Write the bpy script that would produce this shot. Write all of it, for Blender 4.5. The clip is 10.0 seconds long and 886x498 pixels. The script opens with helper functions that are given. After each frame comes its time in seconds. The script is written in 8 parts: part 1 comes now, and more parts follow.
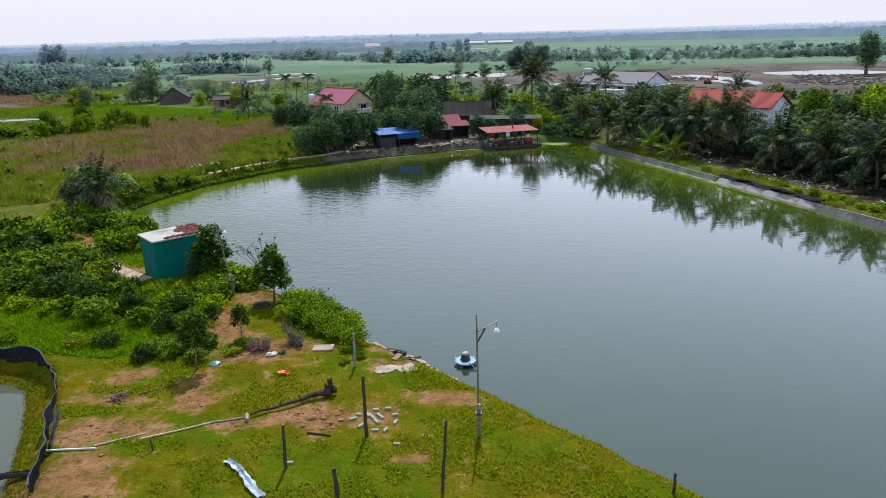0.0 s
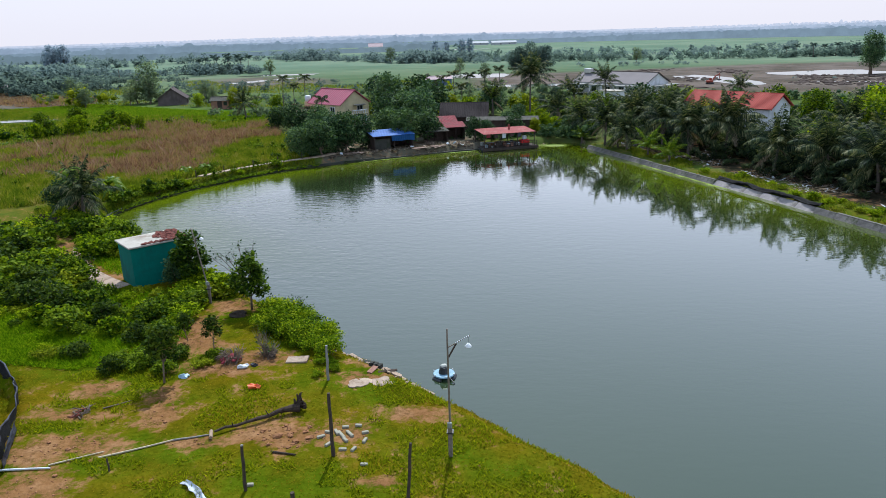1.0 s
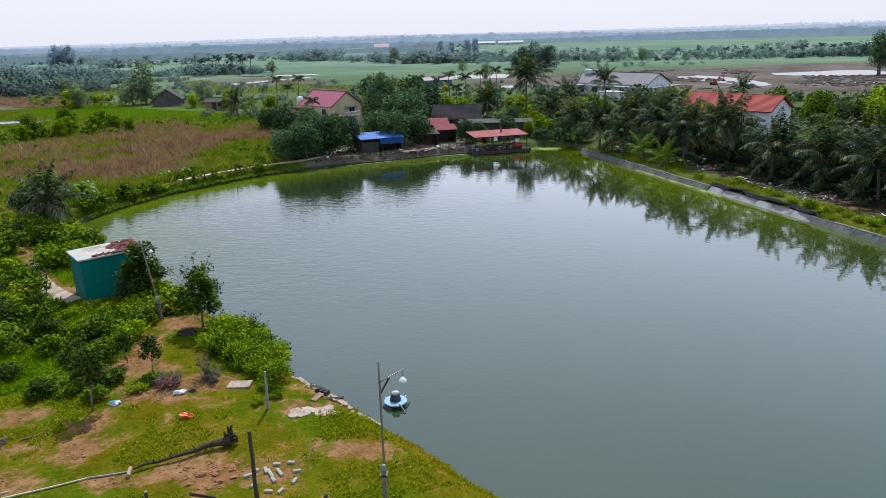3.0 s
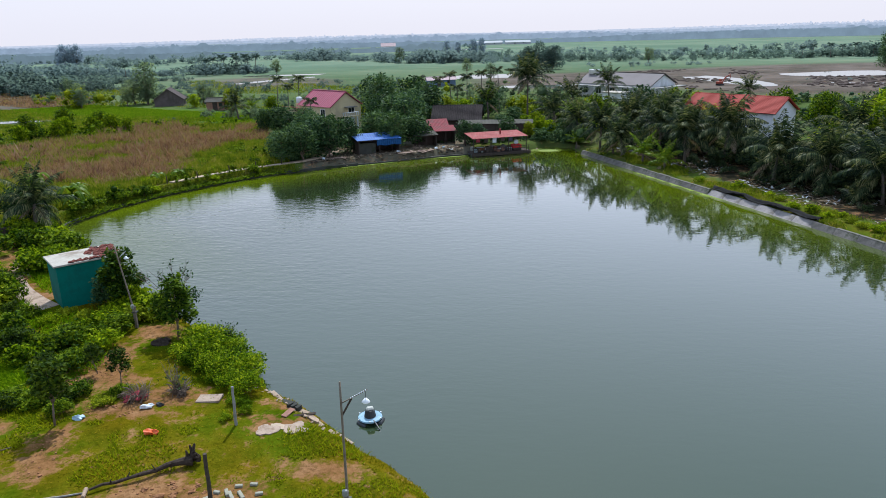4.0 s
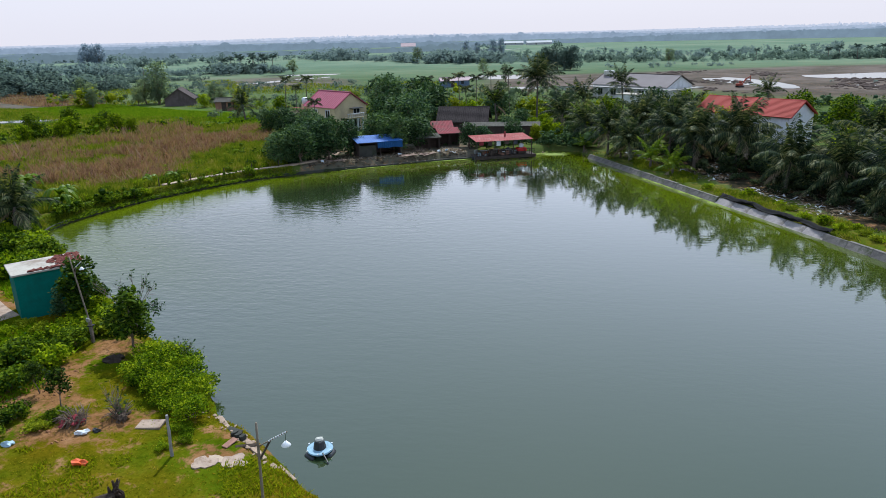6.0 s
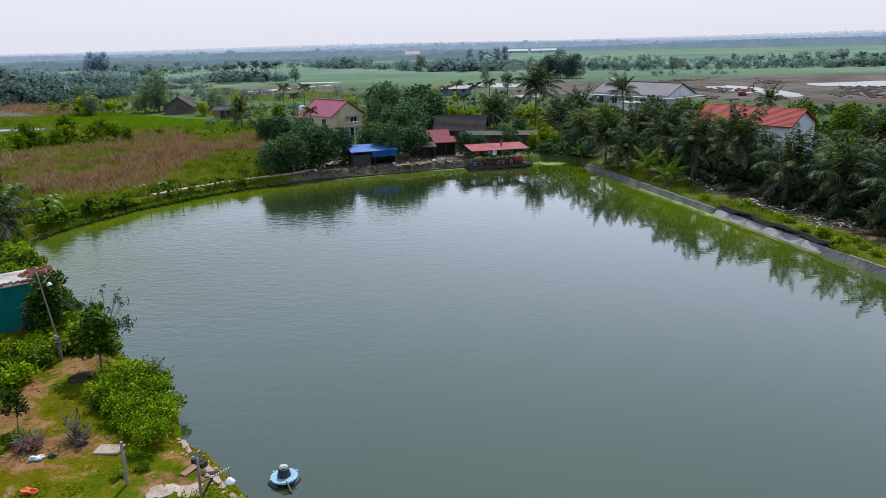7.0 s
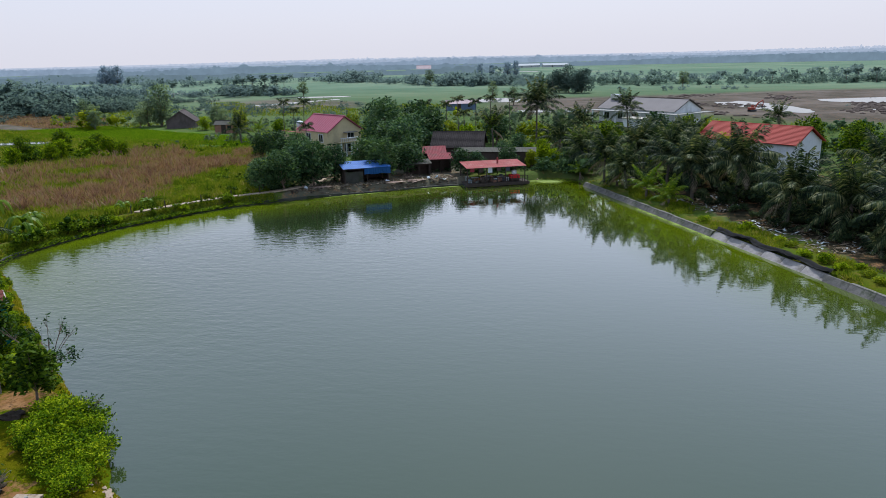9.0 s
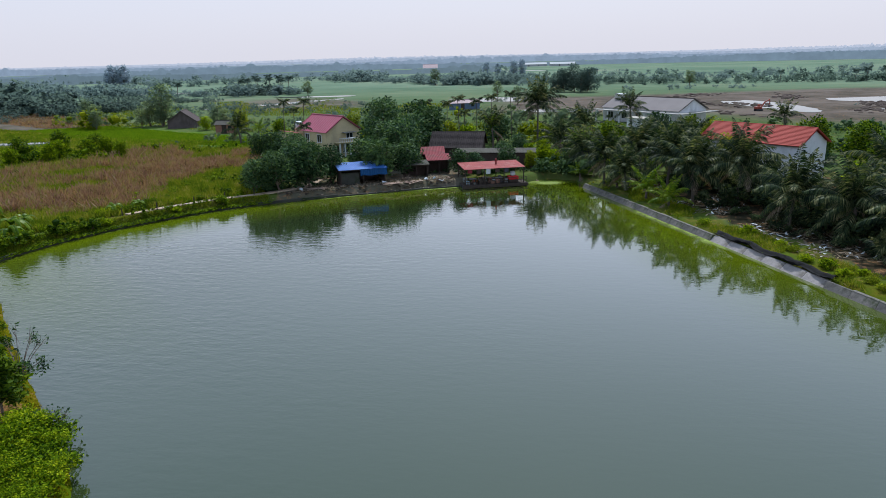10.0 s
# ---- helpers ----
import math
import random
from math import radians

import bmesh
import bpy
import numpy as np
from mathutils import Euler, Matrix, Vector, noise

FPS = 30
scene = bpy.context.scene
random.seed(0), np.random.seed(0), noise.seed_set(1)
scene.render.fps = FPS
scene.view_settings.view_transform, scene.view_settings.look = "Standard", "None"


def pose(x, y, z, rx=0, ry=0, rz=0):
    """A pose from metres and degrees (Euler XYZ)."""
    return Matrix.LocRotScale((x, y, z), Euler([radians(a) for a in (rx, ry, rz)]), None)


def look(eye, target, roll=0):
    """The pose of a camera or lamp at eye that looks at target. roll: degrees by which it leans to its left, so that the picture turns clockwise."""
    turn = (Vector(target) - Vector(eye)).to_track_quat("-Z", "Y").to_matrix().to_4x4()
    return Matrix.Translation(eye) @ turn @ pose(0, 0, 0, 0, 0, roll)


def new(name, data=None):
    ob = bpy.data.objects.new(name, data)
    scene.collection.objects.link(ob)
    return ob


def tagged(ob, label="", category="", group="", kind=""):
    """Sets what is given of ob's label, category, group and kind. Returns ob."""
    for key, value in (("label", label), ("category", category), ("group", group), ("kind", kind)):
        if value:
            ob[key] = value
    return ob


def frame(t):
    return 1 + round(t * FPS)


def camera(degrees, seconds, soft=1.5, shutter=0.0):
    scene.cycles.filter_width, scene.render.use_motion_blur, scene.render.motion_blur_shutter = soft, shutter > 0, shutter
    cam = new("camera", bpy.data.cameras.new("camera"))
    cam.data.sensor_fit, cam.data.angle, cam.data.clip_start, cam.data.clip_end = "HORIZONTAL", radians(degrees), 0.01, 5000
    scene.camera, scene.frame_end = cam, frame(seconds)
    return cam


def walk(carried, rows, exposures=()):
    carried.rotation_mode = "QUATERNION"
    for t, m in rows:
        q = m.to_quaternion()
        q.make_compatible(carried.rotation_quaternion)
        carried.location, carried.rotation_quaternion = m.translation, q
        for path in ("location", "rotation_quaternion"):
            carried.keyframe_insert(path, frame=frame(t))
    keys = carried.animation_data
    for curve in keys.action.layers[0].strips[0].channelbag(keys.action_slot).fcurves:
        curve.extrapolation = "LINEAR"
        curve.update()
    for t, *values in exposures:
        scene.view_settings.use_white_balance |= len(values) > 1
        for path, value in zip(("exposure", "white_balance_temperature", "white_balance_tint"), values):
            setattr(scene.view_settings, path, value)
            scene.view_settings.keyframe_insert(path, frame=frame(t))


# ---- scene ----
cam = camera(64.0, 10.0, soft=0.75)
PATH = [
    (0, (-1.816, -0.485, 17.331), (-1.96, 1.422, 16.745), -1.5),
    (0.5, (-1.204, 0.219, 17.34), (-1.353, 2.125, 16.754), -1.6),
    (1, (-0.504, 1.053, 17.311), (-0.661, 2.959, 16.726), -1.6),
    (1.5, (0.119, 1.805, 17.302), (-0.045, 3.71, 16.717), -1.6),
    (2, (0.813, 2.562, 17.304), (0.642, 4.467, 16.719), -1.6),
    (2.5, (1.388, 3.32, 17.257), (1.212, 5.224, 16.673), -1.6),
    (4, (3.288, 5.731, 17.281), (3.087, 7.633, 16.696), -1.6),
    (4.5, (3.851, 6.47, 17.239), (3.626, 8.37, 16.655), -1.5),
    (5, (4.519, 7.293, 17.208), (4.269, 9.19, 16.625), -1.5),
    (5.5, (5.103, 8.059, 17.185), (4.848, 9.955, 16.601), -1.5),
    (7, (6.902, 10.491, 17.151), (6.628, 12.391, 16.588), -1.5),
    (7.5, (7.479, 11.271, 17.212), (7.197, 13.177, 16.675), -1.5),
    (8, (7.993, 12.049, 17.149), (7.701, 13.957, 16.626), -1.4),
    (8.5, (8.525, 12.845, 17.165), (8.225, 14.752, 16.641), -1.4),
    (9, (9.065, 13.602, 17.172), (8.755, 15.507, 16.646), -1.4),
    (9.5, (9.619, 14.424, 17.194), (9.298, 16.327, 16.667), -1.4),
    (10, (10.197, 15.275, 17.208), (9.866, 17.175, 16.68), -1.5),
]
walk(cam, [(t, look(eye, target, roll)) for t, eye, target, roll in PATH],
     exposures=[(0, 0.12, 5700, 9.0), (5, 0.08, 5700, 9.0), (10, -0.12, 5700, 9.0)])

# ---------------------------------------------------------------- sky, sun
SUN_EL, SUN_AZ = 54.0, 2.0          # degrees above the horizon, degrees from +y towards +x
world = bpy.data.worlds.new("hazy_sky")
scene.world = world
world.use_nodes = True
wn = world.node_tree
wn.nodes.clear()
sky = wn.nodes.new("ShaderNodeTexSky")
sky.sky_type = "NISHITA"
sky.sun_disc = False
sky.sun_elevation = radians(SUN_EL)
sky.sun_rotation = radians(SUN_AZ)
sky.air_density, sky.dust_density, sky.ozone_density = 1.0, 4.0, 1.5
haze_mix = wn.nodes.new("ShaderNodeMix")
haze_mix.data_type = "RGBA"
haze_mix.inputs[0].default_value = 0.86
aloft = wn.nodes.new("ShaderNodeSeparateXYZ")
wn.links.new(wn.nodes.new("ShaderNodeTexCoord").outputs["Generated"], aloft.inputs[0])
haze_ramp = wn.nodes.new("ShaderNodeMapRange")
haze_ramp.inputs["From Max"].default_value = 0.6
wn.links.new(aloft.outputs["Z"], haze_ramp.inputs["Value"])
haze_tone = wn.nodes.new("ShaderNodeMix")
haze_tone.data_type = "RGBA"
haze_tone.inputs[6].default_value, haze_tone.inputs[7].default_value = (6.88, 6.33, 6.33, 1), (4.9, 6.1, 7.7, 1)
wn.links.new(haze_ramp.outputs[0], haze_tone.inputs[0])
wbg = wn.nodes.new("ShaderNodeBackground")
wbg.inputs["Strength"].default_value = 0.138
wout = wn.nodes.new("ShaderNodeOutputWorld")
wn.links.new(sky.outputs[0], haze_mix.inputs[6])
wn.links.new(haze_tone.outputs[2], haze_mix.inputs[7])
wn.links.new(haze_mix.outputs[2], wbg.inputs["Color"])
wn.links.new(wbg.outputs[0], wout.inputs["Surface"])

sun_data = bpy.data.lights.new("sun", "SUN")
sun_data.energy, sun_data.angle, sun_data.color = 5.0, radians(0.7), (1.0, 0.95, 0.85)
sun = new("sun", sun_data)
sun_to = Vector((math.sin(radians(SUN_AZ)) * math.cos(radians(SUN_EL)), math.cos(radians(SUN_AZ)) * math.cos(radians(SUN_EL)), math.sin(radians(SUN_EL))))
sun.matrix_world = look(sun_to * 200, (0, 0, 0))

# ---------------------------------------------------------------- materials
def nodes_of(name):
    m = bpy.data.materials.new(name)
    m.use_nodes = True
    nt = m.node_tree
    return m, nt, nt.nodes["Principled BSDF"]


def node(nt, kind, **values):
    n = nt.nodes.new(kind)
    for key, v in values.items():
        if isinstance(n.inputs.get(key), bpy.types.NodeSocket):
            n.inputs[key].default_value = v
    return n


def noise_tex(nt, scale, detail=4.0, coords=None, rough=0.6):
    n = node(nt, "ShaderNodeTexNoise", Scale=scale, Detail=detail, Roughness=rough)
    if coords is not None:
        nt.links.new(coords, n.inputs["Vector"])
    return n


def ramp(nt, fac, stops):
    r = nt.nodes.new("ShaderNodeValToRGB")
    while len(r.color_ramp.elements) < len(stops):
        r.color_ramp.elements.new(0.5)
    for e, (pos, col) in zip(r.color_ramp.elements, stops):
        e.position, e.color = pos, (*col, 1) if len(col) == 3 else col
    nt.links.new(fac, r.inputs[0])
    return r.outputs[0]


def mix(nt, fac, a, b, mode="MIX"):
    m = nt.nodes.new("ShaderNodeMix")
    m.data_type, m.blend_type = "RGBA", mode
    for sock, v in ((m.inputs[0], fac), (m.inputs[6], a), (m.inputs[7], b)):
        if isinstance(v, bpy.types.NodeSocket):
            nt.links.new(v, sock)
        else:
            sock.default_value = v if isinstance(v, float) else (*v, 1)
    return m.outputs[2]


def calc(nt, op, a, b=0.0):
    m = nt.nodes.new("ShaderNodeMath")
    m.operation = op
    m.use_clamp = op in ("MULTIPLY_ADD",)
    for sock, v in ((m.inputs[0], a), (m.inputs[1], b)):
        if isinstance(v, bpy.types.NodeSocket):
            nt.links.new(v, sock)
        else:
            sock.default_value = v
    return m.outputs[0]


def bump(nt, bsdf, height, strength, distance):
    b = nt.nodes.new("ShaderNodeBump")
    b.inputs["Strength"].default_value, b.inputs["Distance"].default_value = strength, distance
    nt.links.new(height, b.inputs["Height"])
    nt.links.new(b.outputs[0], bsdf.inputs["Normal"])


def world_pos(nt):
    return nt.nodes.new("ShaderNodeNewGeometry").outputs["Position"]


def plain(name, color, rough=0.8, scale=3.0, vary=0.35, metal=0.0, relief=0.3, grain=0.02, stain=None):
    """A worn surface: two scales of variation, optional stain colour, fine relief."""
    m, nt, b = nodes_of(name)
    co = nt.nodes.new("ShaderNodeTexCoord").outputs["Object"]
    big, fine = noise_tex(nt, scale, 5, co), noise_tex(nt, scale * 9, 4, co)
    dark = tuple(c * (1 - vary) for c in color)
    light = tuple(min(0.9, c * (1 + vary * 0.6)) for c in color)
    col = ramp(nt, big.outputs[0], [(0.3, dark), (0.52, color), (0.75, light)])
    col = mix(nt, 0.35, col, ramp(nt, fine.outputs[0], [(0.3, dark), (0.7, light)]))
    if stain:
        st = noise_tex(nt, scale * 0.6, 6, co, 0.7)
        col = mix(nt, ramp(nt, st.outputs[0], [(0.50, (0, 0, 0)), (0.62, (1, 1, 1))]), col, stain)
    nt.links.new(col, b.inputs["Base Color"])
    b.inputs["Roughness"].default_value, b.inputs["Metallic"].default_value = rough, metal
    b.inputs["Specular IOR Level"].default_value = 0.5 if rough < 0.6 else 0.15
    bump(nt, b, fine.outputs[0], relief, grain)
    return m


def leaf_material(name, stops, through_light=0.35, rough=0.5, gloss=0.12, patches=None, glow=(1.0, 1.0, 0.45)):
    """Leaves: a colour of its own for every leaf, partly lit through."""
    m, nt, b = nodes_of(name)
    geo = nt.nodes.new("ShaderNodeNewGeometry")
    big = noise_tex(nt, 0.9, 2, geo.outputs["Position"])
    info = nt.nodes.new("ShaderNodeObjectInfo")
    f = calc(nt, "ADD", calc(nt, "MULTIPLY", geo.outputs["Random Per Island"], 0.50), calc(nt, "MULTIPLY", big.outputs[0], 0.28))
    f = calc(nt, "ADD", f, calc(nt, "MULTIPLY", info.outputs["Random"], 0.24))
    f = calc(nt, "SUBTRACT", calc(nt, "MULTIPLY", f, 1.45), 0.22)
    if patches:
        spread = ramp(nt, noise_tex(nt, patches, 5, geo.outputs["Position"], 0.65).outputs[0], [(0.34, (0, 0, 0)), (0.66, (1, 1, 1))])
        f = calc(nt, "ADD", calc(nt, "MULTIPLY", geo.outputs["Random Per Island"], 0.45), calc(nt, "MULTIPLY", spread, 0.55))
    col = ramp(nt, f, stops)
    nt.links.new(col, b.inputs["Base Color"])
    b.inputs["Roughness"].default_value = rough
    b.inputs["Specular IOR Level"].default_value = gloss
    tr = nt.nodes.new("ShaderNodeBsdfTranslucent")
    nt.links.new(mix(nt, 1.0, col, glow, "MULTIPLY"), tr.inputs["Color"])
    ms = nt.nodes.new("ShaderNodeMixShader")
    ms.inputs[0].default_value = through_light
    nt.links.new(b.outputs[0], ms.inputs[1])
    nt.links.new(tr.outputs[0], ms.inputs[2])
    nt.links.new(ms.outputs[0], nt.nodes["Material Output"].inputs["Surface"])
    return m


# lifted and turned teal to carry haze on the far-shore trees
LEAF_DARK = leaf_material("leaf_dark", [(0.15, (0.012, 0.030, 0.013)), (0.5, (0.037, 0.074, 0.030)), (0.85, (0.096, 0.152, 0.056))], 0.30, 0.65, 0.06)
LEAF_BUSH = leaf_material("leaf_bush", [(0.15, (0.009, 0.022, 0.003)), (0.5, (0.030, 0.058, 0.005)), (0.85, (0.100, 0.140, 0.010))], 0.32, 0.6, 0.05)
LEAF_ROUND = leaf_material("leaf_round_tree", [(0.15, (0.010, 0.028, 0.003)), (0.5, (0.038, 0.076, 0.004)), (0.85, (0.120, 0.175, 0.009))], 0.34, 0.6, 0.05)
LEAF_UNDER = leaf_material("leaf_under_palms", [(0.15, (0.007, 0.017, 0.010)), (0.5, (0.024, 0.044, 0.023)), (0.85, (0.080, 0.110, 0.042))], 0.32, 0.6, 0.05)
LEAF_MID = leaf_material("leaf_mid", [(0.15, (0.010, 0.032, 0.002)), (0.5, (0.058, 0.108, 0.004)), (0.85, (0.205, 0.275, 0.008))], 0.40, 0.6, 0.04)
LEAF_BRIGHT = leaf_material("leaf_bright", [(0.15, (0.018, 0.050, 0.001)), (0.5, (0.108, 0.180, 0.002)), (0.85, (0.34, 0.42, 0.005))], 0.58, 0.6, 0.03)
LEAF_YELLOW = leaf_material("leaf_yellow", [(0.15, (0.07, 0.105, 0.004)), (0.5, (0.155, 0.20, 0.006)), (0.85, (0.30, 0.32, 0.010))], 0.34, 0.6, 0.03)
LEAF_PALM = leaf_material("leaf_palm", [(0.15, (0.006, 0.014, 0.008)), (0.45, (0.026, 0.045, 0.022)), (0.72, (0.083, 0.106, 0.042)), (0.95, (0.24, 0.23, 0.115))], 0.34, 0.5, 0.08)
LEAF_YOUNG = leaf_material("leaf_young_palm", [(0.15, (0.045, 0.10, 0.006)), (0.5, (0.125, 0.195, 0.010)), (0.85, (0.25, 0.31, 0.025))], 0.42, 0.4)
LEAF_DRY = leaf_material("leaf_dry", [(0.15, (0.09, 0.065, 0.04)), (0.5, (0.17, 0.13, 0.09)), (0.85, (0.28, 0.22, 0.16))], 0.2, 0.8)
# five far leaf tones, paled and blued: haze painted into their colour
LEAF_FAR_HAZED = leaf_material("leaf_far", [(0.15, (0.115, 0.160, 0.158)), (0.5, (0.132, 0.180, 0.172)), (0.85, (0.152, 0.202, 0.186))], 0.58, 0.9, 0.0, None, (1.0, 1.0, 0.95))
LEAF_BELT_HAZED = leaf_material("leaf_belt", [(0.15, (0.066, 0.097, 0.090)), (0.5, (0.082, 0.117, 0.104)), (0.85, (0.103, 0.142, 0.119))], 0.62, 0.9, 0.0, None, (1.0, 1.0, 0.9))
LEAF_HORIZON_HAZED = leaf_material("leaf_horizon", [(0.15, (0.25, 0.315, 0.365)), (0.5, (0.275, 0.34, 0.385)), (0.85, (0.30, 0.365, 0.405))], 0.5, 0.9, 0.0, None, (1.0, 1.0, 1.0))
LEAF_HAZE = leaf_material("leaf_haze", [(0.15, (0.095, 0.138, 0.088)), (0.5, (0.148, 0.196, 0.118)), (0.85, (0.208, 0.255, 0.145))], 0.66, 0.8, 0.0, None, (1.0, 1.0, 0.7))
LEAF_FIELD_HAZED = leaf_material("leaf_field", [(0.15, (0.078, 0.116, 0.102)), (0.5, (0.096, 0.138, 0.117)), (0.85, (0.118, 0.164, 0.134))], 0.55, 0.9, 0.0, None, (1.0, 1.0, 0.9))
LEAF_WATERSIDE = leaf_material("leaf_waterside", [(0.15, (0.012, 0.036, 0.001)), (0.42, (0.062, 0.118, 0.001)), (0.70, (0.160, 0.240, 0.002)), (0.92, (0.34, 0.39, 0.006))], 0.42, 0.6, 0.03)
# greens lightened towards teal, haze painted in for the far shore
LEAF_SHADE = leaf_material("leaf_shade", [(0.15, (0.017, 0.043, 0.023)), (0.5, (0.048, 0.096, 0.046)), (0.85, (0.115, 0.178, 0.074))], 0.34, 0.6, 0.06)
RICE = leaf_material("rice_leaf", [(0.15, (0.06, 0.13, 0.004)), (0.5, (0.115, 0.20, 0.007)), (0.85, (0.18, 0.25, 0.012))], 0.5, 0.8, 0.0)
REED_BROWN = leaf_material("reed_brown", [(0.08, (0.040, 0.026, 0.018)), (0.26, (0.125, 0.075, 0.052)), (0.46, (0.245, 0.135, 0.094)), (0.66, (0.36, 0.215, 0.155)), (0.82, (0.24, 0.205, 0.07)), (0.93, (0.11, 0.16, 0.016))], 0.4, 0.8, 0.0, 0.55)
REED_PLUME = leaf_material("reed_plume", [(0.1, (0.09, 0.052, 0.038)), (0.4, (0.20, 0.108, 0.078)), (0.75, (0.34, 0.205, 0.15)), (0.95, (0.26, 0.21, 0.09))], 0.3, 0.8, 0.0)
REED_GREEN = leaf_material("reed_green", [(0.15, (0.06, 0.10, 0.008)), (0.45, (0.13, 0.18, 0.011)), (0.7, (0.23, 0.235, 0.02)), (0.9, (0.33, 0.27, 0.10))], 0.4, 0.7, 0.0, 0.45)
GRASS_BLADE = leaf_material("grass_blade", [(0.15, (0.095, 0.105, 0.003)), (0.5, (0.160, 0.150, 0.004)), (0.85, (0.27, 0.205, 0.012))], 0.5, 0.9, 0.0)

LUSH = leaf_material("lush_grass", [(0.15, (0.048, 0.115, 0.001)), (0.5, (0.115, 0.215, 0.002)), (0.85, (0.24, 0.34, 0.004))], 0.55, 0.9, 0.0)
TUFT = leaf_material("grass_tuft", [(0.15, (0.115, 0.155, 0.002)), (0.5, (0.21, 0.245, 0.003)), (0.85, (0.34, 0.33, 0.007))], 0.55, 0.9, 0.0)
BARK = plain("bark", (0.16, 0.12, 0.09), 0.9, 4, 0.5, relief=0.6)
PALM_TRUNK = plain("palm_trunk", (0.115, 0.095, 0.078), 0.9, 5, 0.45, relief=0.6)
CONCRETE = plain("concrete", (0.27, 0.26, 0.245), 0.85, 0.9, 0.35, stain=(0.16, 0.15, 0.13))
CONCRETE_DARK = plain("weathered_concrete", (0.05, 0.05, 0.042), 0.9, 0.7, 0.5, stain=(0.022, 0.03, 0.012))
PALE_DUST = plain("pale_pinkish_cement", (0.33, 0.25, 0.19), 0.9, 2.2, 0.4, stain=(0.19, 0.13, 0.085))
PATH_CEMENT = plain("path_cement", (0.40, 0.31, 0.225), 0.9, 1.6, 0.35, stain=(0.26, 0.18, 0.12))
WORN_PATH = plain("worn_pink_path", (0.27, 0.18, 0.125), 0.95, 1.2, 0.5, stain=(0.10, 0.085, 0.03))
POST_CONCRETE = plain("post_concrete", (0.24, 0.23, 0.21), 0.9, 3, 0.4)
POST_WOOD = plain("dark_post_wood", (0.065, 0.050, 0.038), 0.9, 6, 0.5, relief=0.6)
CHARRED = plain("charred_wood", (0.055, 0.040, 0.030), 0.95, 5, 0.6, relief=0.8, grain=0.05)
RUST_PIPE = plain("rusted_pipe", (0.20, 0.165, 0.125), 0.7, 6, 0.45, metal=0.3)
TEAL = plain("teal_wall_paint", (0.006, 0.136, 0.106), 0.75, 0.8, 0.25, stain=(0.007, 0.096, 0.078))
ROOF_SLAB = plain("pale_roof_cement", (0.37, 0.34, 0.29), 0.85, 0.9, 0.3, stain=(0.22, 0.18, 0.14))
TILE_RUBBLE = plain("broken_red_tile", (0.13, 0.040, 0.030), 0.9, 4, 0.5)
BLACK_PLASTIC = plain("black_plastic_sheet", (0.006, 0.006, 0.007), 0.85, 2, 0.4, relief=0.6, grain=0.05)
LINER = plain("worn_black_liner", (0.009, 0.009, 0.011), 0.8, 1.5, 0.6, relief=0.8, grain=0.06, stain=(0.018, 0.018, 0.02))
GREY_PLASTIC = plain("grey_plastic_sheet", (0.062, 0.064, 0.082), 0.6, 1.0, 0.7, relief=0.6, grain=0.05)
WHITE_PLASTIC = plain("white_plastic", (0.52, 0.55, 0.57), 0.5, 3, 0.2)
PALE_BLUE = plain("pale_blue_plastic", (0.30, 0.42, 0.50), 0.5, 3, 0.2)
DARK_FLOAT = plain("dark_float_plastic", (0.015, 0.017, 0.02), 0.5, 3, 0.3)
AERATOR_GREY = plain("grey_blue_float_disc", (0.22, 0.34, 0.42), 0.6, 4, 0.35)
BEIGE = plain("beige_motor_cap", (0.36, 0.36, 0.32), 0.6, 4, 0.25)
MOTOR_GREY = plain("motor_cover_grey", (0.22, 0.23, 0.21), 0.55, 4, 0.4)
STONE = plain("pale_rubble", (0.34, 0.25, 0.18), 0.9, 1.2, 0.6, stain=(0.10, 0.08, 0.05))
BLOCK = plain("cement_block", (0.28, 0.265, 0.205), 0.9, 4, 0.4, stain=(0.17, 0.165, 0.11))
ORANGE = plain("orange_plastic", (0.60, 0.09, 0.012), 0.5, 3, 0.25)
RED_CLOTH = plain("red_net", (0.22, 0.035, 0.045), 0.8, 6, 0.5)
CREAM = plain("cream_plaster", (0.55, 0.45, 0.27), 0.85, 0.5, 0.12, stain=(0.44, 0.36, 0.23))
WHITE_WALL = plain("white_plaster", (0.68, 0.68, 0.70), 0.85, 0.5, 0.12, stain=(0.52, 0.52, 0.52))
ROOF_PINK = plain("raspberry_metal_roof", (0.27, 0.042, 0.072), 0.5, 0.35, 0.2)
ROOF_RED_TILE = plain("red_clay_tile", (0.27, 0.030, 0.020), 0.7, 1.2, 0.25)
ROOF_OLD_TILE = plain("old_dark_tile", (0.030, 0.023, 0.023), 0.9, 1.5, 0.5)
ROOF_RED_TIN = plain("faded_red_tin", (0.25, 0.052, 0.048), 0.7, 0.8, 0.4, stain=(0.27, 0.115, 0.10))
ROOF_DARK_RED = plain("dark_red_tin", (0.17, 0.022, 0.030), 0.75, 0.8, 0.45, stain=(0.10, 0.03, 0.03))
ROOF_GREY = plain("grey_fibre_roof", (0.185, 0.162, 0.158), 0.8, 0.3, 0.2)
ROOF_GREY_TIN = plain("dull_grey_tin", (0.06, 0.056, 0.046), 0.8, 0.7, 0.4, stain=(0.035, 0.035, 0.02))
BLUE_TIN = plain("blue_roof_sheet", (0.012, 0.085, 0.32), 0.5, 0.9, 0.4, stain=(0.05, 0.15, 0.38))
DULL_BLUE = plain("dull_blue_boards", (0.10, 0.14, 0.21), 0.7, 1.0, 0.3)
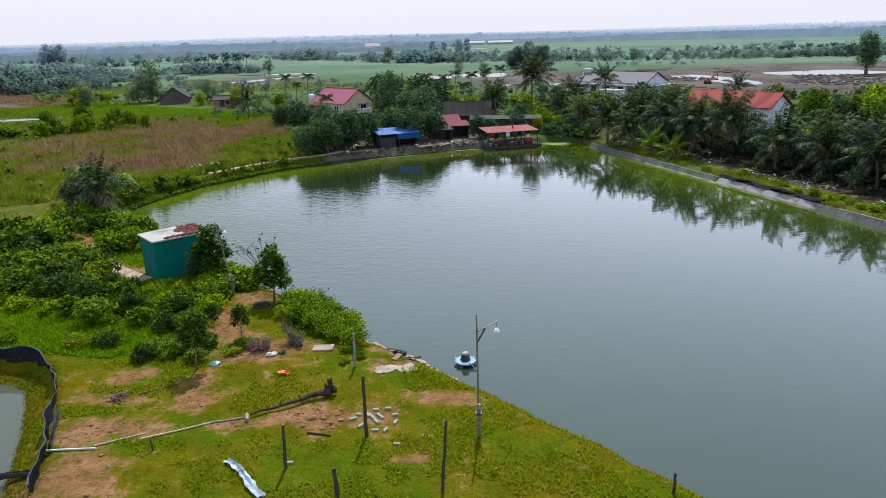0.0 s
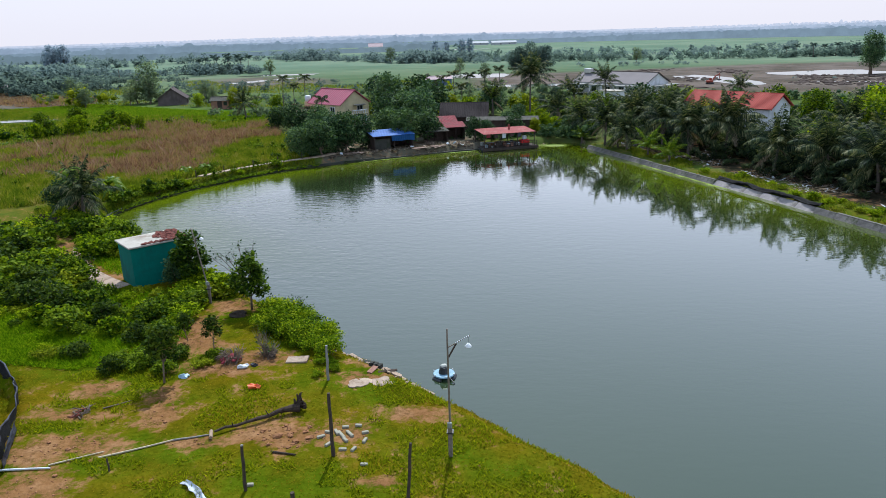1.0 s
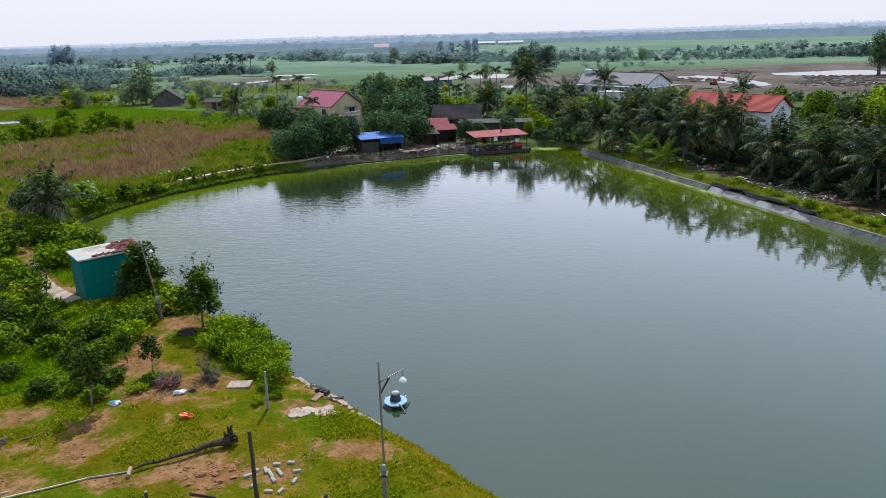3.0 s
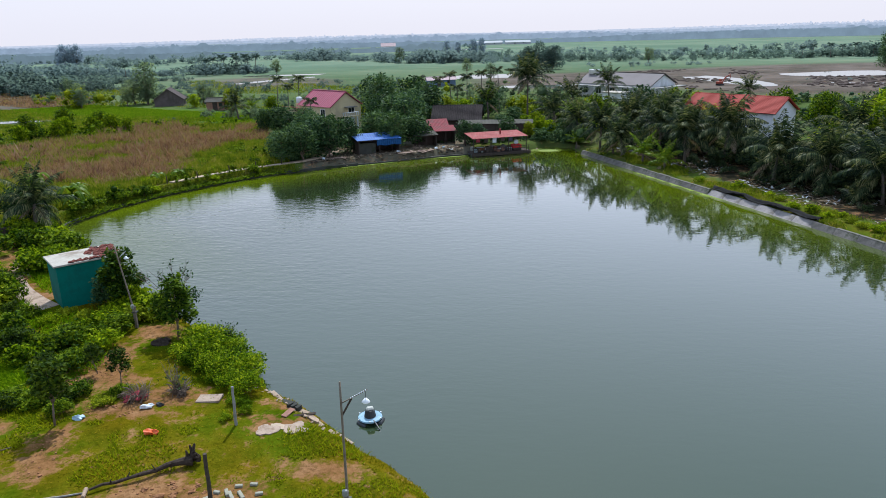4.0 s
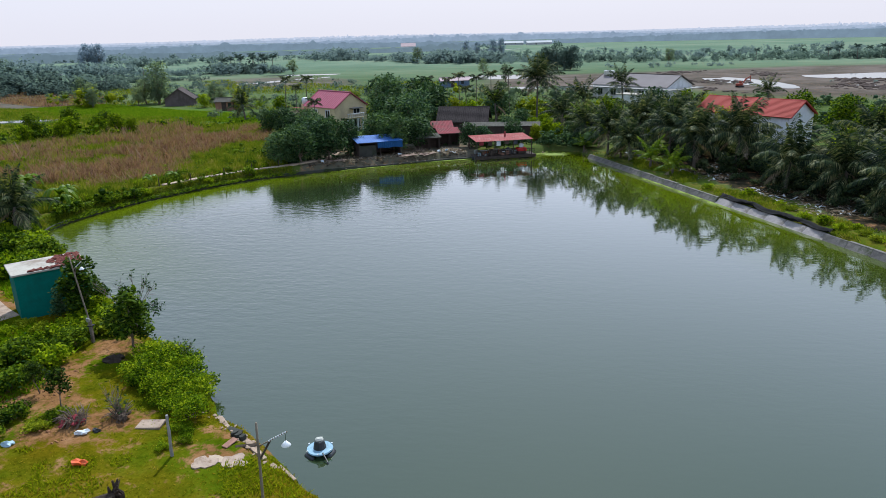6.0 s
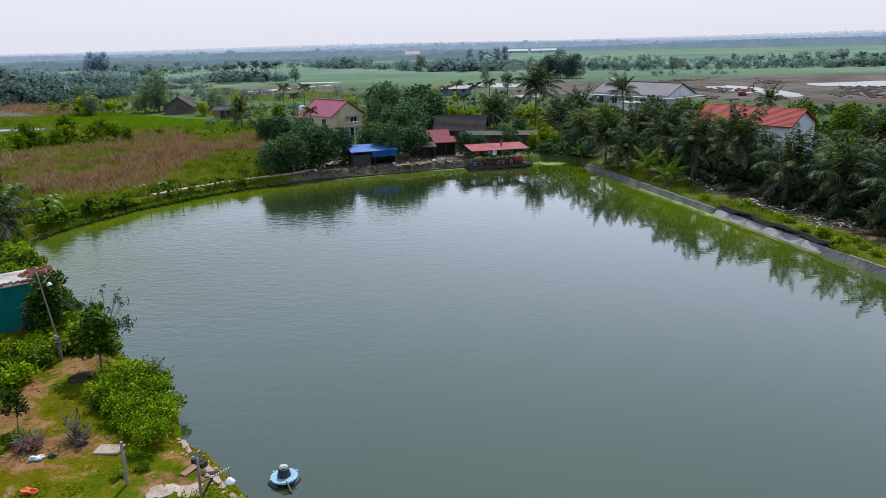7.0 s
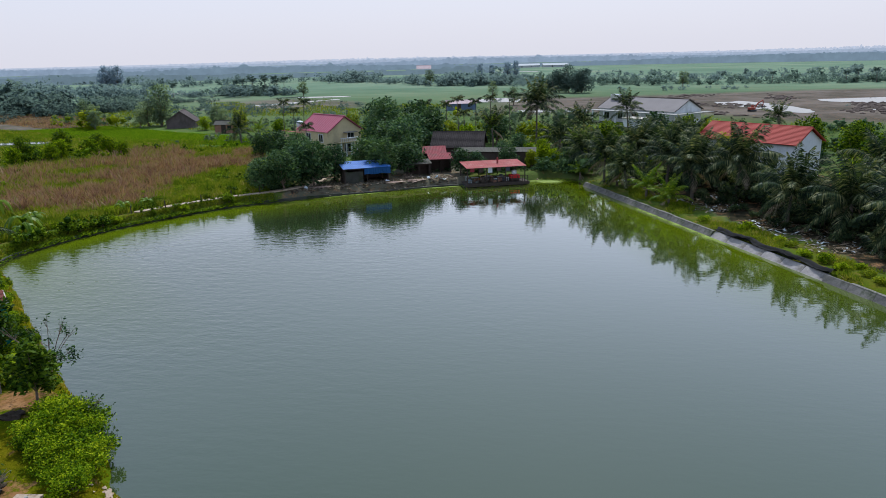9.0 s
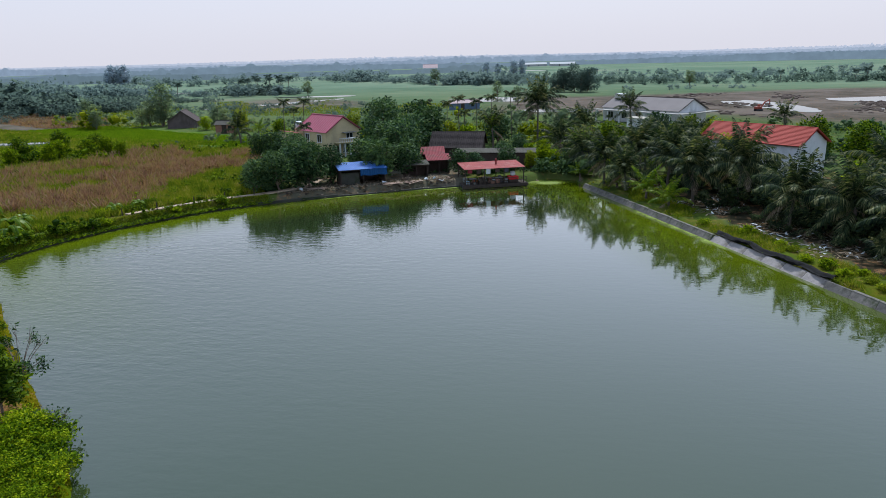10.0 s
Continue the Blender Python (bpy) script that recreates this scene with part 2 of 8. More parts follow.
ROOF_PALE_PINK = plain("pale_pink_tin", (0.42, 0.31, 0.31), 0.7, 0.6, 0.3)
BLUE_TARP = plain("blue_tarpaulin", (0.010, 0.055, 0.16), 0.6, 1.0, 0.3)
DARK_WOOD = plain("dark_timber", (0.055, 0.042, 0.034), 0.85, 3, 0.5)
MUD_WALL = plain("brown_mud_wall", (0.075, 0.055, 0.046), 0.95, 0.8, 0.4)
# mud and thatch of the far sheds, lightened and greyed as painted haze
HAZY_MUD = plain("pale_mud_wall", (0.110, 0.088, 0.084), 0.95, 0.8, 0.3, stain=(0.08, 0.064, 0.06))
HAZY_THATCH = plain("grey_brown_thatch", (0.090, 0.072, 0.069), 0.95, 1.5, 0.4)
BRICK_WALL = plain("rough_brick_wall", (0.26, 0.14, 0.10), 0.9, 1.5, 0.4)
DARK_GLASS, _nt, _b = nodes_of("window_glass")
_b.inputs["Base Color"].default_value, _b.inputs["Roughness"].default_value = (0.02, 0.025, 0.03, 1), 0.08
STEEL = plain("brushed_steel", (0.6, 0.6, 0.62), 0.3, 3, 0.15, metal=0.9)
EXC_ORANGE = plain("orange_machine_paint", (0.24, 0.055, 0.035), 0.6, 1, 0.3)
LAMP_WHITE = plain("white_lamp_shade", (0.75, 0.76, 0.76), 0.4, 4, 0.1)
BED_RED = plain("red_fabric", (0.50, 0.03, 0.03), 0.8, 3, 0.3)


def ground_material():
    """Earth and short grass, with haze painted into the far fields. zones: red = bare earth, green = wet paddy (palm
    ground painted dark for shade where alpha is high too), blue = reed litter, darkened for the gaps between clumps,
    alpha = grey mud.
    """
    m, nt, b = nodes_of("ground_earth_and_grass")
    pos = world_pos(nt)
    att = nt.nodes.new("ShaderNodeVertexColor")
    att.layer_name = "zones"
    sep = nt.nodes.new("ShaderNodeSeparateColor")
    nt.links.new(att.outputs["Color"], sep.inputs[0])
    fine, mid_n, big = noise_tex(nt, 5.5, 6, pos, 0.7), noise_tex(nt, 0.75, 6, pos, 0.62), noise_tex(nt, 0.09, 5, pos)
    vast = noise_tex(nt, 0.012, 4, pos)
    grass = ramp(nt, mid_n.outputs[0], [(0.28, (0.034, 0.046, 0.001)), (0.42, (0.070, 0.070, 0.002)), (0.54, (0.100, 0.092, 0.003)), (0.66, (0.145, 0.102, 0.008))])
    grass = mix(nt, 0.45, grass, ramp(nt, fine.outputs[0], [(0.32, (0.030, 0.038, 0.001)), (0.52, (0.074, 0.078, 0.002)), (0.72, (0.135, 0.118, 0.008))]))
    lush = ramp(nt, noise_tex(nt, 0.22, 4, pos, 0.6).outputs[0], [(0.42, (0.75, 1.06, 0.8)), (0.52, (1.0, 1.0, 1.0)), (0.64, (1.2, 0.95, 1.0))])
    grass = mix(nt, 1.0, grass, lush, "MULTIPLY")
    field = ramp(nt, noise_tex(nt, 0.16, 9, pos, 0.72).outputs[0], [(0.32, (0.030, 0.060, 0.014)), (0.46, (0.048, 0.082, 0.020)), (0.58, (0.070, 0.098, 0.028)), (0.70, (0.10, 0.090, 0.045))])
    field = mix(nt, 0.5, field, ramp(nt, vast.outputs[0], [(0.35, (0.050, 0.078, 0.030)), (0.5, (0.070, 0.100, 0.036)), (0.6, (0.092, 0.112, 0.044)), (0.7, (0.125, 0.105, 0.060))]))
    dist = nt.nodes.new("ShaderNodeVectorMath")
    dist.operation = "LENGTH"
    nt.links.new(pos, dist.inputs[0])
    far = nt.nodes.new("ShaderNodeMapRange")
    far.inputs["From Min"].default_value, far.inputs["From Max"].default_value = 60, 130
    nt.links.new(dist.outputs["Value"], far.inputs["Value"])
    # pale far-field greens with haze painted into them
    hazed_crops = ramp(nt, vast.outputs[0], [(0.35, (0.096, 0.146, 0.102)), (0.5, (0.124, 0.176, 0.122)), (0.62, (0.146, 0.190, 0.134)), (0.72, (0.185, 0.188, 0.150))])
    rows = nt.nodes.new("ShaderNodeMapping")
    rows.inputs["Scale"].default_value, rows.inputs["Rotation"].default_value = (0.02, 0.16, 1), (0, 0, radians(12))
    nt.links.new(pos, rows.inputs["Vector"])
    hazed_crops = mix(nt, 1.0, hazed_crops, ramp(nt, noise_tex(nt, 1.0, 8, rows.outputs[0], 0.75).outputs[0], [(0.3, (0.62, 0.68, 0.66)), (0.5, (1, 1, 1)), (0.7, (1.35, 1.2, 1.15))]), "MULTIPLY")
    # from 190 m outwards the ground blends into the hazed colour
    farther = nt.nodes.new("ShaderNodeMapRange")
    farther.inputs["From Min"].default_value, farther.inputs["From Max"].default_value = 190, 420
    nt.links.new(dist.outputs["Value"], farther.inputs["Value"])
    field = mix(nt, farther.outputs[0], field, hazed_crops)
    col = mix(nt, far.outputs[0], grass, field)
    paddy = ramp(nt, mid_n.outputs[0], [(0.3, (0.050, 0.105, 0.006)), (0.5, (0.075, 0.15, 0.008)), (0.7, (0.11, 0.165, 0.02))])
    col = mix(nt, sep.outputs["Green"], col, paddy)
    # ground among the reeds painted dark, as the shade between clumps
    litter = ramp(nt, mid_n.outputs[0], [(0.3, (0.028, 0.019, 0.012)), (0.6, (0.075, 0.048, 0.030)), (0.8, (0.13, 0.095, 0.05))])
    col = mix(nt, sep.outputs["Blue"], col, litter)
    mud = ramp(nt, noise_tex(nt, 0.06, 8, pos, 0.75).outputs[0], [(0.3, (0.045, 0.037, 0.032)), (0.45, (0.086, 0.068, 0.060)), (0.6, (0.14, 0.11, 0.10)), (0.8, (0.07, 0.08, 0.035))])
    # near-black palm ground: the grove's shade painted into the colour
    shaded_soil = ramp(nt, mid_n.outputs[0], [(0.3, (0.014, 0.011, 0.010)), (0.5, (0.030, 0.022, 0.018)), (0.7, (0.062, 0.042, 0.030))])
    mud = mix(nt, sep.outputs["Green"], mud, shaded_soil)
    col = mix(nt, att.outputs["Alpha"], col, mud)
    earth = ramp(nt, mid_n.outputs[0], [(0.3, (0.105, 0.046, 0.017)), (0.5, (0.195, 0.090, 0.036)), (0.7, (0.29, 0.158, 0.080))])
    earth = mix(nt, 0.3, earth, ramp(nt, fine.outputs[0], [(0.3, (0.08, 0.04, 0.014)), (0.7, (0.30, 0.17, 0.085))]))
    clod = noise_tex(nt, 2.1, 7, pos, 0.75)
    edge = calc(nt, "ADD", sep.outputs["Red"], calc(nt, "MULTIPLY", calc(nt, "SUBTRACT", calc(nt, "ADD", calc(nt, "MULTIPLY", mid_n.outputs[0], 0.7), calc(nt, "MULTIPLY", clod.outputs[0], 0.9)), 0.8), 3.4))
    earth = mix(nt, ramp(nt, clod.outputs[0], [(0.40, (0.85, 0.85, 0.85)), (0.52, (0, 0, 0))]), earth, (0.105, 0.050, 0.022))
    mask = ramp(nt, edge, [(0.30, (0, 0, 0)), (0.50, (0.45, 0.45, 0.45)), (0.80, (0.92, 0.92, 0.92))])
    col = mix(nt, mask, col, earth)
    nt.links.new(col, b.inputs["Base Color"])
    b.inputs["Roughness"].default_value = 0.95
    b.inputs["Specular IOR Level"].default_value = 0.0
    bump(nt, b, calc(nt, "ADD", mid_n.outputs[0], calc(nt, "MULTIPLY", fine.outputs[0], 0.4)), 0.7, 0.18)
    return m


def water_material(name, deep, algae_colour, ripple=0.05, ior=1.4, gain=1.0):
    m, nt, b = nodes_of(name)
    pos = world_pos(nt)
    att = nt.nodes.new("ShaderNodeVertexColor")
    att.layer_name = "algae"
    sep = nt.nodes.new("ShaderNodeSeparateColor")
    nt.links.new(att.outputs["Color"], sep.inputs[0])
    n1, n2 = noise_tex(nt, 0.25, 5, pos, 0.6), noise_tex(nt, 0.03, 3, pos)
    body = mix(nt, n2.outputs[0], deep, tuple(c * 1.25 for c in deep))
    f = calc(nt, "ADD", sep.outputs["Red"], calc(nt, "MULTIPLY", calc(nt, "SUBTRACT", n1.outputs[0], 0.5), 0.9))
    mask = ramp(nt, f, [(0.45, (0, 0, 0)), (0.85, (1, 1, 1))])
    col = mix(nt, sep.outputs["Green"], body, (0.066, 0.089, 0.001))
    col = mix(nt, mask, col, algae_colour)
    nt.links.new(col, b.inputs["Base Color"])
    b.inputs["Specular IOR Level"].default_value = 0.0
    sheen = nt.nodes.new("ShaderNodeBsdfGlossy")
    nt.links.new(ramp(nt, mask, [(0.0, (0.03, 0.03, 0.03)), (1.0, (0.3, 0.3, 0.3))]), sheen.inputs["Roughness"])
    sheen.inputs["Color"].default_value = (1, 1, 1, 1)
    fres = node(nt, "ShaderNodeFresnel", IOR=ior)
    both = nt.nodes.new("ShaderNodeMixShader")
    clear = calc(nt, "MULTIPLY", calc(nt, "SUBTRACT", 1.0, calc(nt, "MULTIPLY", mask, 0.88)), calc(nt, "SUBTRACT", 1.0, calc(nt, "ADD", calc(nt, "MULTIPLY", sep.outputs["Blue"], 0.34), calc(nt, "MULTIPLY", sep.outputs["Green"], 0.38))))
    nt.links.new(calc(nt, "MULTIPLY", calc(nt, "MINIMUM", calc(nt, "MULTIPLY", fres.outputs[0], gain), 0.9), clear), both.inputs[0])
    nt.links.new(b.outputs[0], both.inputs[1])
    nt.links.new(sheen.outputs[0], both.inputs[2])
    nt.links.new(both.outputs[0], nt.nodes["Material Output"].inputs["Surface"])
    stretch = nt.nodes.new("ShaderNodeMapping")
    stretch.inputs["Scale"].default_value, stretch.inputs["Rotation"].default_value = (0.65, 1.35, 1.0), (0, 0, radians(-8))
    nt.links.new(pos, stretch.inputs["Vector"])
    w1, w2 = noise_tex(nt, 1.1, 2, stretch.outputs[0]), noise_tex(nt, 2.6, 2, stretch.outputs[0])
    patch = ramp(nt, noise_tex(nt, 0.05, 2, pos).outputs[0], [(0.35, (0.35, 0.35, 0.35)), (0.65, (1, 1, 1))])
    h = calc(nt, "MULTIPLY", calc(nt, "ADD", w1.outputs[0], calc(nt, "MULTIPLY", w2.outputs[0], 0.35)), calc(nt, "MULTIPLY", patch, calc(nt, "ADD", 0.45, calc(nt, "MULTIPLY", sep.outputs["Blue"], 4.5))))
    bump(nt, b, h, 1.0, ripple)
    for socket in (sheen.inputs["Normal"], fres.inputs["Normal"]):
        nt.links.new(b.inputs["Normal"].links[0].from_socket, socket)
    return m


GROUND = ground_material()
WATER = water_material("green_pond_water", (0.021, 0.032, 0.011), (0.16, 0.21, 0.035), 0.012, 1.37, 2.25)
WATER_PALE = water_material("pale_shallow_water", (0.075, 0.08, 0.06), (0.2, 0.25, 0.08), 0.004, 1.33)
WATER_MURKY = water_material("murky_grey_green_water", (0.062, 0.066, 0.042), (0.2, 0.25, 0.08), 0.004, 1.33)

# ---------------------------------------------------------------- mesh helpers
def mesh_of(name, verts, faces, mats, smooth=False):
    me = bpy.data.meshes.new(name)
    me.from_pydata(verts if isinstance(verts, list) else verts.tolist(), [], faces if isinstance(faces, list) else faces.tolist())
    for m in mats if isinstance(mats, (list, tuple)) else [mats]:
        me.materials.append(m)
    if smooth:
        me.polygons.foreach_set("use_smooth", [True] * len(me.polygons))
    me.update()
    return me


def bm_mesh(name, bm, mat, smooth=False):
    me = bpy.data.meshes.new(name)
    bm.normal_update()
    bm.to_mesh(me)
    bm.free()
    me.materials.append(mat)
    if smooth:
        me.polygons.foreach_set("use_smooth", [True] * len(me.polygons))
    return me


def part(name, bm, material, parent, label="", smooth=False, m=None):
    """Links a bmesh (or a ready mesh) as one mesh object under its thing."""
    me = bm if isinstance(bm, bpy.types.Mesh) else bm_mesh(name, bm, material, smooth)
    ob = new(name, me)
    ob.parent = parent
    if m is not None:
        ob.matrix_basis = m
    return tagged(ob, label)


def thing(name, m, label, category, group="", kind=""):
    ob = new(name)
    ob.empty_display_size = 0.2
    ob.matrix_basis = m
    return tagged(ob, label, category, group, kind)


def box(bm, x0, y0, z0, x1, y1, z1, bevel=0.0, m=None):
    vs = [bm.verts.new((x, y, z)) for z in (z0, z1) for x, y in ((x0, y0), (x1, y0), (x1, y1), (x0, y1))]
    fs = [bm.faces.new([vs[i] for i in f]) for f in ((3, 2, 1, 0), (4, 5, 6, 7), (0, 1, 5, 4), (1, 2, 6, 5), (2, 3, 7, 6), (3, 0, 4, 7))]
    if bevel:
        es = list({e for f in fs for e in f.edges})
        r = bmesh.ops.bevel(bm, geom=es, offset=bevel, segments=1, affect="EDGES", profile=0.5)
        vs = list({v for f in r["faces"] for v in f.verts} | {v for v in vs if v.is_valid})
    if m is not None:
        bmesh.ops.transform(bm, matrix=m, verts=[v for v in vs if v.is_valid])
    return bm


def boxed(x0, y0, z0, x1, y1, z1, bevel=0.0):
    return box(bmesh.new(), x0, y0, z0, x1, y1, z1, bevel)


def tube(bm, pts, radii, sides=7, cap=True):
    """A tapered tube along points."""
    rings = []
    pts = [Vector(p) for p in pts]
    for i, p in enumerate(pts):
        d = (pts[min(i + 1, len(pts) - 1)] - pts[max(i - 1, 0)]).normalized()
        a = d.cross(Vector((0.31, 0.95, 0.1)) if abs(d.z) > 0.9 else Vector((0, 0, 1))).normalized()
        b = d.cross(a)
        r = float(radii[i] if isinstance(radii, (list, tuple)) else radii)
        rings.append([bm.verts.new(p + r * (math.cos(2 * math.pi * k / sides) * a + math.sin(2 * math.pi * k / sides) * b)) for k in range(sides)])
    for u, v in zip(rings, rings[1:]):
        for k in range(sides):
            bm.faces.new((u[k], u[(k + 1) % sides], v[(k + 1) % sides], v[k]))
    if cap:
        bm.faces.new(list(reversed(rings[0])))
        bm.faces.new(rings[-1])
    return bm


def leaf_quads(rng, centres, size, up_bias=0.5, aspect=0.5, jitter=0.4, sunward=0.0):
    """Diamond leaves round the given centres: vertices and faces."""
    n = len(centres)
    d = rng.normal(size=(n, 3))
    d[:, 2] *= 0.6
    d /= np.linalg.norm(d, axis=1)[:, None]
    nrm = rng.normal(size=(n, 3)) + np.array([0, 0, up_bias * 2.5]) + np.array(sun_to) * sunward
    side = np.cross(d, nrm)
    side /= np.linalg.norm(side, axis=1)[:, None] + 1e-9
    s = size * (1 + jitter * rng.uniform(-1, 1, size=(n, 1)))
    v = np.stack([centres - d * s * 0.5, centres + side * s * aspect * 0.5, centres + d * s * 0.5, centres - side * s * aspect * 0.5], 1)
    return v.reshape(-1, 3), np.arange(4 * n).reshape(-1, 4)


def crown_points(rng, lumps, n, hollow=0.55):
    """Points in the outer shell of a set of lumps (x, y, z, r, flat)."""
    w = np.array([l[3] ** 2 for l in lumps])
    pick = rng.choice(len(lumps), n, p=w / w.sum())
    d = rng.normal(size=(n, 3))
    d /= np.linalg.norm(d, axis=1)[:, None]
    r = rng.uniform(hollow, 1.08, n) + 0.12 * rng.normal(size=n)
    L = np.array(lumps)[pick]
    return L[:, :3] + d * (r * L[:, 3])[:, None] * np.stack([np.ones(n), np.ones(n), L[:, 4]], 1)


def tree_meshes(seed, height, spread, leaves, leaf, mat, trunk_h=0.15, lumps=15, radius=0.12, low=0.25, sunward=0.0):
    """Trunk with limbs, and a crown of many leaves in uneven lumps: two meshes, root at the origin."""
    rng = np.random.default_rng(seed)
    bm = bmesh.new()
    top = Vector((float(rng.uniform(-0.06, 0.06)) * height, float(rng.uniform(-0.06, 0.06)) * height, height * trunk_h))
    tube(bm, [(0, 0, -0.15), (top.x * 0.4, top.y * 0.4, top.z * 0.5), top], [radius * 1.3, radius, radius * 0.8], 7)
    ls = []
    for k in range(lumps):
        a = 2.4 * k + float(rng.uniform(-0.4, 0.4))
        t = (k + 0.5) / lumps
        size = spread * float(rng.uniform(0.28, 0.46))
        z = height * (low + (0.92 - low) * t)
        rr = spread * 0.68 * math.sqrt(max(0.05, 1 - ((t - 0.38) / 0.66) ** 2)) * float(rng.uniform(0.55, 1.12))
        c = Vector((top.x + rr * math.cos(a), top.y + rr * math.sin(a), min(z, height - size * 0.7)))
        ls.append((c.x, c.y, c.z, size, 0.85))
        if k % 2 == 0:
            midp = top.lerp(c, 0.5) + Vector((0, 0, 0.05 * height))
            tube(bm, [top - Vector((0, 0, 0.05)), midp, c], [radius * 0.6, radius * 0.4, radius * 0.15], 5, False)
    ls.append((top.x, top.y, height * (low + 0.25), spread * 0.5, 1.0))
    pts = crown_points(rng, ls, leaves, 0.45)
    pts[:, 2] = np.maximum(pts[:, 2], height * low * 0.5 * rng.uniform(0.3, 1.4, len(pts)))
    v, f = leaf_quads(rng, pts, leaf, sunward=sunward)
    return bm_mesh("trunk", bm, BARK, True), mesh_of("crown", v, f, mat)


def shrub_meshes(seed, height, spread, leaves, leaf, mat):
    rng = np.random.default_rng(seed)
    bm = bmesh.new()
    ls = []
    for k in range(8):
        a, rr = 2.4 * k, spread * math.sqrt((k + 0.3) / 8) * 0.75
        size = spread * rng.uniform(0.28, 0.5)
        c = (rr * math.cos(a), rr * math.sin(a), height * rng.uniform(0.3, 0.75) * (1 - 0.35 * rr / spread))
        ls.append((*c, size, min(1.0, height / spread * 0.8)))
        tube(bm, [(c[0] * 0.15, c[1] * 0.15, -0.1), (c[0] * 0.6, c[1] * 0.6, c[2] * 0.6), c], [0.03, 0.022, 0.01], 4, False)
    pts = crown_points(rng, ls, leaves, 0.35)
    pts[:, 2] = np.abs(pts[:, 2]) + 0.02
    v, f = leaf_quads(rng, pts, leaf, 0.6, 0.55)
    return bm_mesh("woody_stem", bm, BARK), mesh_of("foliage", v, f, mat)


def frond_mesh(seed, length, lift, droop, mat, pairs=24, leaf_len=0.85, width=0.055):
    """One feather leaf growing from the origin along +x: arched midrib, leaflets on both sides."""
    rng = np.random.default_rng(seed)
    s = np.linspace(0, 1, 9)
    ang = radians(lift) - radians(droop) * s ** 1.3
    step = length / 8
    x = np.concatenate([[0], np.cumsum(np.cos(ang[:-1]) * step)])
    z = np.concatenate([[0], np.cumsum(np.sin(ang[:-1]) * step)])
    bm = bmesh.new()
    tube(bm, [(a, 0, b) for a, b in zip(x, z)], list(np.linspace(0.05, 0.012, 9)), 4, False)
    for k in range(pairs):
        t = 0.16 + 0.84 * (k + 0.5) / pairs
        px, pz, an = np.interp(t, s, x), np.interp(t, s, z), np.interp(t, s, ang)
        ll = float(leaf_len) * length / 3.5 * (math.sin(math.pi * min(1, 0.18 + 0.8 * t)) ** 0.7) * float(rng.uniform(0.8, 1.15))
        for sd in (-1, 1):
            fwd = 0.55 + 0.6 * t
            d = Vector((math.cos(an) * fwd, sd, math.sin(an) * fwd - float(rng.uniform(0.3, 1.0)))).normalized()
            p = Vector((px, 0, pz))
            w = Vector((math.cos(an), 0, math.sin(an))) * width * length / 3.5
            mid_p = p + d * ll * 0.5 + Vector((0, 0, 0.05))
            tip = p + d * ll - Vector((0, 0, 0.18 * ll))
            vs = [bm.verts.new(q) for q in (p, mid_p + w, tip, mid_p - w)]
            bm.faces.new(vs)
    return bm_mesh("frond", bm, mat)


# ---------------------------------------------------------------- the lie of the land
POND = [(70, -30), (40, -6), (20, 10.5), (12, 18), (6.2, 23.3), (2.7, 26.7), (-1.7, 30.8), (-5, 33.8), (-6.9, 35.7), (-9.1, 37.2), (-11.0, 39.6),
        (-14.3, 43.0), (-17.7, 46.0), (-23, 51), (-29, 57), (-35, 63), (-39.8, 67.2), (-40.6, 70), (-39.4, 76), (-37.1, 82), (-33.8, 87.5), (-30, 92.5),
        (-25.3, 96.3), (-18.2, 101), (-12.8, 103.8), (-7.5, 107), (-2, 109), (5, 111.5), (8, 114.5), (11.3, 113.5), (12.6, 108.5), (23.5, 81.9), (31.6, 62.5), (72, -34)]
LINED = [(-36, 33.2), (-29.3, 33.5), (-27, 33.3), (-25.3, 32.3), (-24, 30.3), (-22.7, 28.1), (-21.6, 25.9), (-20.6, 23.8), (-19.6, 21.6), (-18.4, 18), (-20, 12), (-36, 12)]
WALL_A, WALL_B = Vector((12.6, 108.5, 0)), Vector((31.6, 62.5, 0))
WALL_DIR = (WALL_B - WALL_A).normalized()
WALL_OUT = Vector((-WALL_DIR.y, WALL_DIR.x, 0))


def signed_distance(poly, x, y):
    """Metres outside the outline (negative inside)."""
    x, y = np.asarray(x, float), np.asarray(y, float)
    best, inside = np.full(x.shape, 1e9), np.zeros(x.shape, bool)
    for (ax, ay), (bx, by) in zip(poly, poly[1:] + poly[:1]):
        dx, dy = bx - ax, by - ay
        t = np.clip(((x - ax) * dx + (y - ay) * dy) / (dx * dx + dy * dy), 0, 1)
        best = np.minimum(best, np.hypot(x - ax - t * dx, y - ay - t * dy))
        if dy:
            inside ^= ((ay > y) != (by > y)) & (x < ax + (y - ay) / dy * dx)
    return np.where(inside, -best, best)


def wobble(x, y, scale, seed=0):
    """Smooth unevenness between -1 and 1."""
    r = np.random.default_rng(seed)
    out = 0
    for k in range(5):
        a, p, f = r.uniform(0, 6.28), r.uniform(0, 6.28), scale * r.uniform(0.6, 1.7)
        out = out + np.sin((x * math.cos(a) + y * math.sin(a)) * f + p)
    return out / 3.2


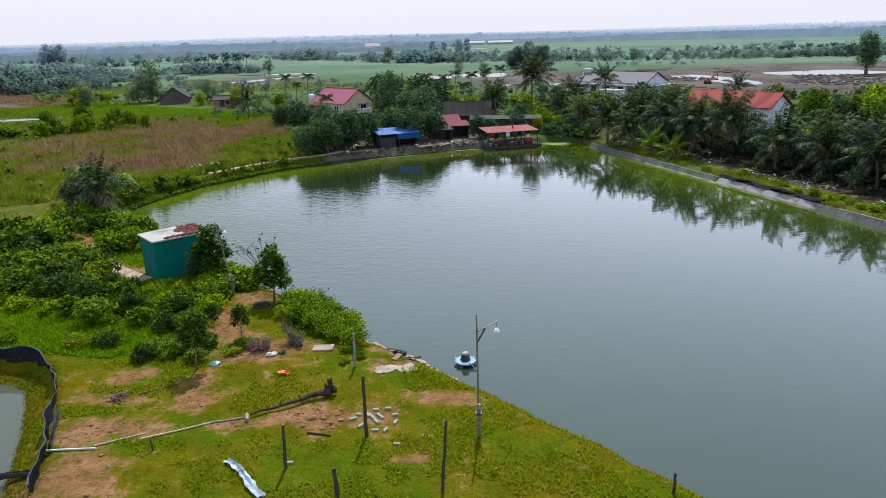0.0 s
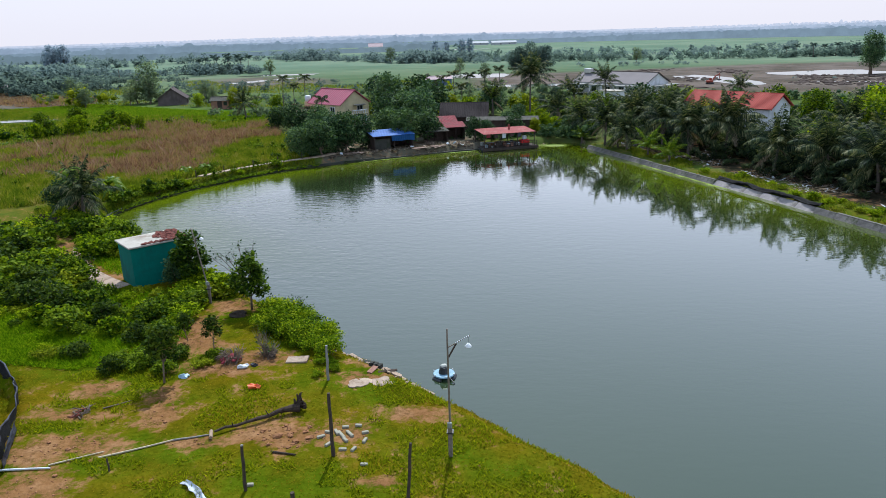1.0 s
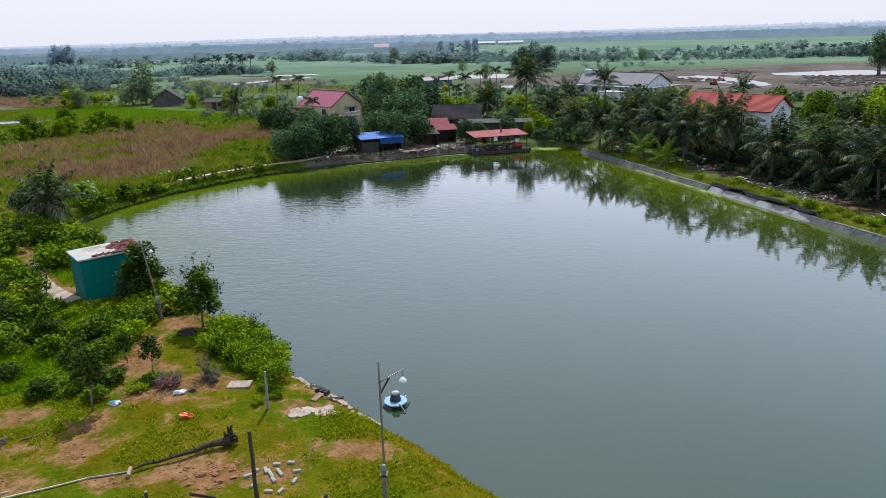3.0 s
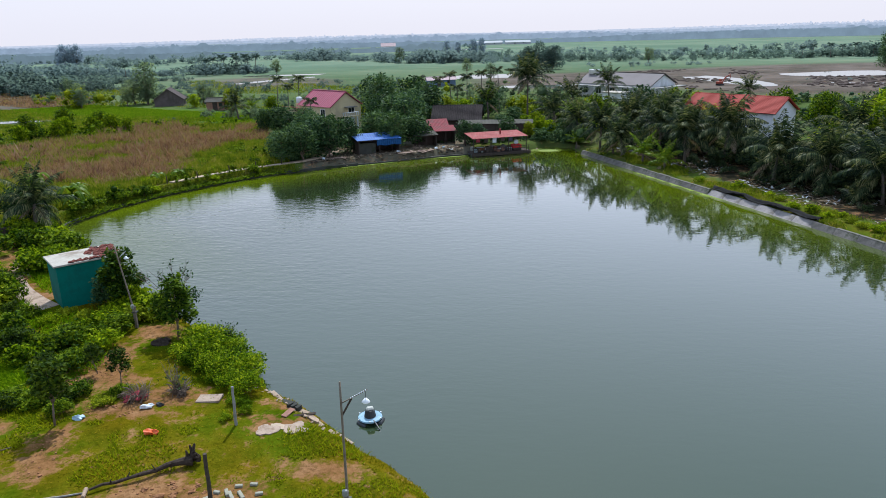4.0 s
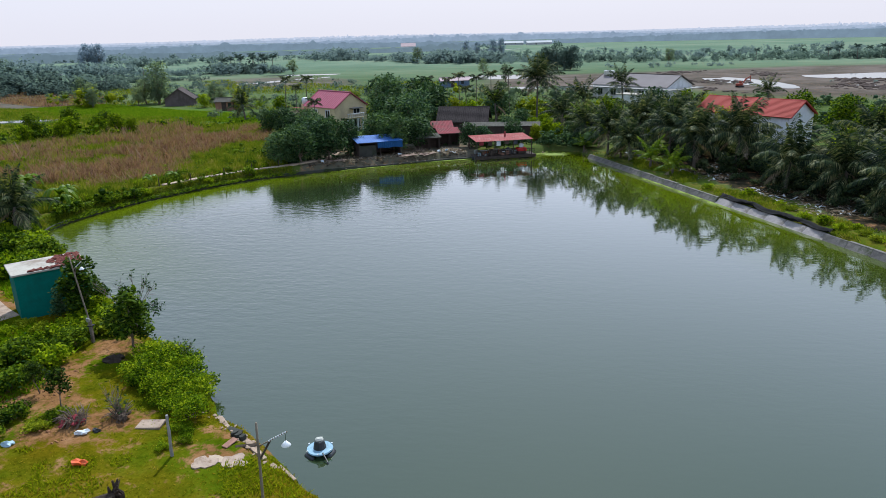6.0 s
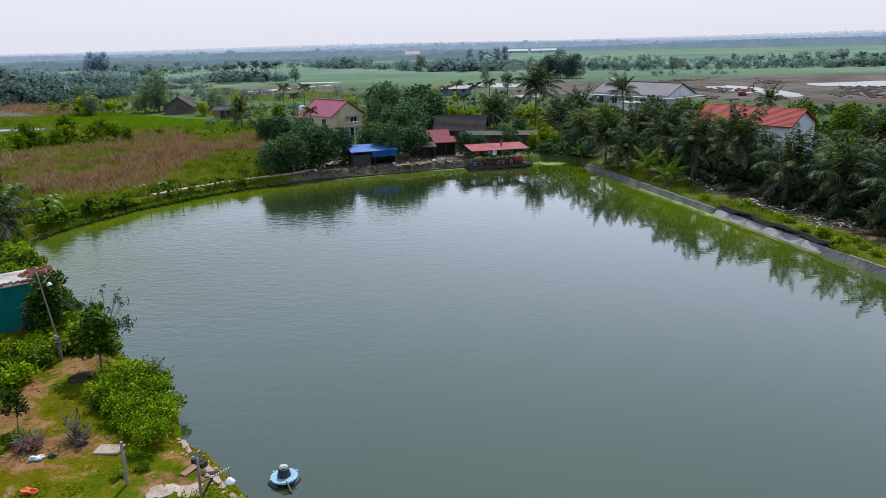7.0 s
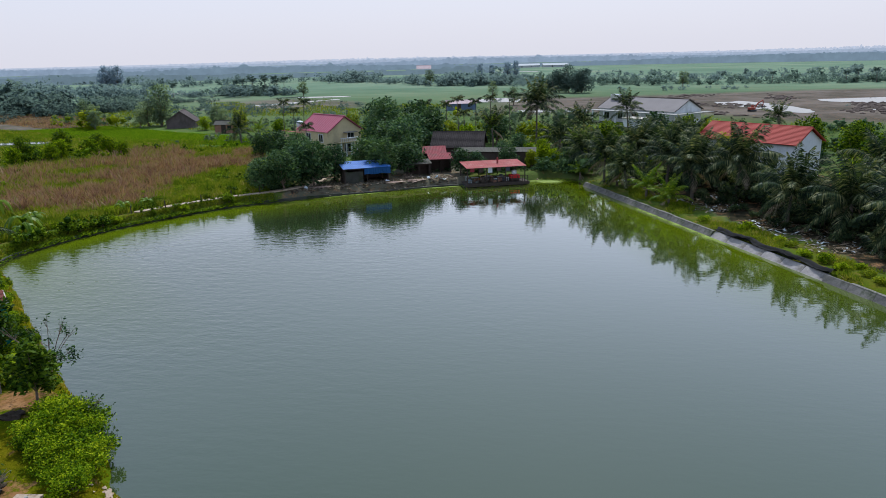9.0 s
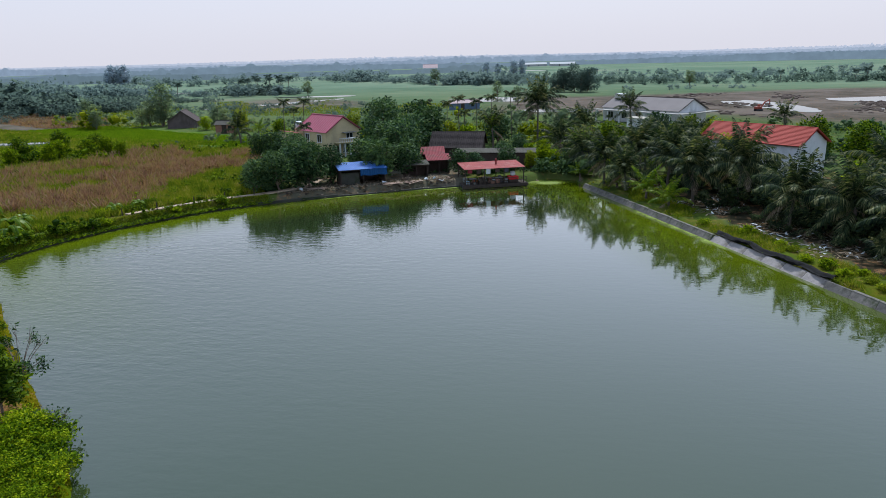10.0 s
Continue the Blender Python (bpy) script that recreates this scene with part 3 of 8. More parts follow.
def ground_z(x, y):
    x, y = np.asarray(x, float), np.asarray(y, float)
    d = signed_distance(POND, x, y) + 0.12 * wobble(x, y, 1.7, 5) * (y < 66)
    walled = (y > 66) | (x > 18)
    land = 0.7 + 0.10 * wobble(x, y, 0.5, 2) * (y < 66) + np.where(y > 66, 0.2, 0.0)
    land = land - np.where(y > 66, 0.36, 0.16) * np.clip((x - 6) / 6, 0, 1) * np.clip(1.25 - d / 16, 0, 1) * (d > -4)
    soft = np.interp(d, [-3, -0.6, 0, 0.35, 1.2], [-1.2, -0.5, -0.02, 0.30, 1.0])
    hard = np.interp(d, [-3, -0.3, 0.0, 0.7, 1.15], [-1.2, -0.9, -0.6, 0.25, 1.0])
    k = np.where(walled, hard, soft)
    z = np.where(k > 0, k * land, k)
    e = signed_distance(LINED, x, y)
    z = np.where(e < 0, np.interp(-e, [0, 0.25, 1.3, 2.3], [0.7, 0.12, -0.02, -0.7]), z)
    return z


def gz(x, y):
    return float(ground_z(np.array([x]), np.array([y]))[0])


def axis_of(stretches, far):
    """Grid lines: stretches (from, to, step), then ever wider steps out to far."""
    out = []
    for a, b, st in stretches:
        out += list(np.arange(a, b - 1e-6, st))
    out.append(stretches[-1][1])
    s = stretches[-1][2]
    while out[-1] < far:
        s *= 1.25
        out.append(out[-1] + s)
    s, head = stretches[0][2], []
    v = out[0]
    while v > -far:
        s *= 1.25
        v -= s
        head.append(v)
    return np.array(head[::-1] + out)


EARTH = [(-10.4, 27.6, 1.8, 1.1), (-16.9, 31.0, 0.7, 1.2), (-9.6, 27.4, 1.3, 1.1), (-4.2, 29.6, 1.4, 0.6), (-5.2, 24.4, 0.7, 0.4), (-16.4, 29.6, 0.8, 1.6), (-15.3, 33.6, 2.2, 0.7), (-18.6, 23.2, 1.6, 1.6), (-20.3, 22, 1.3, 1.4), (-17.3, 42.6, 1.7, 1.0), (-18.6, 39.0, 1.1, 2.2),
         (-18.8, 26.6, 2.4, 0.8), (-13.6, 34.6, 1.8, 0.5), (-17.3, 36.8, 1.6, 0.9), (-7.3, 33.0, 1.3, 0.6), (-6.8, 28, 0.8, 0.7), (-20.5, 29.0, 1.8, 0.5), (-30.6, 48.5, 1.6, 1.0), (-20.5, 31.5, 1.2, 0.9), (-13.4, 27.0, 1.6, 0.5), (-33.5, 52, 1.0, 1.6), (-29, 47.9, 1.2, 0.8), (-31.6, 50.2, 1.0, 0.9), (-35.2, 53.6, 1.1, 1.1), (-37.4, 56.8, 1.0, 1.3), (-39.6, 59.8, 1.2, 1.0), (-42, 62, 1.3, 0.9), (-19.2, 36.3, 1.5, 0.8), (-17.8, 37.6, 0.9, 0.9), (-18.1, 43.3, 1.4, 0.8), (-16.1, 29.4, 0.7, 1.5), (-20.0, 25.8, 1.2, 0.9), (-18.6, 22.4, 2.0, 1.3), (-6.6, 34.4, 1.6, 0.6), (-13.6, 35.4, 1.8, 0.6), (-9.2, 27.6, 1.5, 1.0)]
REEDS = [(-34, 99), (-37, 93), (-41, 86), (-47, 81), (-57, 80), (-68, 91), (-82, 108), (-78, 122), (-68, 143), (-44, 139), (-36, 114)]


def zones(x, y):
    dirt = np.zeros(x.shape)
    for cx, cy, rx, ry in EARTH:
        dirt = np.maximum(dirt, np.exp(-(((x - cx) / rx) ** 2 + ((y - cy) / ry) ** 2) * 0.7))
    dirt = dirt * 1.0
    d = signed_distance(POND, x, y)
    s = (x - WALL_A.x) * WALL_DIR.x + (y - WALL_A.y) * WALL_DIR.y
    o = (x - WALL_A.x) * WALL_OUT.x + (y - WALL_A.y) * WALL_OUT.y
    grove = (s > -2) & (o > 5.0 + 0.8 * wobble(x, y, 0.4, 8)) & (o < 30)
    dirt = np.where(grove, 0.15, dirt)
    yard = (signed_distance([(-25, 97), (-3, 109), (-4, 122), (-14, 128), (-26, 120)], x, y) < 0)
    dirt = np.where(yard, 0.1, dirt)
    rd = signed_distance(REEDS, x, y)
    reed = np.clip(0.5 - rd / 6, 0, 1)
    pad = np.clip(1 - np.abs(signed_distance([(-128, 182), (-122, 165), (-62, 148), (-44, 140), (-50, 158), (-80, 172), (-110, 190)], x, y) + 8) / 12, 0, 1)
    pad = np.where(signed_distance([(-128, 182), (-122, 165), (-62, 148), (-44, 140), (-50, 158), (-80, 172), (-110, 190)], x, y) < 0, 1, pad * 0.6)
    mud = np.clip(0.5 - signed_distance([(-12, 215), (45, 212), (60, 186), (110, 172), (190, 190), (240, 260), (200, 320), (110, 318), (60, 300), (20, 290), (-10, 292)], x, y) / 14, 0, 1) * 0.9
    dry = np.clip(0.5 - (signed_distance([(-131, 176), (-111, 175), (-112, 189), (-148, 226), (-180, 234), (-300, 250), (-300, 190), (-158, 178)], x, y) + 4 * wobble(x, y, 0.1, 5)) / 10, 0, 1) * 0.8
    pale = np.clip(0.5 - (signed_distance([(-118, 262), (-92, 240), (-58, 246), (-66, 285), (-92, 305), (-118, 300)], x, y) + 5 * wobble(x, y, 0.08, 6)) / 10, 0, 1) * 0.75
    mud = np.maximum(np.maximum(mud, dry), pale)
    # grove floor and shed yard get darker ground for the trees' shade
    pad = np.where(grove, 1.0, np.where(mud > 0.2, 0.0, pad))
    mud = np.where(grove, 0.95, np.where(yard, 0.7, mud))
    return dirt, pad, reed, mud


def make_ground():
    xs = axis_of([(-60, -34, 1.2), (-34, 9, 0.4), (9, 48, 0.8)], 4600)
    ys = axis_of([(12, 18, 1.0), (18, 52, 0.4), (52, 122, 0.8), (122, 330, 6.0)], 4600)
    X, Y = np.meshgrid(xs, ys)
    Z = ground_z(X, Y)
    nx, ny = len(xs), len(ys)
    i = np.arange(nx * ny).reshape(ny, nx)
    f = np.stack([i[:-1, :-1], i[:-1, 1:], i[1:, 1:], i[1:, :-1]], -1).reshape(-1, 4)
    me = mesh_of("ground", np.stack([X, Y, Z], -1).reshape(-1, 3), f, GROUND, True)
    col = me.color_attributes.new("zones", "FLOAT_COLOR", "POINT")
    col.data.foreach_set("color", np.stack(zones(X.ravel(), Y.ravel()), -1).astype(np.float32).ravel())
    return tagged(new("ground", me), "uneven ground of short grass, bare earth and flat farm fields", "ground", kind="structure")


make_ground()


def make_water(name, poly, level, cell, mat, label, algae=True):
    p = np.array(poly)
    xs, ys = np.arange(p[:, 0].min() - 2, p[:, 0].max() + 2, cell), np.arange(p[:, 1].min() - 2, p[:, 1].max() + 2, cell)
    X, Y = np.meshgrid(xs, ys)
    D = signed_distance(poly, X, Y)
    i = np.arange(X.size).reshape(X.shape)
    keep = np.minimum.reduce([D[:-1, :-1], D[1:, 1:], D[:-1, 1:], D[1:, :-1]]) < 0.4
    f = np.stack([i[:-1, :-1], i[:-1, 1:], i[1:, 1:], i[1:, :-1]], -1)[keep]
    used, f2 = np.unique(f, return_inverse=True)
    v = np.stack([X, Y, np.full(X.shape, level)], -1).reshape(-1, 3)[used]
    me = mesh_of(name, v, f2.reshape(-1, 4), mat, True)
    d = -D.ravel()[used]
    x, y = v[:, 0], v[:, 1]
    scum, tint, ruffle = np.zeros(len(v)), np.zeros(len(v)), np.zeros(len(v))
    if algae:
        far_side = np.clip((y - 62) / 20, 0, 1)
        scum = far_side * 0.95 * np.exp(-np.maximum(d, 0) / 0.9) * np.clip(0.8 + 0.5 * wobble(x, y, 0.3, 11), 0, 1)
        scum = np.maximum(scum, 0.95 * np.exp(-(((x - 8.5) / 2.8) ** 2 + ((y - 112) / 2.6) ** 2)))
        scum = np.maximum(scum, 0.55 * np.exp(-(((x + 11.5) / 4.0) ** 2 + ((y - 101.0) / 1.2) ** 2)))
        # olive colour painted along the banks, where the tree reflections show
        tint = np.clip(1.12 - d / 9.5, 0, 1) * np.clip((y - 50) / 25, 0, 1)
        ruffle = np.exp(-((x + 28) / 25) ** 2 - ((y - 64) / 30) ** 2)
    col = me.color_attributes.new("algae", "FLOAT_COLOR", "POINT")
    col.data.foreach_set("color", np.stack([scum, tint, ruffle, 1 + 0 * scum], -1).astype(np.float32).ravel())
    return tagged(new(name, me), label, "water", kind="structure")


make_water("water_pond", POND, 0.0, 1.0, WATER, "still green pond water reflecting the sky and trees")
make_water("water_lined_pond", LINED, -0.12, 0.25, WATER_MURKY, "murky grey-green water in a small lined pond", False)


def far_pond(cx, cy, length, width, angle, seed, label="pale flooded field reflecting the sky", z=0.98):
    """A shallow sheet of water with an uneven rim."""
    rng = np.random.default_rng(seed)
    ph = rng.uniform(0, 6.28, 4)
    a = np.linspace(0, 2 * math.pi, 40, endpoint=False)
    r = 1 + 0.10 * np.sin(2 * a + ph[0]) + 0.08 * np.sin(3 * a + ph[1]) + 0.05 * np.sin(7 * a + ph[2])
    ex = np.sign(np.cos(a)) * np.abs(np.cos(a)) ** 0.6 * r * length / 2
    ey = np.sign(np.sin(a)) * np.abs(np.sin(a)) ** 0.6 * r * width / 2
    c, s = math.cos(radians(angle)), math.sin(radians(angle))
    v = np.stack([cx + ex * c - ey * s, cy + ex * s + ey * c, np.full(40, z)], -1)
    me = mesh_of("water_field", v, [list(range(40))], WATER_PALE)
    me.color_attributes.new("algae", "FLOAT_COLOR", "POINT").data.foreach_set("color", np.tile([0, 0, 0, 1], 40).astype(np.float32))
    tagged(new("water_field", me), label, "water", kind="structure")


for k, row in enumerate([(-96, 272, 66, 7, 60), (-97, 318, 34, 9, 10), (-142, 257, 12, 8, 10), (-275, 433, 60, 14, 4), (-10, 279, 28, 24, -8), (8, 225, 24, 9, -3), (67.5, 234, 46, 13, -75), (110, 254, 38, 22, 15), (-105.5, 152.0, 14, 5, 20), (-285, 845, 70, 26, 0), (-215, 370, 70, 9, 4), (-40, 700, 60, 18, 5), (98, 214, 16, 3, -20), (-165, 300, 40, 5, 5), (-22, 168, 8, 3, 80)]):
    far_pond(*row, seed=k)


# ---------------------------------------------------------------- bank walls and paths
def slab_mesh(length, height, run, thick, mat):
    """A leaning precast slab: along +x, climbing from the water by height over run towards +y."""
    bm = bmesh.new()
    g = 0.015
    nx, nz = -height / math.hypot(height, run), run / math.hypot(height, run)
    prof = [(0, 0), (run, height), (run + thick * 0.9, height - 0.01), (thick * 1.2, -0.12)]
    a = [bm.verts.new((g, y, z)) for y, z in prof]
    b = [bm.verts.new((length - g, y, z)) for y, z in prof]
    for i in range(4):
        bm.faces.new((a[i], b[i], b[(i + 1) % 4], a[(i + 1) % 4]))
    bm.faces.new(a[::-1])
    bm.faces.new(b)
    bmesh.ops.recalc_face_normals(bm, faces=bm.faces)
    return bm_mesh("slab", bm, mat)


SLAB_DULL = plain("dull_slab_concrete", (0.125, 0.115, 0.105), 0.9, 0.8, 0.5, stain=(0.055, 0.055, 0.04))
SLAB_OLD = plain("old_slab_concrete", (0.16, 0.145, 0.13), 0.9, 1.1, 0.5, stain=(0.06, 0.065, 0.04))
SLAB_PALE = plain("pale_slab_concrete", (0.26, 0.235, 0.225), 0.9, 1.2, 0.4, stain=(0.14, 0.125, 0.11))


def right_bank_wall():
    wall = thing("wall_revetment", pose(0, 0, 0), "sloping grey concrete slab revetment along the pond", "bank wall", kind="structure")
    rng = random.Random(4)
    total = (WALL_B - WALL_A).length + 40
    step, n = 2.4, 0
    meshes = [slab_mesh(step, 0.58, 0.34, 0.16, m) for m in (SLAB_DULL, SLAB_DULL, SLAB_OLD)] + [slab_mesh(step, 0.56, 0.62, 0.16, SLAB_PALE)]
    cope = bm_mesh("coping", boxed(0.01, 0.33, 0.50, step - 0.01, 0.62, 0.62, 0.02), SLAB_OLD)
    ang = math.atan2(WALL_DIR.y, WALL_DIR.x)
    while n * step < total:
        p = WALL_A + WALL_DIR * (n * step)
        m = Matrix.Translation((p.x, p.y, -0.06 + rng.uniform(-0.03, 0.02))) @ Matrix.Rotation(ang, 4, "Z") @ Matrix.Rotation(rng.uniform(-0.02, 0.02), 4, "X")
        part("slab", meshes[3 if 28 < n * step < 43 else rng.randrange(3)], None, wall, m=m)
        if not 28 < n * step < 44:
            part("coping", cope, None, wall, m=m)
        n += 1
    return wall


right_bank_wall()


def along(points, step):
    """Even steps along a polyline: places and directions."""
    out, rest = [], 0.0
    for a, b in zip(points, points[1:]):
        a, b = Vector((*a, 0)), Vector((*b, 0))
        d, L = (b - a).normalized(), (b - a).length
        s = rest
        while s < L:
            out.append((a + d * s, d))
            s += step
        rest = s - L
    return out


def ribbon(name, points, offset, width, z0, z1, mat, label, category, smooth_n=3):
    """A band with thickness along a line, offset to its side; ground height is added."""
    pts = [Vector((*p, 0)) for p in points]
    for _ in range(smooth_n):
        q = [pts[0]]
        for a, b in zip(pts, pts[1:]):
            q += [a.lerp(b, 0.25), a.lerp(b, 0.75)]
        pts = q + [pts[-1]]
    bm, rows = bmesh.new(), []
    for i, p in enumerate(pts):
        d = (pts[min(i + 1, len(pts) - 1)] - pts[max(i - 1, 0)]).normalized()
        s = Vector((-d.y, d.x, 0))
        a, b = p + s * offset, p + s * (offset + width)
        rows.append([bm.verts.new((a.x, a.y, z0)), bm.verts.new((a.x, a.y, z1)), bm.verts.new((b.x, b.y, z1)), bm.verts.new((b.x, b.y, z0))])
    for u, v in zip(rows, rows[1:]):
        for k in range(4):
            bm.faces.new((u[k], u[(k + 1) % 4], v[(k + 1) % 4], v[k]))
    bm.faces.new(rows[0])
    bm.faces.new(rows[-1][::-1])
    bmesh.ops.recalc_face_normals(bm, faces=bm.faces)
    return tagged(new(name, bm_mesh(name, bm, mat)), label, category, kind="structure")


LEFT_BANK = [(-39.8, 67.2), (-40.6, 70), (-39.4, 76), (-37.1, 82), (-33.8, 87.5), (-30, 92.5), (-25.3, 96.3), (-18.2, 101)]
ribbon("wall_bank", LEFT_BANK, 0.0, 0.22, -0.8, 0.34, CONCRETE_DARK, "low dark weathered concrete wall holding the pond bank", "bank wall")
ribbon("path_bank", [(-35.8, 84.2), (-33.8, 87.5), (-30, 92.5), (-25.3, 96.3), (-20.5, 103.5), (-21, 108)], 1.5, 0.85, 0.5, 1.08, PATH_CEMENT, "narrow pale cement path on the pond bank", "path")
ribbon("path_garden", [(-56, 54.5), (-49.5, 59.6), (-46.3, 62.4), (-43.9, 63.6)], -0.55, 1.1, 0.4, 0.86, PATH_CEMENT, "narrow pale cement path at the edge of the garden", "path")
ribbon("path_hut", [(-26.9, 46.2), (-28.6, 47.3), (-31.0, 49.2), (-32.6, 50.9)], -0.6, 1.3, 0.3, 0.76, PALE_DUST, "pale trodden path ending at the teal hut", "path")
ribbon("path_garden", [(-32.7, 51.1), (-35.0, 53.6), (-36.4, 56.0)], -0.5, 0.55, 0.3, 0.75, WORN_PATH, "narrow worn pale path leading to the teal hut", "path")
ribbon("kerb_shore", [(-18.2, 101), (-12.8, 103.8), (-7.5, 107), (-2, 109)], 0.1, 0.4, -0.8, 0.18, CONCRETE_DARK, "rough earthen edging along the far shore", "kerb")


# ---------------------------------------------------------------- buildings
def corrugated(length, width, rise, mat, pitch=0.22, depth=0.035, thick=0.02):
    """A ribbed sheet: length along x, climbing by rise over width along y; ribs run up the slope."""
    n = max(8, int(length / pitch * 2))
    bm = bmesh.new()
    low, high = [], []
    for k in range(n + 1):
        x = length * k / n
        z = depth * (k % 2)
        low.append((bm.verts.new((x, 0, z)), bm.verts.new((x, 0, z - thick))))
        high.append((bm.verts.new((x, width, z + rise)), bm.verts.new((x, width, z + rise - thick))))
    for k in range(n):
        bm.faces.new((low[k][0], low[k + 1][0], high[k + 1][0], high[k][0]))
        bm.faces.new((low[k][1], high[k][1], high[k + 1][1], low[k + 1][1]))
        bm.faces.new((low[k][0], low[k][1], low[k + 1][1], low[k + 1][0]))
        bm.faces.new((high[k][0], high[k + 1][0], high[k + 1][1], high[k][1]))
    return bm


def gable_roof(parent, L, W, eave, ridge, over, mat, courses=0, cap=None):
    """Two roof slopes over a box L x W. courses: rows of tiles as stepped pieces."""
    rise = ridge - eave
    half = W / 2 + over
    drop = rise / (W / 2) * over
    slope = math.atan2(rise + drop, half)
    run = math.hypot(rise + drop, half)
    for sd in (0, 1):
        base = pose(-over, -over, eave - drop) if sd == 0 else pose(L + over, W + over, eave - drop, 0, 0, 180)
        m = base @ Matrix.Rotation(slope, 4, "X")
        if courses:
            roof = part("roof", boxed(0, 0, 0, L + 2 * over, run, 0.06), mat, parent, m=m)
            h = run / courses
            me = bpy.data.meshes.get("course_" + parent.name + str(L)) or tile_course(L + 2 * over, h, mat, "course_" + parent.name + str(L))
            for k in range(courses):
                part("tile_course", me, None, roof, m=pose(0, k * h, 0.06))
        else:
            part("roof", corrugated(L + 2 * over, run, 0.0, mat, 0.5, 0.05, 0.04), mat, parent, m=m)
    bm = bmesh.new()
    tube(bm, [(-over - 0.03, W / 2, ridge + 0.05), (L + over + 0.03, W / 2, ridge + 0.05)], 0.11, 8)
    part("ridge_cap", bm, cap or mat, parent)
    for x in (-over - 0.04, L + over):
        bm = bmesh.new()
        for y0, y1 in ((-over, W / 2), (W + over, W / 2)):
            z0, z1 = eave - drop, ridge
            vs = [bm.verts.new(p) for p in ((x, y0, z0 - 0.1), (x + 0.04, y0, z0 - 0.1), (x + 0.04, y0, z0 + 0.09), (x, y0, z0 + 0.09), (x, y1, z1 - 0.1), (x + 0.04, y1, z1 - 0.1), (x + 0.04, y1, z1 + 0.09), (x, y1, z1 + 0.09))]
            for f in ((0, 1, 2, 3), (7, 6, 5, 4), (0, 4, 5, 1), (1, 5, 6, 2), (2, 6, 7, 3), (3, 7, 4, 0)):
                bm.faces.new([vs[i] for i in f])
        bmesh.ops.recalc_face_normals(bm, faces=bm.faces)
        part("barge_board", bm, cap or mat, parent)


def tile_course(length, h, mat, name):
    """One row of tiles, scalloped along its lower edge."""
    n = int(length / 0.30)
    bm = bmesh.new()
    prev = None
    for k in range(2 * n + 1):
        x, z = length * k / (2 * n), 0.03 * (k % 2)
        cur = [bm.verts.new((x, 0, z + 0.045)), bm.verts.new((x, 0, 0.0)), bm.verts.new((x, h * 1.06, z + 0.01))]
        if prev:
            bm.faces.new((prev[1], cur[1], cur[0], prev[0]))
            bm.faces.new((prev[0], cur[0], cur[2], prev[2]))
        prev = cur
    return bm_mesh(name, bm, mat)


def gable_walls(parent, L, W, eave, ridge, mat, t=0.2, base=-0.4):
    """Four walls with real thickness, two of them running up to the ridge."""
    bm = boxed(0, 0, base, L, t, eave)
    part("wall", bm, mat, parent)
    part("wall", boxed(0, W - t, base, L, W, eave), mat, parent)
    for x in (0, L - t):
        bm = bmesh.new()
        prof = [(t + 0.002, base), (W - t - 0.002, base), (W - t - 0.002, eave), (W / 2, ridge - 0.12), (t + 0.002, eave)]
        a = [bm.verts.new((x, y, z)) for y, z in prof]
        b = [bm.verts.new((x + t, y, z)) for y, z in prof]
        for i in range(5):
            bm.faces.new((a[i], b[i], b[(i + 1) % 5], a[(i + 1) % 5]))
        bm.faces.new(a[::-1])
        bm.faces.new(b)
        bmesh.ops.recalc_face_normals(bm, faces=bm.faces)
        part("gable_wall", bm, mat, parent)


def window(parent, m, w, h, mat=None, bars=2):
    """A framed window set into a wall face that looks towards -y."""
    win = part("window", boxed(0, -0.02, 0, w, 0.05, h), DARK_GLASS, parent, m=m)
    bm = bmesh.new()
    for a in ((-0.08, -0.06, -0.08, 0.0, 0.06, h + 0.08), (w, -0.06, -0.08, w + 0.08, 0.06, h + 0.08), (0, -0.06, h, w, 0.06, h + 0.08)):
        box(bm, *a)
    part("frame", bm, mat or WHITE_WALL, win)
    part("sill", boxed(-0.15, -0.16, -0.14, w + 0.15, 0.04, -0.08, 0.01), mat or WHITE_WALL, win)
    for k in range(1, bars):
        part("mullion", boxed(w * k / bars - 0.025, -0.05, 0, w * k / bars + 0.025, 0.0, h), mat or WHITE_WALL, win)
    return win


GABLE_FACE = pose(0, 0, 0, 0, 0, -90)          # turns a window to look along -x


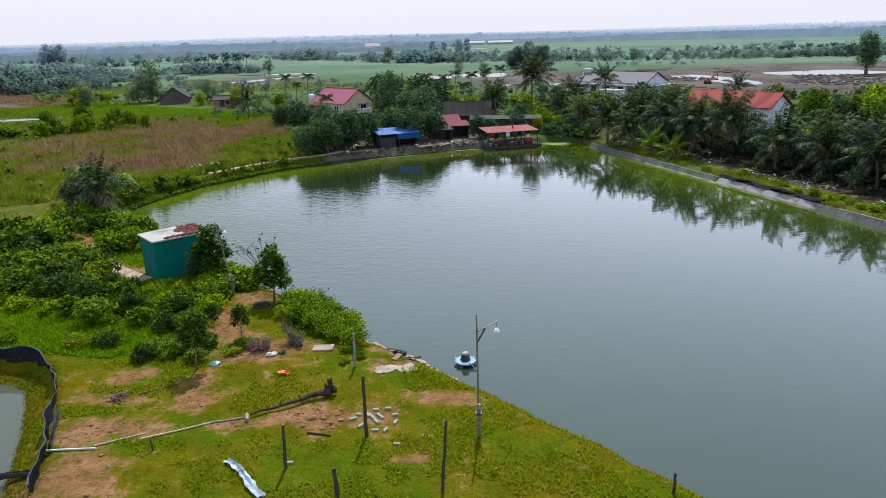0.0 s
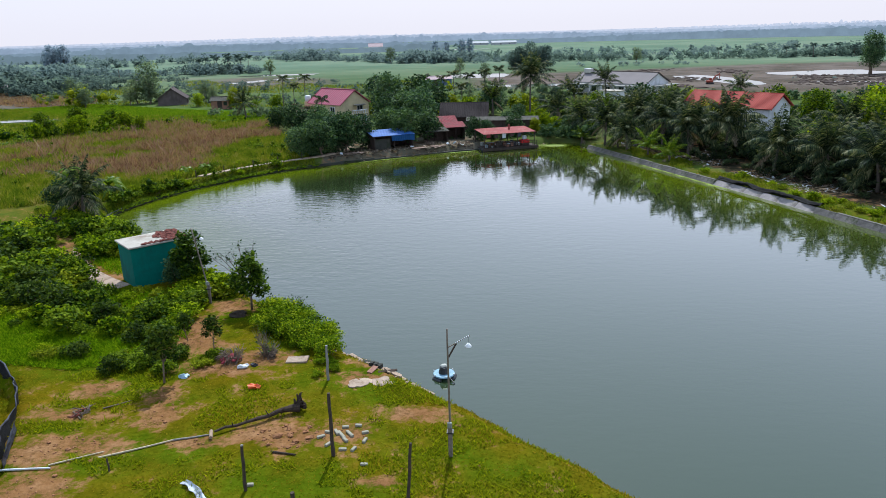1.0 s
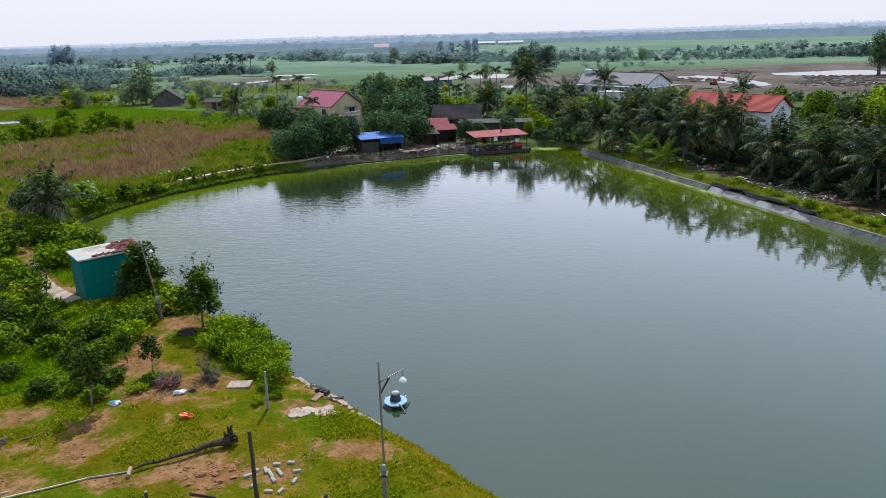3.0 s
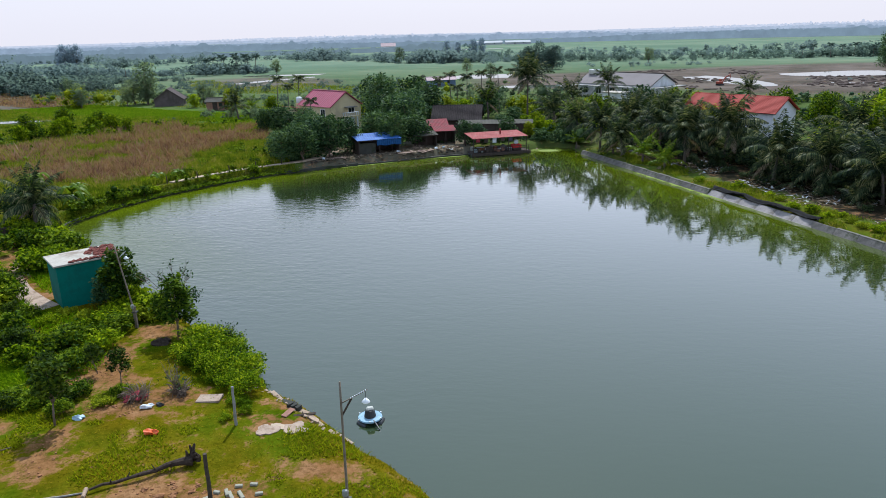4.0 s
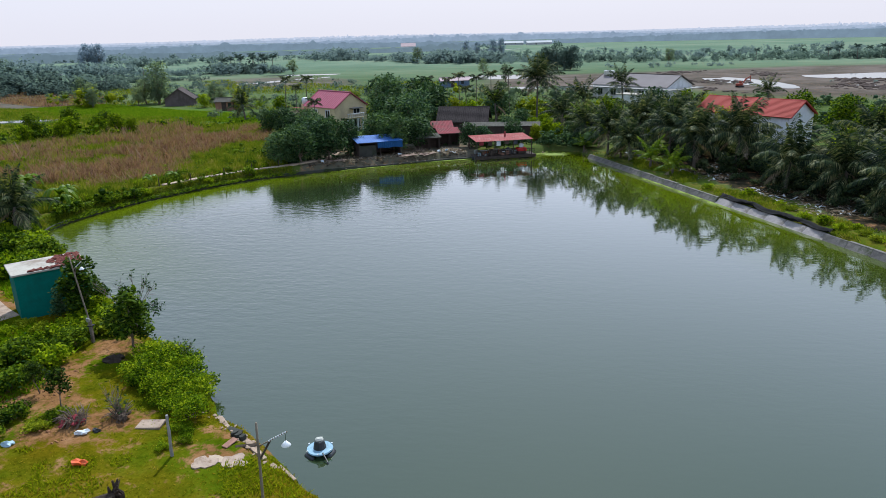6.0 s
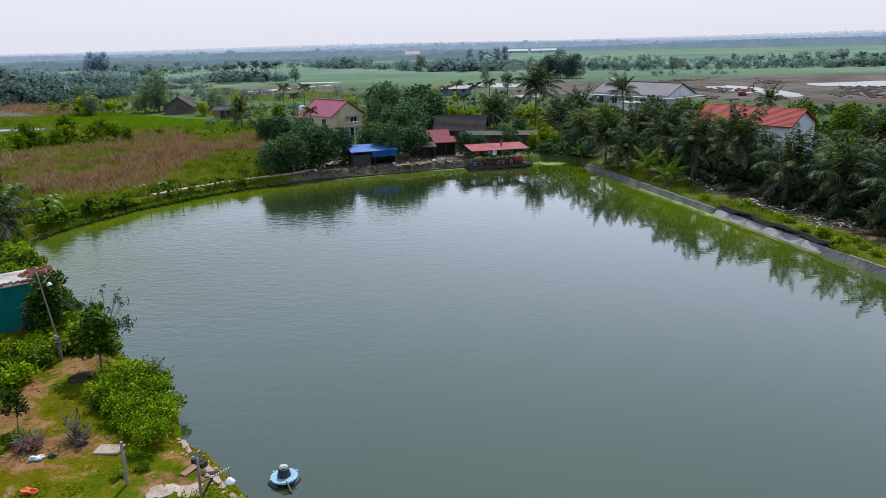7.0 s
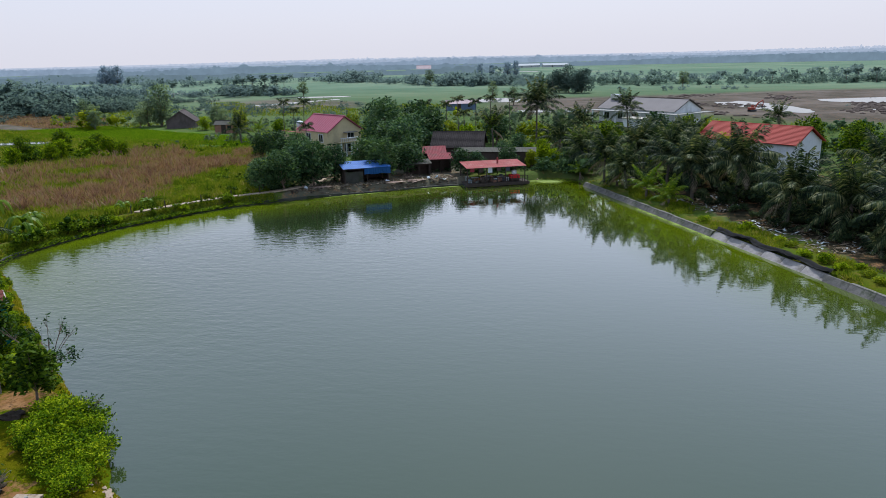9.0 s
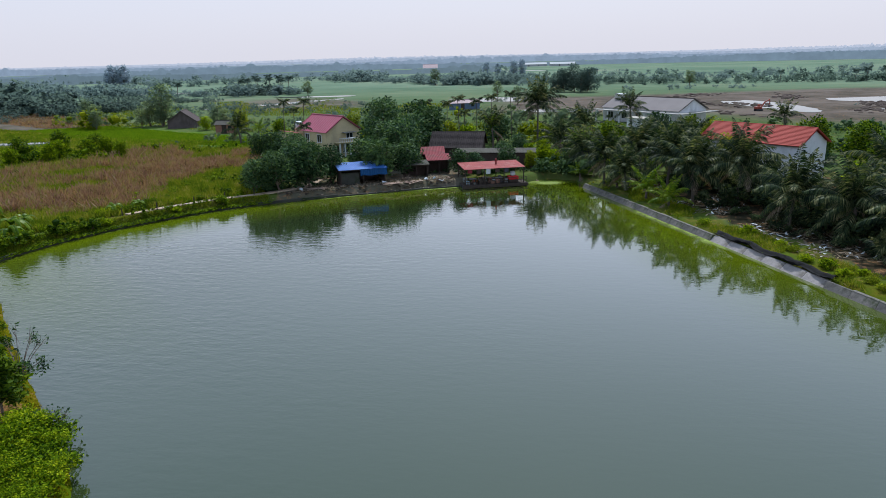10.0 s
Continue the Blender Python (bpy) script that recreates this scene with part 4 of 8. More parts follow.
def cream_house():
    h = thing("house", pose(-24.9, 135.6, 0.9, 0, 0, 141.5), "two-storey cream house with a raspberry-red metal roof", "house")
    L, W, eave, ridge = 9.2, 6.9, 4.35, 6.65
    gable_walls(h, L, W, eave, ridge, CREAM)
    gable_roof(h, L, W, eave, ridge, 0.3, ROOF_PINK)
    window(h, pose(-0.01, 2.9, 2.9) @ GABLE_FACE, 1.3, 0.85)
    window(h, pose(-0.01, 3.6, 0.6) @ GABLE_FACE, 1.9, 1.3, bars=3)
    part("canopy", boxed(-0.9, 1.3, 3.9, 0.0, 3.8, 4.02, 0.02), CONCRETE, h)
    for y in (1.9, 3.0, 4.1, 5.1):
        part("column", boxed(-1.5, y, -0.4, -1.28, y + 0.22, 2.3, 0.02), WHITE_WALL, h)
    part("balcony", boxed(-1.6, 1.7, 2.3, 0.0, 5.4, 2.45, 0.02), CREAM, h)
    for k in range(9):
        part("baluster", boxed(-1.56, 1.78 + k * 0.43, 2.45, -1.48, 1.86 + k * 0.43, 3.05), WHITE_WALL, h)
    part("railing", boxed(-1.6, 1.7, 3.05, -1.44, 5.4, 3.15, 0.01), WHITE_WALL, h)
    for x in (1.6, 5.4):
        window(h, pose(x + 1.2, W + 0.01, 2.5, 0, 0, 180), 1.2, 1.2)
    part("door", boxed(-0.03, 4.5, -0.3, 0.04, 5.4, 1.8), DARK_WOOD, h)
    tank = thing("water_tank", pose(-37.6, 139.8, 0.9), "white steel water tank on a low tower", "water tank")
    part("tower", boxed(-0.6, -0.6, -0.3, 0.6, 0.6, 4.2, 0.03), CREAM, tank)
    bm = bmesh.new()
    tube(bm, [(0, 0, 4.2), (0, 0, 4.3), (0, 0, 5.2), (0, 0, 5.35)], [0.5, 0.6, 0.6, 0.3], 14)
    part("drum", bm, WHITE_PLASTIC, tank, smooth=True)
    annex = thing("annex", pose(-33.6, 136.9, 0.9, 0, 0, 141.5), "low annex with a faded red tin roof behind the cream house", "shed")
    part("wall", boxed(0, 0, -0.3, 4.5, 4.0, 3.2), CREAM, annex)
    part("roof", corrugated(5.0, 4.6, 0.7, ROOF_RED_TIN), ROOF_RED_TIN, annex, m=pose(-0.2, -0.3, 3.25))
    return h


cream_house()


def red_house():
    h = thing("house", pose(42.7, 111.3, 0.9, 0, 0, 135), "single-storey white house with a red clay tile roof", "house")
    L, W, eave, ridge = 13.5, 6.5, 4.75, 6.5
    gable_walls(h, L, W, eave, ridge, WHITE_WALL)
    gable_roof(h, L, W, eave, ridge, 0.35, ROOF_RED_TILE, courses=15)
    for x in (2.0, 6.0, 10.0):
        window(h, pose(x + 1.3, W + 0.01, 1.6, 0, 0, 180), 1.3, 1.5)
    window(h, pose(-0.01, 3.9, 2.1) @ GABLE_FACE, 1.2, 1.3)
    return h


red_house()


def far_house():
    h = thing("house", pose(41.6, 185.0, 0.9, 0, 0, 134), "long white house with a grey sheet roof and white verandas", "house")
    L, W, eave, ridge = 22.0, 9.6, 3.3, 5.6
    gable_walls(h, L, W, eave, ridge, WHITE_WALL)
    gable_roof(h, L, W, eave, ridge, 0.4, ROOF_GREY, cap=DARK_WOOD)
    part("veranda_roof", boxed(-2.6, -1.0, 2.62, -0.45, W + 2.4, 2.76, 0.03), CONCRETE, h)
    part("veranda_roof", boxed(-0.42, W + 0.45, 2.62, L + 1.5, W + 2.4, 2.76, 0.03), CONCRETE, h)
    for k in range(7):
        part("column", boxed(0.5 + k * 3.6, W + 2.0, -0.4, 0.75 + k * 3.6, W + 2.25, 2.62), WHITE_WALL, h)
    for k in range(5):
        window(h, pose(3.5 + k * 4.2, W + 0.01, 0.8, 0, 0, 180), 1.5, 1.4)
    part("rooftop_tank", boxed(19.0, 5.0, 5.0, 21.5, 6.4, 6.2, 0.1), STEEL, h)
    g = thing("garden_shed", pose(29.5, 176.5, 0.9, 0, 0, 134), "low white shed with a flat pale roof beside the long house", "shed")
    part("wall", boxed(0, 0, -0.3, 5.0, 3.2, 1.9), WHITE_WALL, g)
    part("roof", boxed(-0.3, -0.3, 1.9, 5.3, 3.5, 2.05, 0.03), ROOF_SLAB, g)


far_house()


def old_house():
    h = thing("house", pose(-10.4, 125.0, 0.9, 0, 0, -1), "old low house with a dark weathered tile roof", "house")
    L, W, eave, ridge = 7.8, 6.2, 2.4, 4.35
    gable_walls(h, L, W, eave, ridge, MUD_WALL)
    gable_roof(h, L, W, eave, ridge, 0.35, ROOF_OLD_TILE, courses=14)
    part("door", boxed(3.6, -0.03, -0.3, 4.8, 0.03, 1.8), DARK_WOOD, h)
    for x in (1.3, 6.2):
        window(h, pose(x, -0.01, 0.7), 1.1, 1.0, DARK_WOOD)


old_house()


def lean_to(x, y, turn, L, W, z_low, rise, roof_mat, wall_mat, label, open_front=True, category="shed", name="shed", back=True):
    """A shed on posts: sheet roof climbing away from the front, side and back walls."""
    z = gz(x, y)
    s = thing(name, pose(x, y, z, 0, 0, turn), label, category)
    part("roof", corrugated(L + 0.5, W + 0.5, rise, roof_mat), roof_mat, s, m=pose(-0.25, -0.3, z_low + 0.06))
    for px in (0.0, L / 2, L - 0.1):
        part("post", boxed(px, 0, -0.4, px + 0.1, 0.1, z_low), DARK_WOOD, s)
        part("post", boxed(px, W - 0.1, -0.4, px + 0.1, W, z_low + rise * 0.95), DARK_WOOD, s)
    if back:
        part("back_wall", boxed(0.11, W - 0.06, -0.3, L - 0.11, W - 0.01, z_low + rise * 0.85), wall_mat, s)
    part("side_wall", boxed(0.0, 0.12, -0.3, 0.05, W - 0.12, z_low - 0.05), wall_mat, s)
    part("side_wall", boxed(L - 0.05, 0.12, -0.3, L, W - 0.12, z_low - 0.05), wall_mat, s)
    if not open_front:
        part("front_wall", boxed(0.11, 0.02, -0.3, L - 0.11, 0.08, z_low - 0.02), wall_mat, s)
    part("beam", boxed(-0.2, 0.0, z_low - 0.1, L + 0.2, 0.09, z_low), DARK_WOOD, s)
    return s


blue = lean_to(-18.6, 103.9, 27, 6.0, 3.6, 2.0, 0.45, BLUE_TIN, MUD_WALL, "shore shed with a sagging blue sheet roof and hanging tarpaulin")
bm = bmesh.new()
for k in range(24):
    x0, x1 = 2.6 + k * 0.15, 2.6 + (k + 1) * 0.15
    y0, y1 = -0.25 - 0.05 * (k % 2), -0.25 - 0.05 * ((k + 1) % 2)
    zb0, zb1 = 1.2 + 0.05 * math.sin(k * 0.5), 1.2 + 0.05 * math.sin((k + 1) * 0.5)
    vs = [bm.verts.new(p) for p in ((x0, y0, zb0), (x1, y1, zb1), (x1, y1 + 0.04, 2.02), (x0, y0 + 0.04, 2.02))]
    bm.faces.new(vs)
part("tarpaulin", bm, BLUE_TARP, blue, "dark blue hanging tarpaulin")
part("front_screen", boxed(0.1, 0.15, -0.3, 2.5, 0.2, 1.6), CONCRETE_DARK, blue)

lean_to(-8.7, 113.6, 16, 3.0, 2.6, 1.9, 0.5, ROOF_DARK_RED, MUD_WALL, "small shed with a dark red tin roof")
lean_to(-10.6, 118.6, 12, 3.2, 2.8, 2.1, 0.7, ROOF_DARK_RED, MUD_WALL, "small shed with a dark red tin roof beside the old house")
lean_to(-11.4, 110.2, 20, 3.2, 2.2, 1.7, 0.3, ROOF_GREY_TIN, MUD_WALL, "patched grey tin lean-to on the far shore")
lean_to(-5.6, 119.5, 0, 11.5, 2.2, 2.2, 0.35, ROOF_GREY_TIN, MUD_WALL, "long low animal shed with a dull grey tin roof", open_front=False)


def raft_pavilion():
    p = thing("floating_pavilion", pose(-2.8, 106.75, 0.0, 0, 0, 20), "dark timber raft pavilion with a dark red tin roof", "pavilion")
    L, W = 8.8, 5.0
    for k in range(4):
        bm = bmesh.new()
        tube(bm, [(0.0, 0.5 + k * 1.33, 0.12), (L, 0.5 + k * 1.33, 0.12)], 0.27, 10)
        part("float_drum", bm, DARK_FLOAT, p, smooth=True)
    for k in range(17):
        part("deck_plank", boxed(0.0 + k * 0.52, 0, 0.40, 0.5 + k * 0.52, W, 0.46, 0.006), DARK_WOOD, p)
    part("skirt_board", boxed(-0.05, -0.09, 0.05, L + 0.1, -0.02, 0.44, 0.01), DARK_WOOD, p)
    for x in (0.3, 2.9, 5.6, 8.3):
        for y in (0.3, W - 0.4):
            part("post", boxed(x, y, 0.46, x + 0.11, y + 0.11, 2.5 + (0.28 if y > 1 else 0)), DARK_WOOD, p)
    part("roof", corrugated(L - 0.5, W - 0.3, 0.3, ROOF_RED_TIN), ROOF_RED_TIN, p, m=pose(0.2, 0.1, 2.55))
    for z in (0.85, 1.2):
        part("rail", boxed(0.05, 0.03, z, L - 0.05, 0.10, z + 0.06), DARK_WOOD, p)
    for k in range(13):
        part("baluster", boxed(0.2 + k * 0.7, 0.04, 0.46, 0.26 + k * 0.7, 0.09, 1.2), DARK_WOOD, p)
    part("finial", boxed(5.0, 2.6, 2.7, 5.25, 2.7, 3.5, 0.03), ROOF_RED_TIN, p)
    frame_m = p.matrix_basis.copy()

    def table(x, y):
        t = thing("low_table", frame_m @ pose(x, y, 0.46), "low dark table on the floating deck", "table", "tables on the floating deck")
        part("tabletop", boxed(-0.5, -0.35, 0.62, 0.5, 0.35, 0.67, 0.01), CONCRETE, t)
        for a, b in ((-0.45, -0.3), (0.4, -0.3), (-0.45, 0.25), (0.4, 0.25)):
            part("leg", boxed(a, b, 0, a + 0.05, b + 0.05, 0.62), DARK_WOOD, t)

    def stool(x, y, mat, label):
        t = thing("stool", frame_m @ pose(x, y, 0.46), label, "stool", "stools on the floating deck")
        part("seat", boxed(-0.2, -0.2, 0.40, 0.2, 0.2, 0.45, 0.02), mat, t)
        for a, b in ((-0.17, -0.17), (0.13, -0.17), (-0.17, 0.13), (0.13, 0.13)):
            part("leg", boxed(a, b, 0, a + 0.04, b + 0.04, 0.40), mat, t)

    for x, y in ((1.6, 1.4), (3.6, 2.2), (5.2, 1.3)):
        table(x, y)
    for x, y, mt, lb in ((2.6, 1.2, WHITE_PLASTIC, "white plastic stool on the deck"), (4.4, 1.0, WHITE_PLASTIC, "white plastic stool on the deck"), (4.3, 2.6, ORANGE, "orange plastic stool on the deck"), (6.1, 1.1, WHITE_PLASTIC, "white plastic stool on the deck"), (0.8, 0.9, PALE_BLUE, "pale blue plastic stool on the deck"), (3.0, 3.0, WHITE_PLASTIC, "white plastic stool on the deck"), (2.2, 2.2, ORANGE, "orange plastic stool on the deck")):
        stool(x, y, mt, lb)
    r = random.Random(12)
    for k in range(26):
        x, y = r.uniform(0.4, 6.3), r.uniform(0.35, 3.8)
        mt, lb = r.choice([(DARK_FLOAT, "dark plastic crate on the floating deck"), (DARK_WOOD, "small dark wooden box on the floating deck"), (MOTOR_GREY, "grey plastic tub on the floating deck"), (BRICK_WALL, "brown basket on the floating deck"), (GREY_PLASTIC, "grey bundle on the floating deck")])
        s = r.uniform(0.16, 0.34)
        t = new("crate", bm_mesh("crate", boxed(-s, -s * 0.8, 0, s, s * 0.8, s * r.uniform(1.0, 2.4), 0.05), mt))
        t.matrix_basis = frame_m @ pose(x, y, 0.46, 0, 0, r.uniform(0, 90))
        tagged(t, lb, "crate", "clutter on the floating deck")
    for k in range(5):
        s = new("hanging_cloth", bm_mesh("hanging_cloth", boxed(-0.3, -0.015, -0.5 - 0.1 * (k % 3), 0.3, 0.015, 0, 0.01), (RED_CLOTH, DARK_WOOD, WHITE_PLASTIC, MUD_WALL, GREY_PLASTIC)[k]))
        s.matrix_basis = frame_m @ pose(1.0 + 1.25 * k, 0.36, 2.5, 4, 0, 5 * k - 8)
        tagged(s, "cloth hanging under the edge of the pavilion roof", "cloth", "cloths hanging from the pavilion")
    c = thing("covered_crate", frame_m @ pose(7.1, 1.2, 0.46), "large crate under a red cloth with a white sack", "crate")
    part("crate", boxed(-0.6, -0.5, 0, 0.6, 0.5, 0.75, 0.02), DARK_WOOD, c)
    part("cloth", boxed(-0.66, -0.56, 0.35, 0.66, 0.56, 0.82, 0.07), BED_RED, c, "red cloth cover")
    bm = boxed(-0.35, -0.3, 0.82, 0.3, 0.25, 1.45, 0.14)
    part("sack", bm, WHITE_PLASTIC, c, "bulging white sack")


raft_pavilion()


def hut():
    h = thing("hut", pose(-25.75, 45.85, 0.5, 0, 0, 45), "teal painted hut with a flat roof strewn with broken tiles", "hut")
    L, W, H = 4.0, 2.75, 3.12
    t = 0.12
    part("wall", boxed(0, 0, -0.4, L, t, H), TEAL, h)
    part("wall", boxed(0, W - t, -0.4, L, W, H), TEAL, h)
    part("wall", boxed(0, t + 0.002, -0.4, t, W - t - 0.002, H), TEAL, h)
    part("wall", boxed(L - t, t + 0.002, -0.4, L, W - t - 0.002, H), TEAL, h)
    roof = part("roof", boxed(-0.15, -0.15, H, L + 0.15, W + 0.15, H + 0.12, 0.02), ROOF_SLAB, h)
    rng = random.Random(5)
    for k in range(420):
        a, b = rng.uniform(0.9, L + 0.05), rng.uniform(-0.08, W)
        if not (a > 2.4 + 0.3 * math.sin(3 * b) and b > 0.5 or b < 0.3 and rng.random() < 0.7):
            continue
        m = pose(a, b, H + 0.14 + rng.uniform(0, 0.04), rng.uniform(-18, 18), rng.uniform(-18, 18), rng.uniform(0, 180))
        s = rng.uniform(0.07, 0.17)
        part("tile", boxed(-s, -s * 0.7, -0.012, s, s * 0.7, 0.012), TILE_RUBBLE, roof, m=m)
    part("door", boxed(1.2, W, -0.3, 2.0, W + 0.03, 1.7), DARK_WOOD, h)


hut()


def field_shed(x, y, turn, L, W, eave, ridge, wall_mat, roof_mat, label):
    h = thing("shed", pose(x, y, 0.9, 0, 0, turn), label, "shed")
    gable_walls(h, L, W, eave, ridge, wall_mat, 0.15)
    gable_roof(h, L, W, eave, ridge, 0.3, roof_mat)
    part("door", boxed(L * 0.35, -0.03, -0.3, L * 0.35 + 1.1, 0.02, min(2.0, eave - 0.1)), DARK_WOOD, h)
    part("opening", boxed(L * 0.7, -0.03, 0.9, L * 0.7 + 0.9, 0.02, min(1.8, eave - 0.1)), DARK_GLASS, h)


field_shed(-82.0, 184.5, 108, 6.6, 7.0, 1.8, 4.3, HAZY_MUD, HAZY_THATCH, "grey-brown thatched field shed beside a tall bushy tree")
field_shed(-69.5, 170, 8, 4.2, 3.6, 2.1, 2.8, BRICK_WALL, ROOF_GREY_TIN, "small brick field shed with a low tin roof")
field_shed(-153, 246, 8, 9, 4, 1.9, 2.8, HAZY_MUD, HAZY_THATCH, "low field shed with a grey-brown thatched roof")
field_shed(-180, 249, 4, 15, 4, 1.6, 2.3, BRICK_WALL, ROOF_PALE_PINK, "long low brick field shed with a pale tin roof")
field_shed(-24, 232, 18, 9, 3.2, 2.1, 2.9, DULL_BLUE, ROOF_PALE_PINK, "long blue-sided shed with a pale pink roof")

FAR_WHITE = plain("far_white_roof", (0.36, 0.37, 0.38), 0.8, 0.1, 0.1)
field_shed(-46, 905, 6, 34, 14, 2.5, 4.5, FAR_WHITE, FAR_WHITE, "long white greenhouse far across the fields")
field_shed(-8, 898, 6, 30, 14, 2.5, 4.5, FAR_WHITE, FAR_WHITE, "long white greenhouse far across the fields")
field_shed(-128, 722, 10, 14, 9, 4.5, 7.5, WHITE_WALL, ROOF_PALE_PINK, "far farmhouse with a dull pink roof")


def excavator():
    e = thing("excavator", pose(60.5, 216, 0.9, 0, 0, 25) @ Matrix.Scale(0.55, 4), "dull orange-brown excavator with a raised bent arm on muddy ground", "excavator")
    for y in (-1.2, 0.7):
        part("track", boxed(-1.9, y, 0, 1.9, y + 0.55, 0.85, 0.22), DARK_FLOAT, e)
    part("body", boxed(-1.9, -1.15, 0.9, 1.1, 1.15, 2.0, 0.15), EXC_ORANGE, e)
    cab = part("cab", boxed(0.0, 0.1, 2.0, 1.2, 1.1, 3.0, 0.08), EXC_ORANGE, e)
    part("pane", boxed(1.2, 0.2, 2.2, 1.23, 1.0, 2.9), DARK_GLASS, cab)
    bm = bmesh.new()
    tube(bm, [(1.0, -0.3, 1.6), (3.0, -0.3, 4.0), (5.6, -0.3, 5.2)], [0.32, 0.38, 0.24], 6)
    part("boom", bm, EXC_ORANGE, e)
    bm = bmesh.new()
    tube(bm, [(5.4, -0.3, 5.5), (5.8, -0.3, 4.0), (5.5, -0.3, 2.4)], [0.2, 0.26, 0.18], 6)
    part("arm", bm, EXC_ORANGE, e)
    part("bucket", boxed(4.9, -0.8, 1.6, 5.9, 0.2, 2.5, 0.15), DARK_FLOAT, e)


excavator()


# ---------------------------------------------------------------- things on the near bank
def post(x, y, h, r, mat, label, lean=(0, 0), cap=None):
    p = thing("fence_post", pose(x, y, gz(x, y)), label, "post", "posts on the near bank")
    bm = bmesh.new()
    n = 6
    pts = [(lean[0] * k / n + 0.012 * math.sin(k * 2.1), lean[1] * k / n, -0.4 + (h + 0.4) * k / n) for k in range(n + 1)]
    tube(bm, pts, [r * (0.88 - 0.22 * k / n + 0.06 * math.sin(k * 2.7 + x)) for k in range(n + 1)], 7)
    part("shaft", bm, mat, p)
    if cap:
        part("cap", boxed(lean[0] - 0.05, lean[1] - 0.05, h - 0.02, lean[0] + 0.05, lean[1] + 0.05, h + 0.05, 0.02), cap, p)
    return p


post(-10.2, 23.6, 1.95, 0.085, POST_WOOD, "dark weathered wooden post with a pale top", (0.08, 0), POST_CONCRETE)
post(-7.35, 26.1, 2.85, 0.10, POST_WOOD, "tall dark weathered wooden post", (0.0, 0.05))
post(-3.85, 22.5, 3.0, 0.08, POST_WOOD, "tall thin dark wooden post", (0.25, 0.03))
post(-7.7, 21.9, 1.25, 0.11, POST_WOOD, "short dark wooden post", (-0.08, 0))
post(-9.1, 32.7, 1.9, 0.085, POST_CONCRETE, "grey concrete post among weeds", (0.05, 0))
post(4.8, 22.5, 0.9, 0.08, POST_WOOD, "short dark stake at the water's edge", (0, 0))
post(-16.2, 24.7, 0.55, 0.05, POST_WOOD, "thin short stake leaning in the grass", (-0.12, 0.15))


for px, py in ((-37.6, 84.6), (-35.2, 87.6), (-32.6, 91.2), (-30.2, 94.2), (-27.6, 96.8)):
    post(px, py, 1.0, 0.09, POST_WOOD, "short dark wooden post beside the bank path")
STUB_WOOD = plain("grey_brown_stub_wood", (0.19, 0.16, 0.125), 0.9, 5, 0.5, relief=0.6)


def lamp_pole(x, y, h, butt, lean, arm, label):
    """A thin pole tied to a thick concrete stub, with a bracket arm and a small lamp."""
    p = thing("lamp_pole", pose(x, y, gz(x, y)), label, "lamp post", "lamp poles by the pond")
    lx, ly = lean
    part("stub", boxed(-0.085, -0.08, -0.5, 0.085, 0.08, butt, 0.02), STUB_WOOD, p)
    bm = bmesh.new()
    tube(bm, [(0.0 + lx * k / 8, 0.12 + ly * k / 8, 0.5 + (h - 0.5) * k / 8) for k in range(9)], [0.052 - 0.002 * k for k in range(9)], 8)
    part("pole", bm, RUST_PIPE, p, smooth=True)
    bm = bmesh.new()
    z0 = h - 1.25
    tube(bm, [(lx * 0.8, 0.12 + ly * 0.8, z0), (lx + arm[0] * 0.5, 0.12 + ly + arm[1] * 0.5, z0 + 0.62)], 0.036, 6)
    part("strut", bm, POST_WOOD, p)
    a0, a1 = Vector((lx * 0.9, 0.12 + ly * 0.9, z0 + 0.46)), Vector((lx + arm[0] * 1.25, 0.12 + ly + arm[1] * 1.25, z0 + 0.92))
    rod = part("arm", tube(bmesh.new(), [a0, a1], 0.022, 6), RUST_PIPE, p)
    for k in range(8):
        c0, c1 = a0.lerp(a1, 0.36 + 0.08 * k), a0.lerp(a1, 0.40 + 0.08 * k)
        part("stripe", tube(bmesh.new(), [c0, c1], 0.03, 6), WHITE_PLASTIC, rod)
    c = Vector((lx + arm[0] * 1.15, 0.12 + ly + arm[1] * 1.15, z0 + 0.44))
    part("cord", tube(bmesh.new(), [c + Vector((0, 0, 0.14)), a0.lerp(a1, 0.93)], 0.008, 5), DARK_FLOAT, p)
    bm = bmesh.new()
    tube(bm, [c + Vector((0, 0, 0.16)), c + Vector((0, 0, 0.11)), c + Vector((0, 0, 0.02)), c], [0.03, 0.07, 0.15, 0.14], 14)
    part("lamp_shade", bm, LAMP_WHITE, p, "white lamp shade", smooth=True)
    part("meter_box", boxed(-0.09, -0.2, butt - 0.1, 0.09, -0.08, butt + 0.14, 0.02), MOTOR_GREY, p)
    part("band", boxed(-0.14, -0.11, butt - 0.42, 0.14, 0.2, butt - 0.36), DARK_FLOAT, p)
    return p


lamp_pole(-2.5, 26.3, 5.45, 1.5, (-0.06, 0.35), (0.72, 0.1), "thin rusty lamp pole tied to a thick wooden stub")
lamp_pole(-19.4, 43.3, 5.0, 1.4, (-0.85, 0.3), (0.45, 0.15), "leaning thin lamp pole tied to a thick wooden stub")


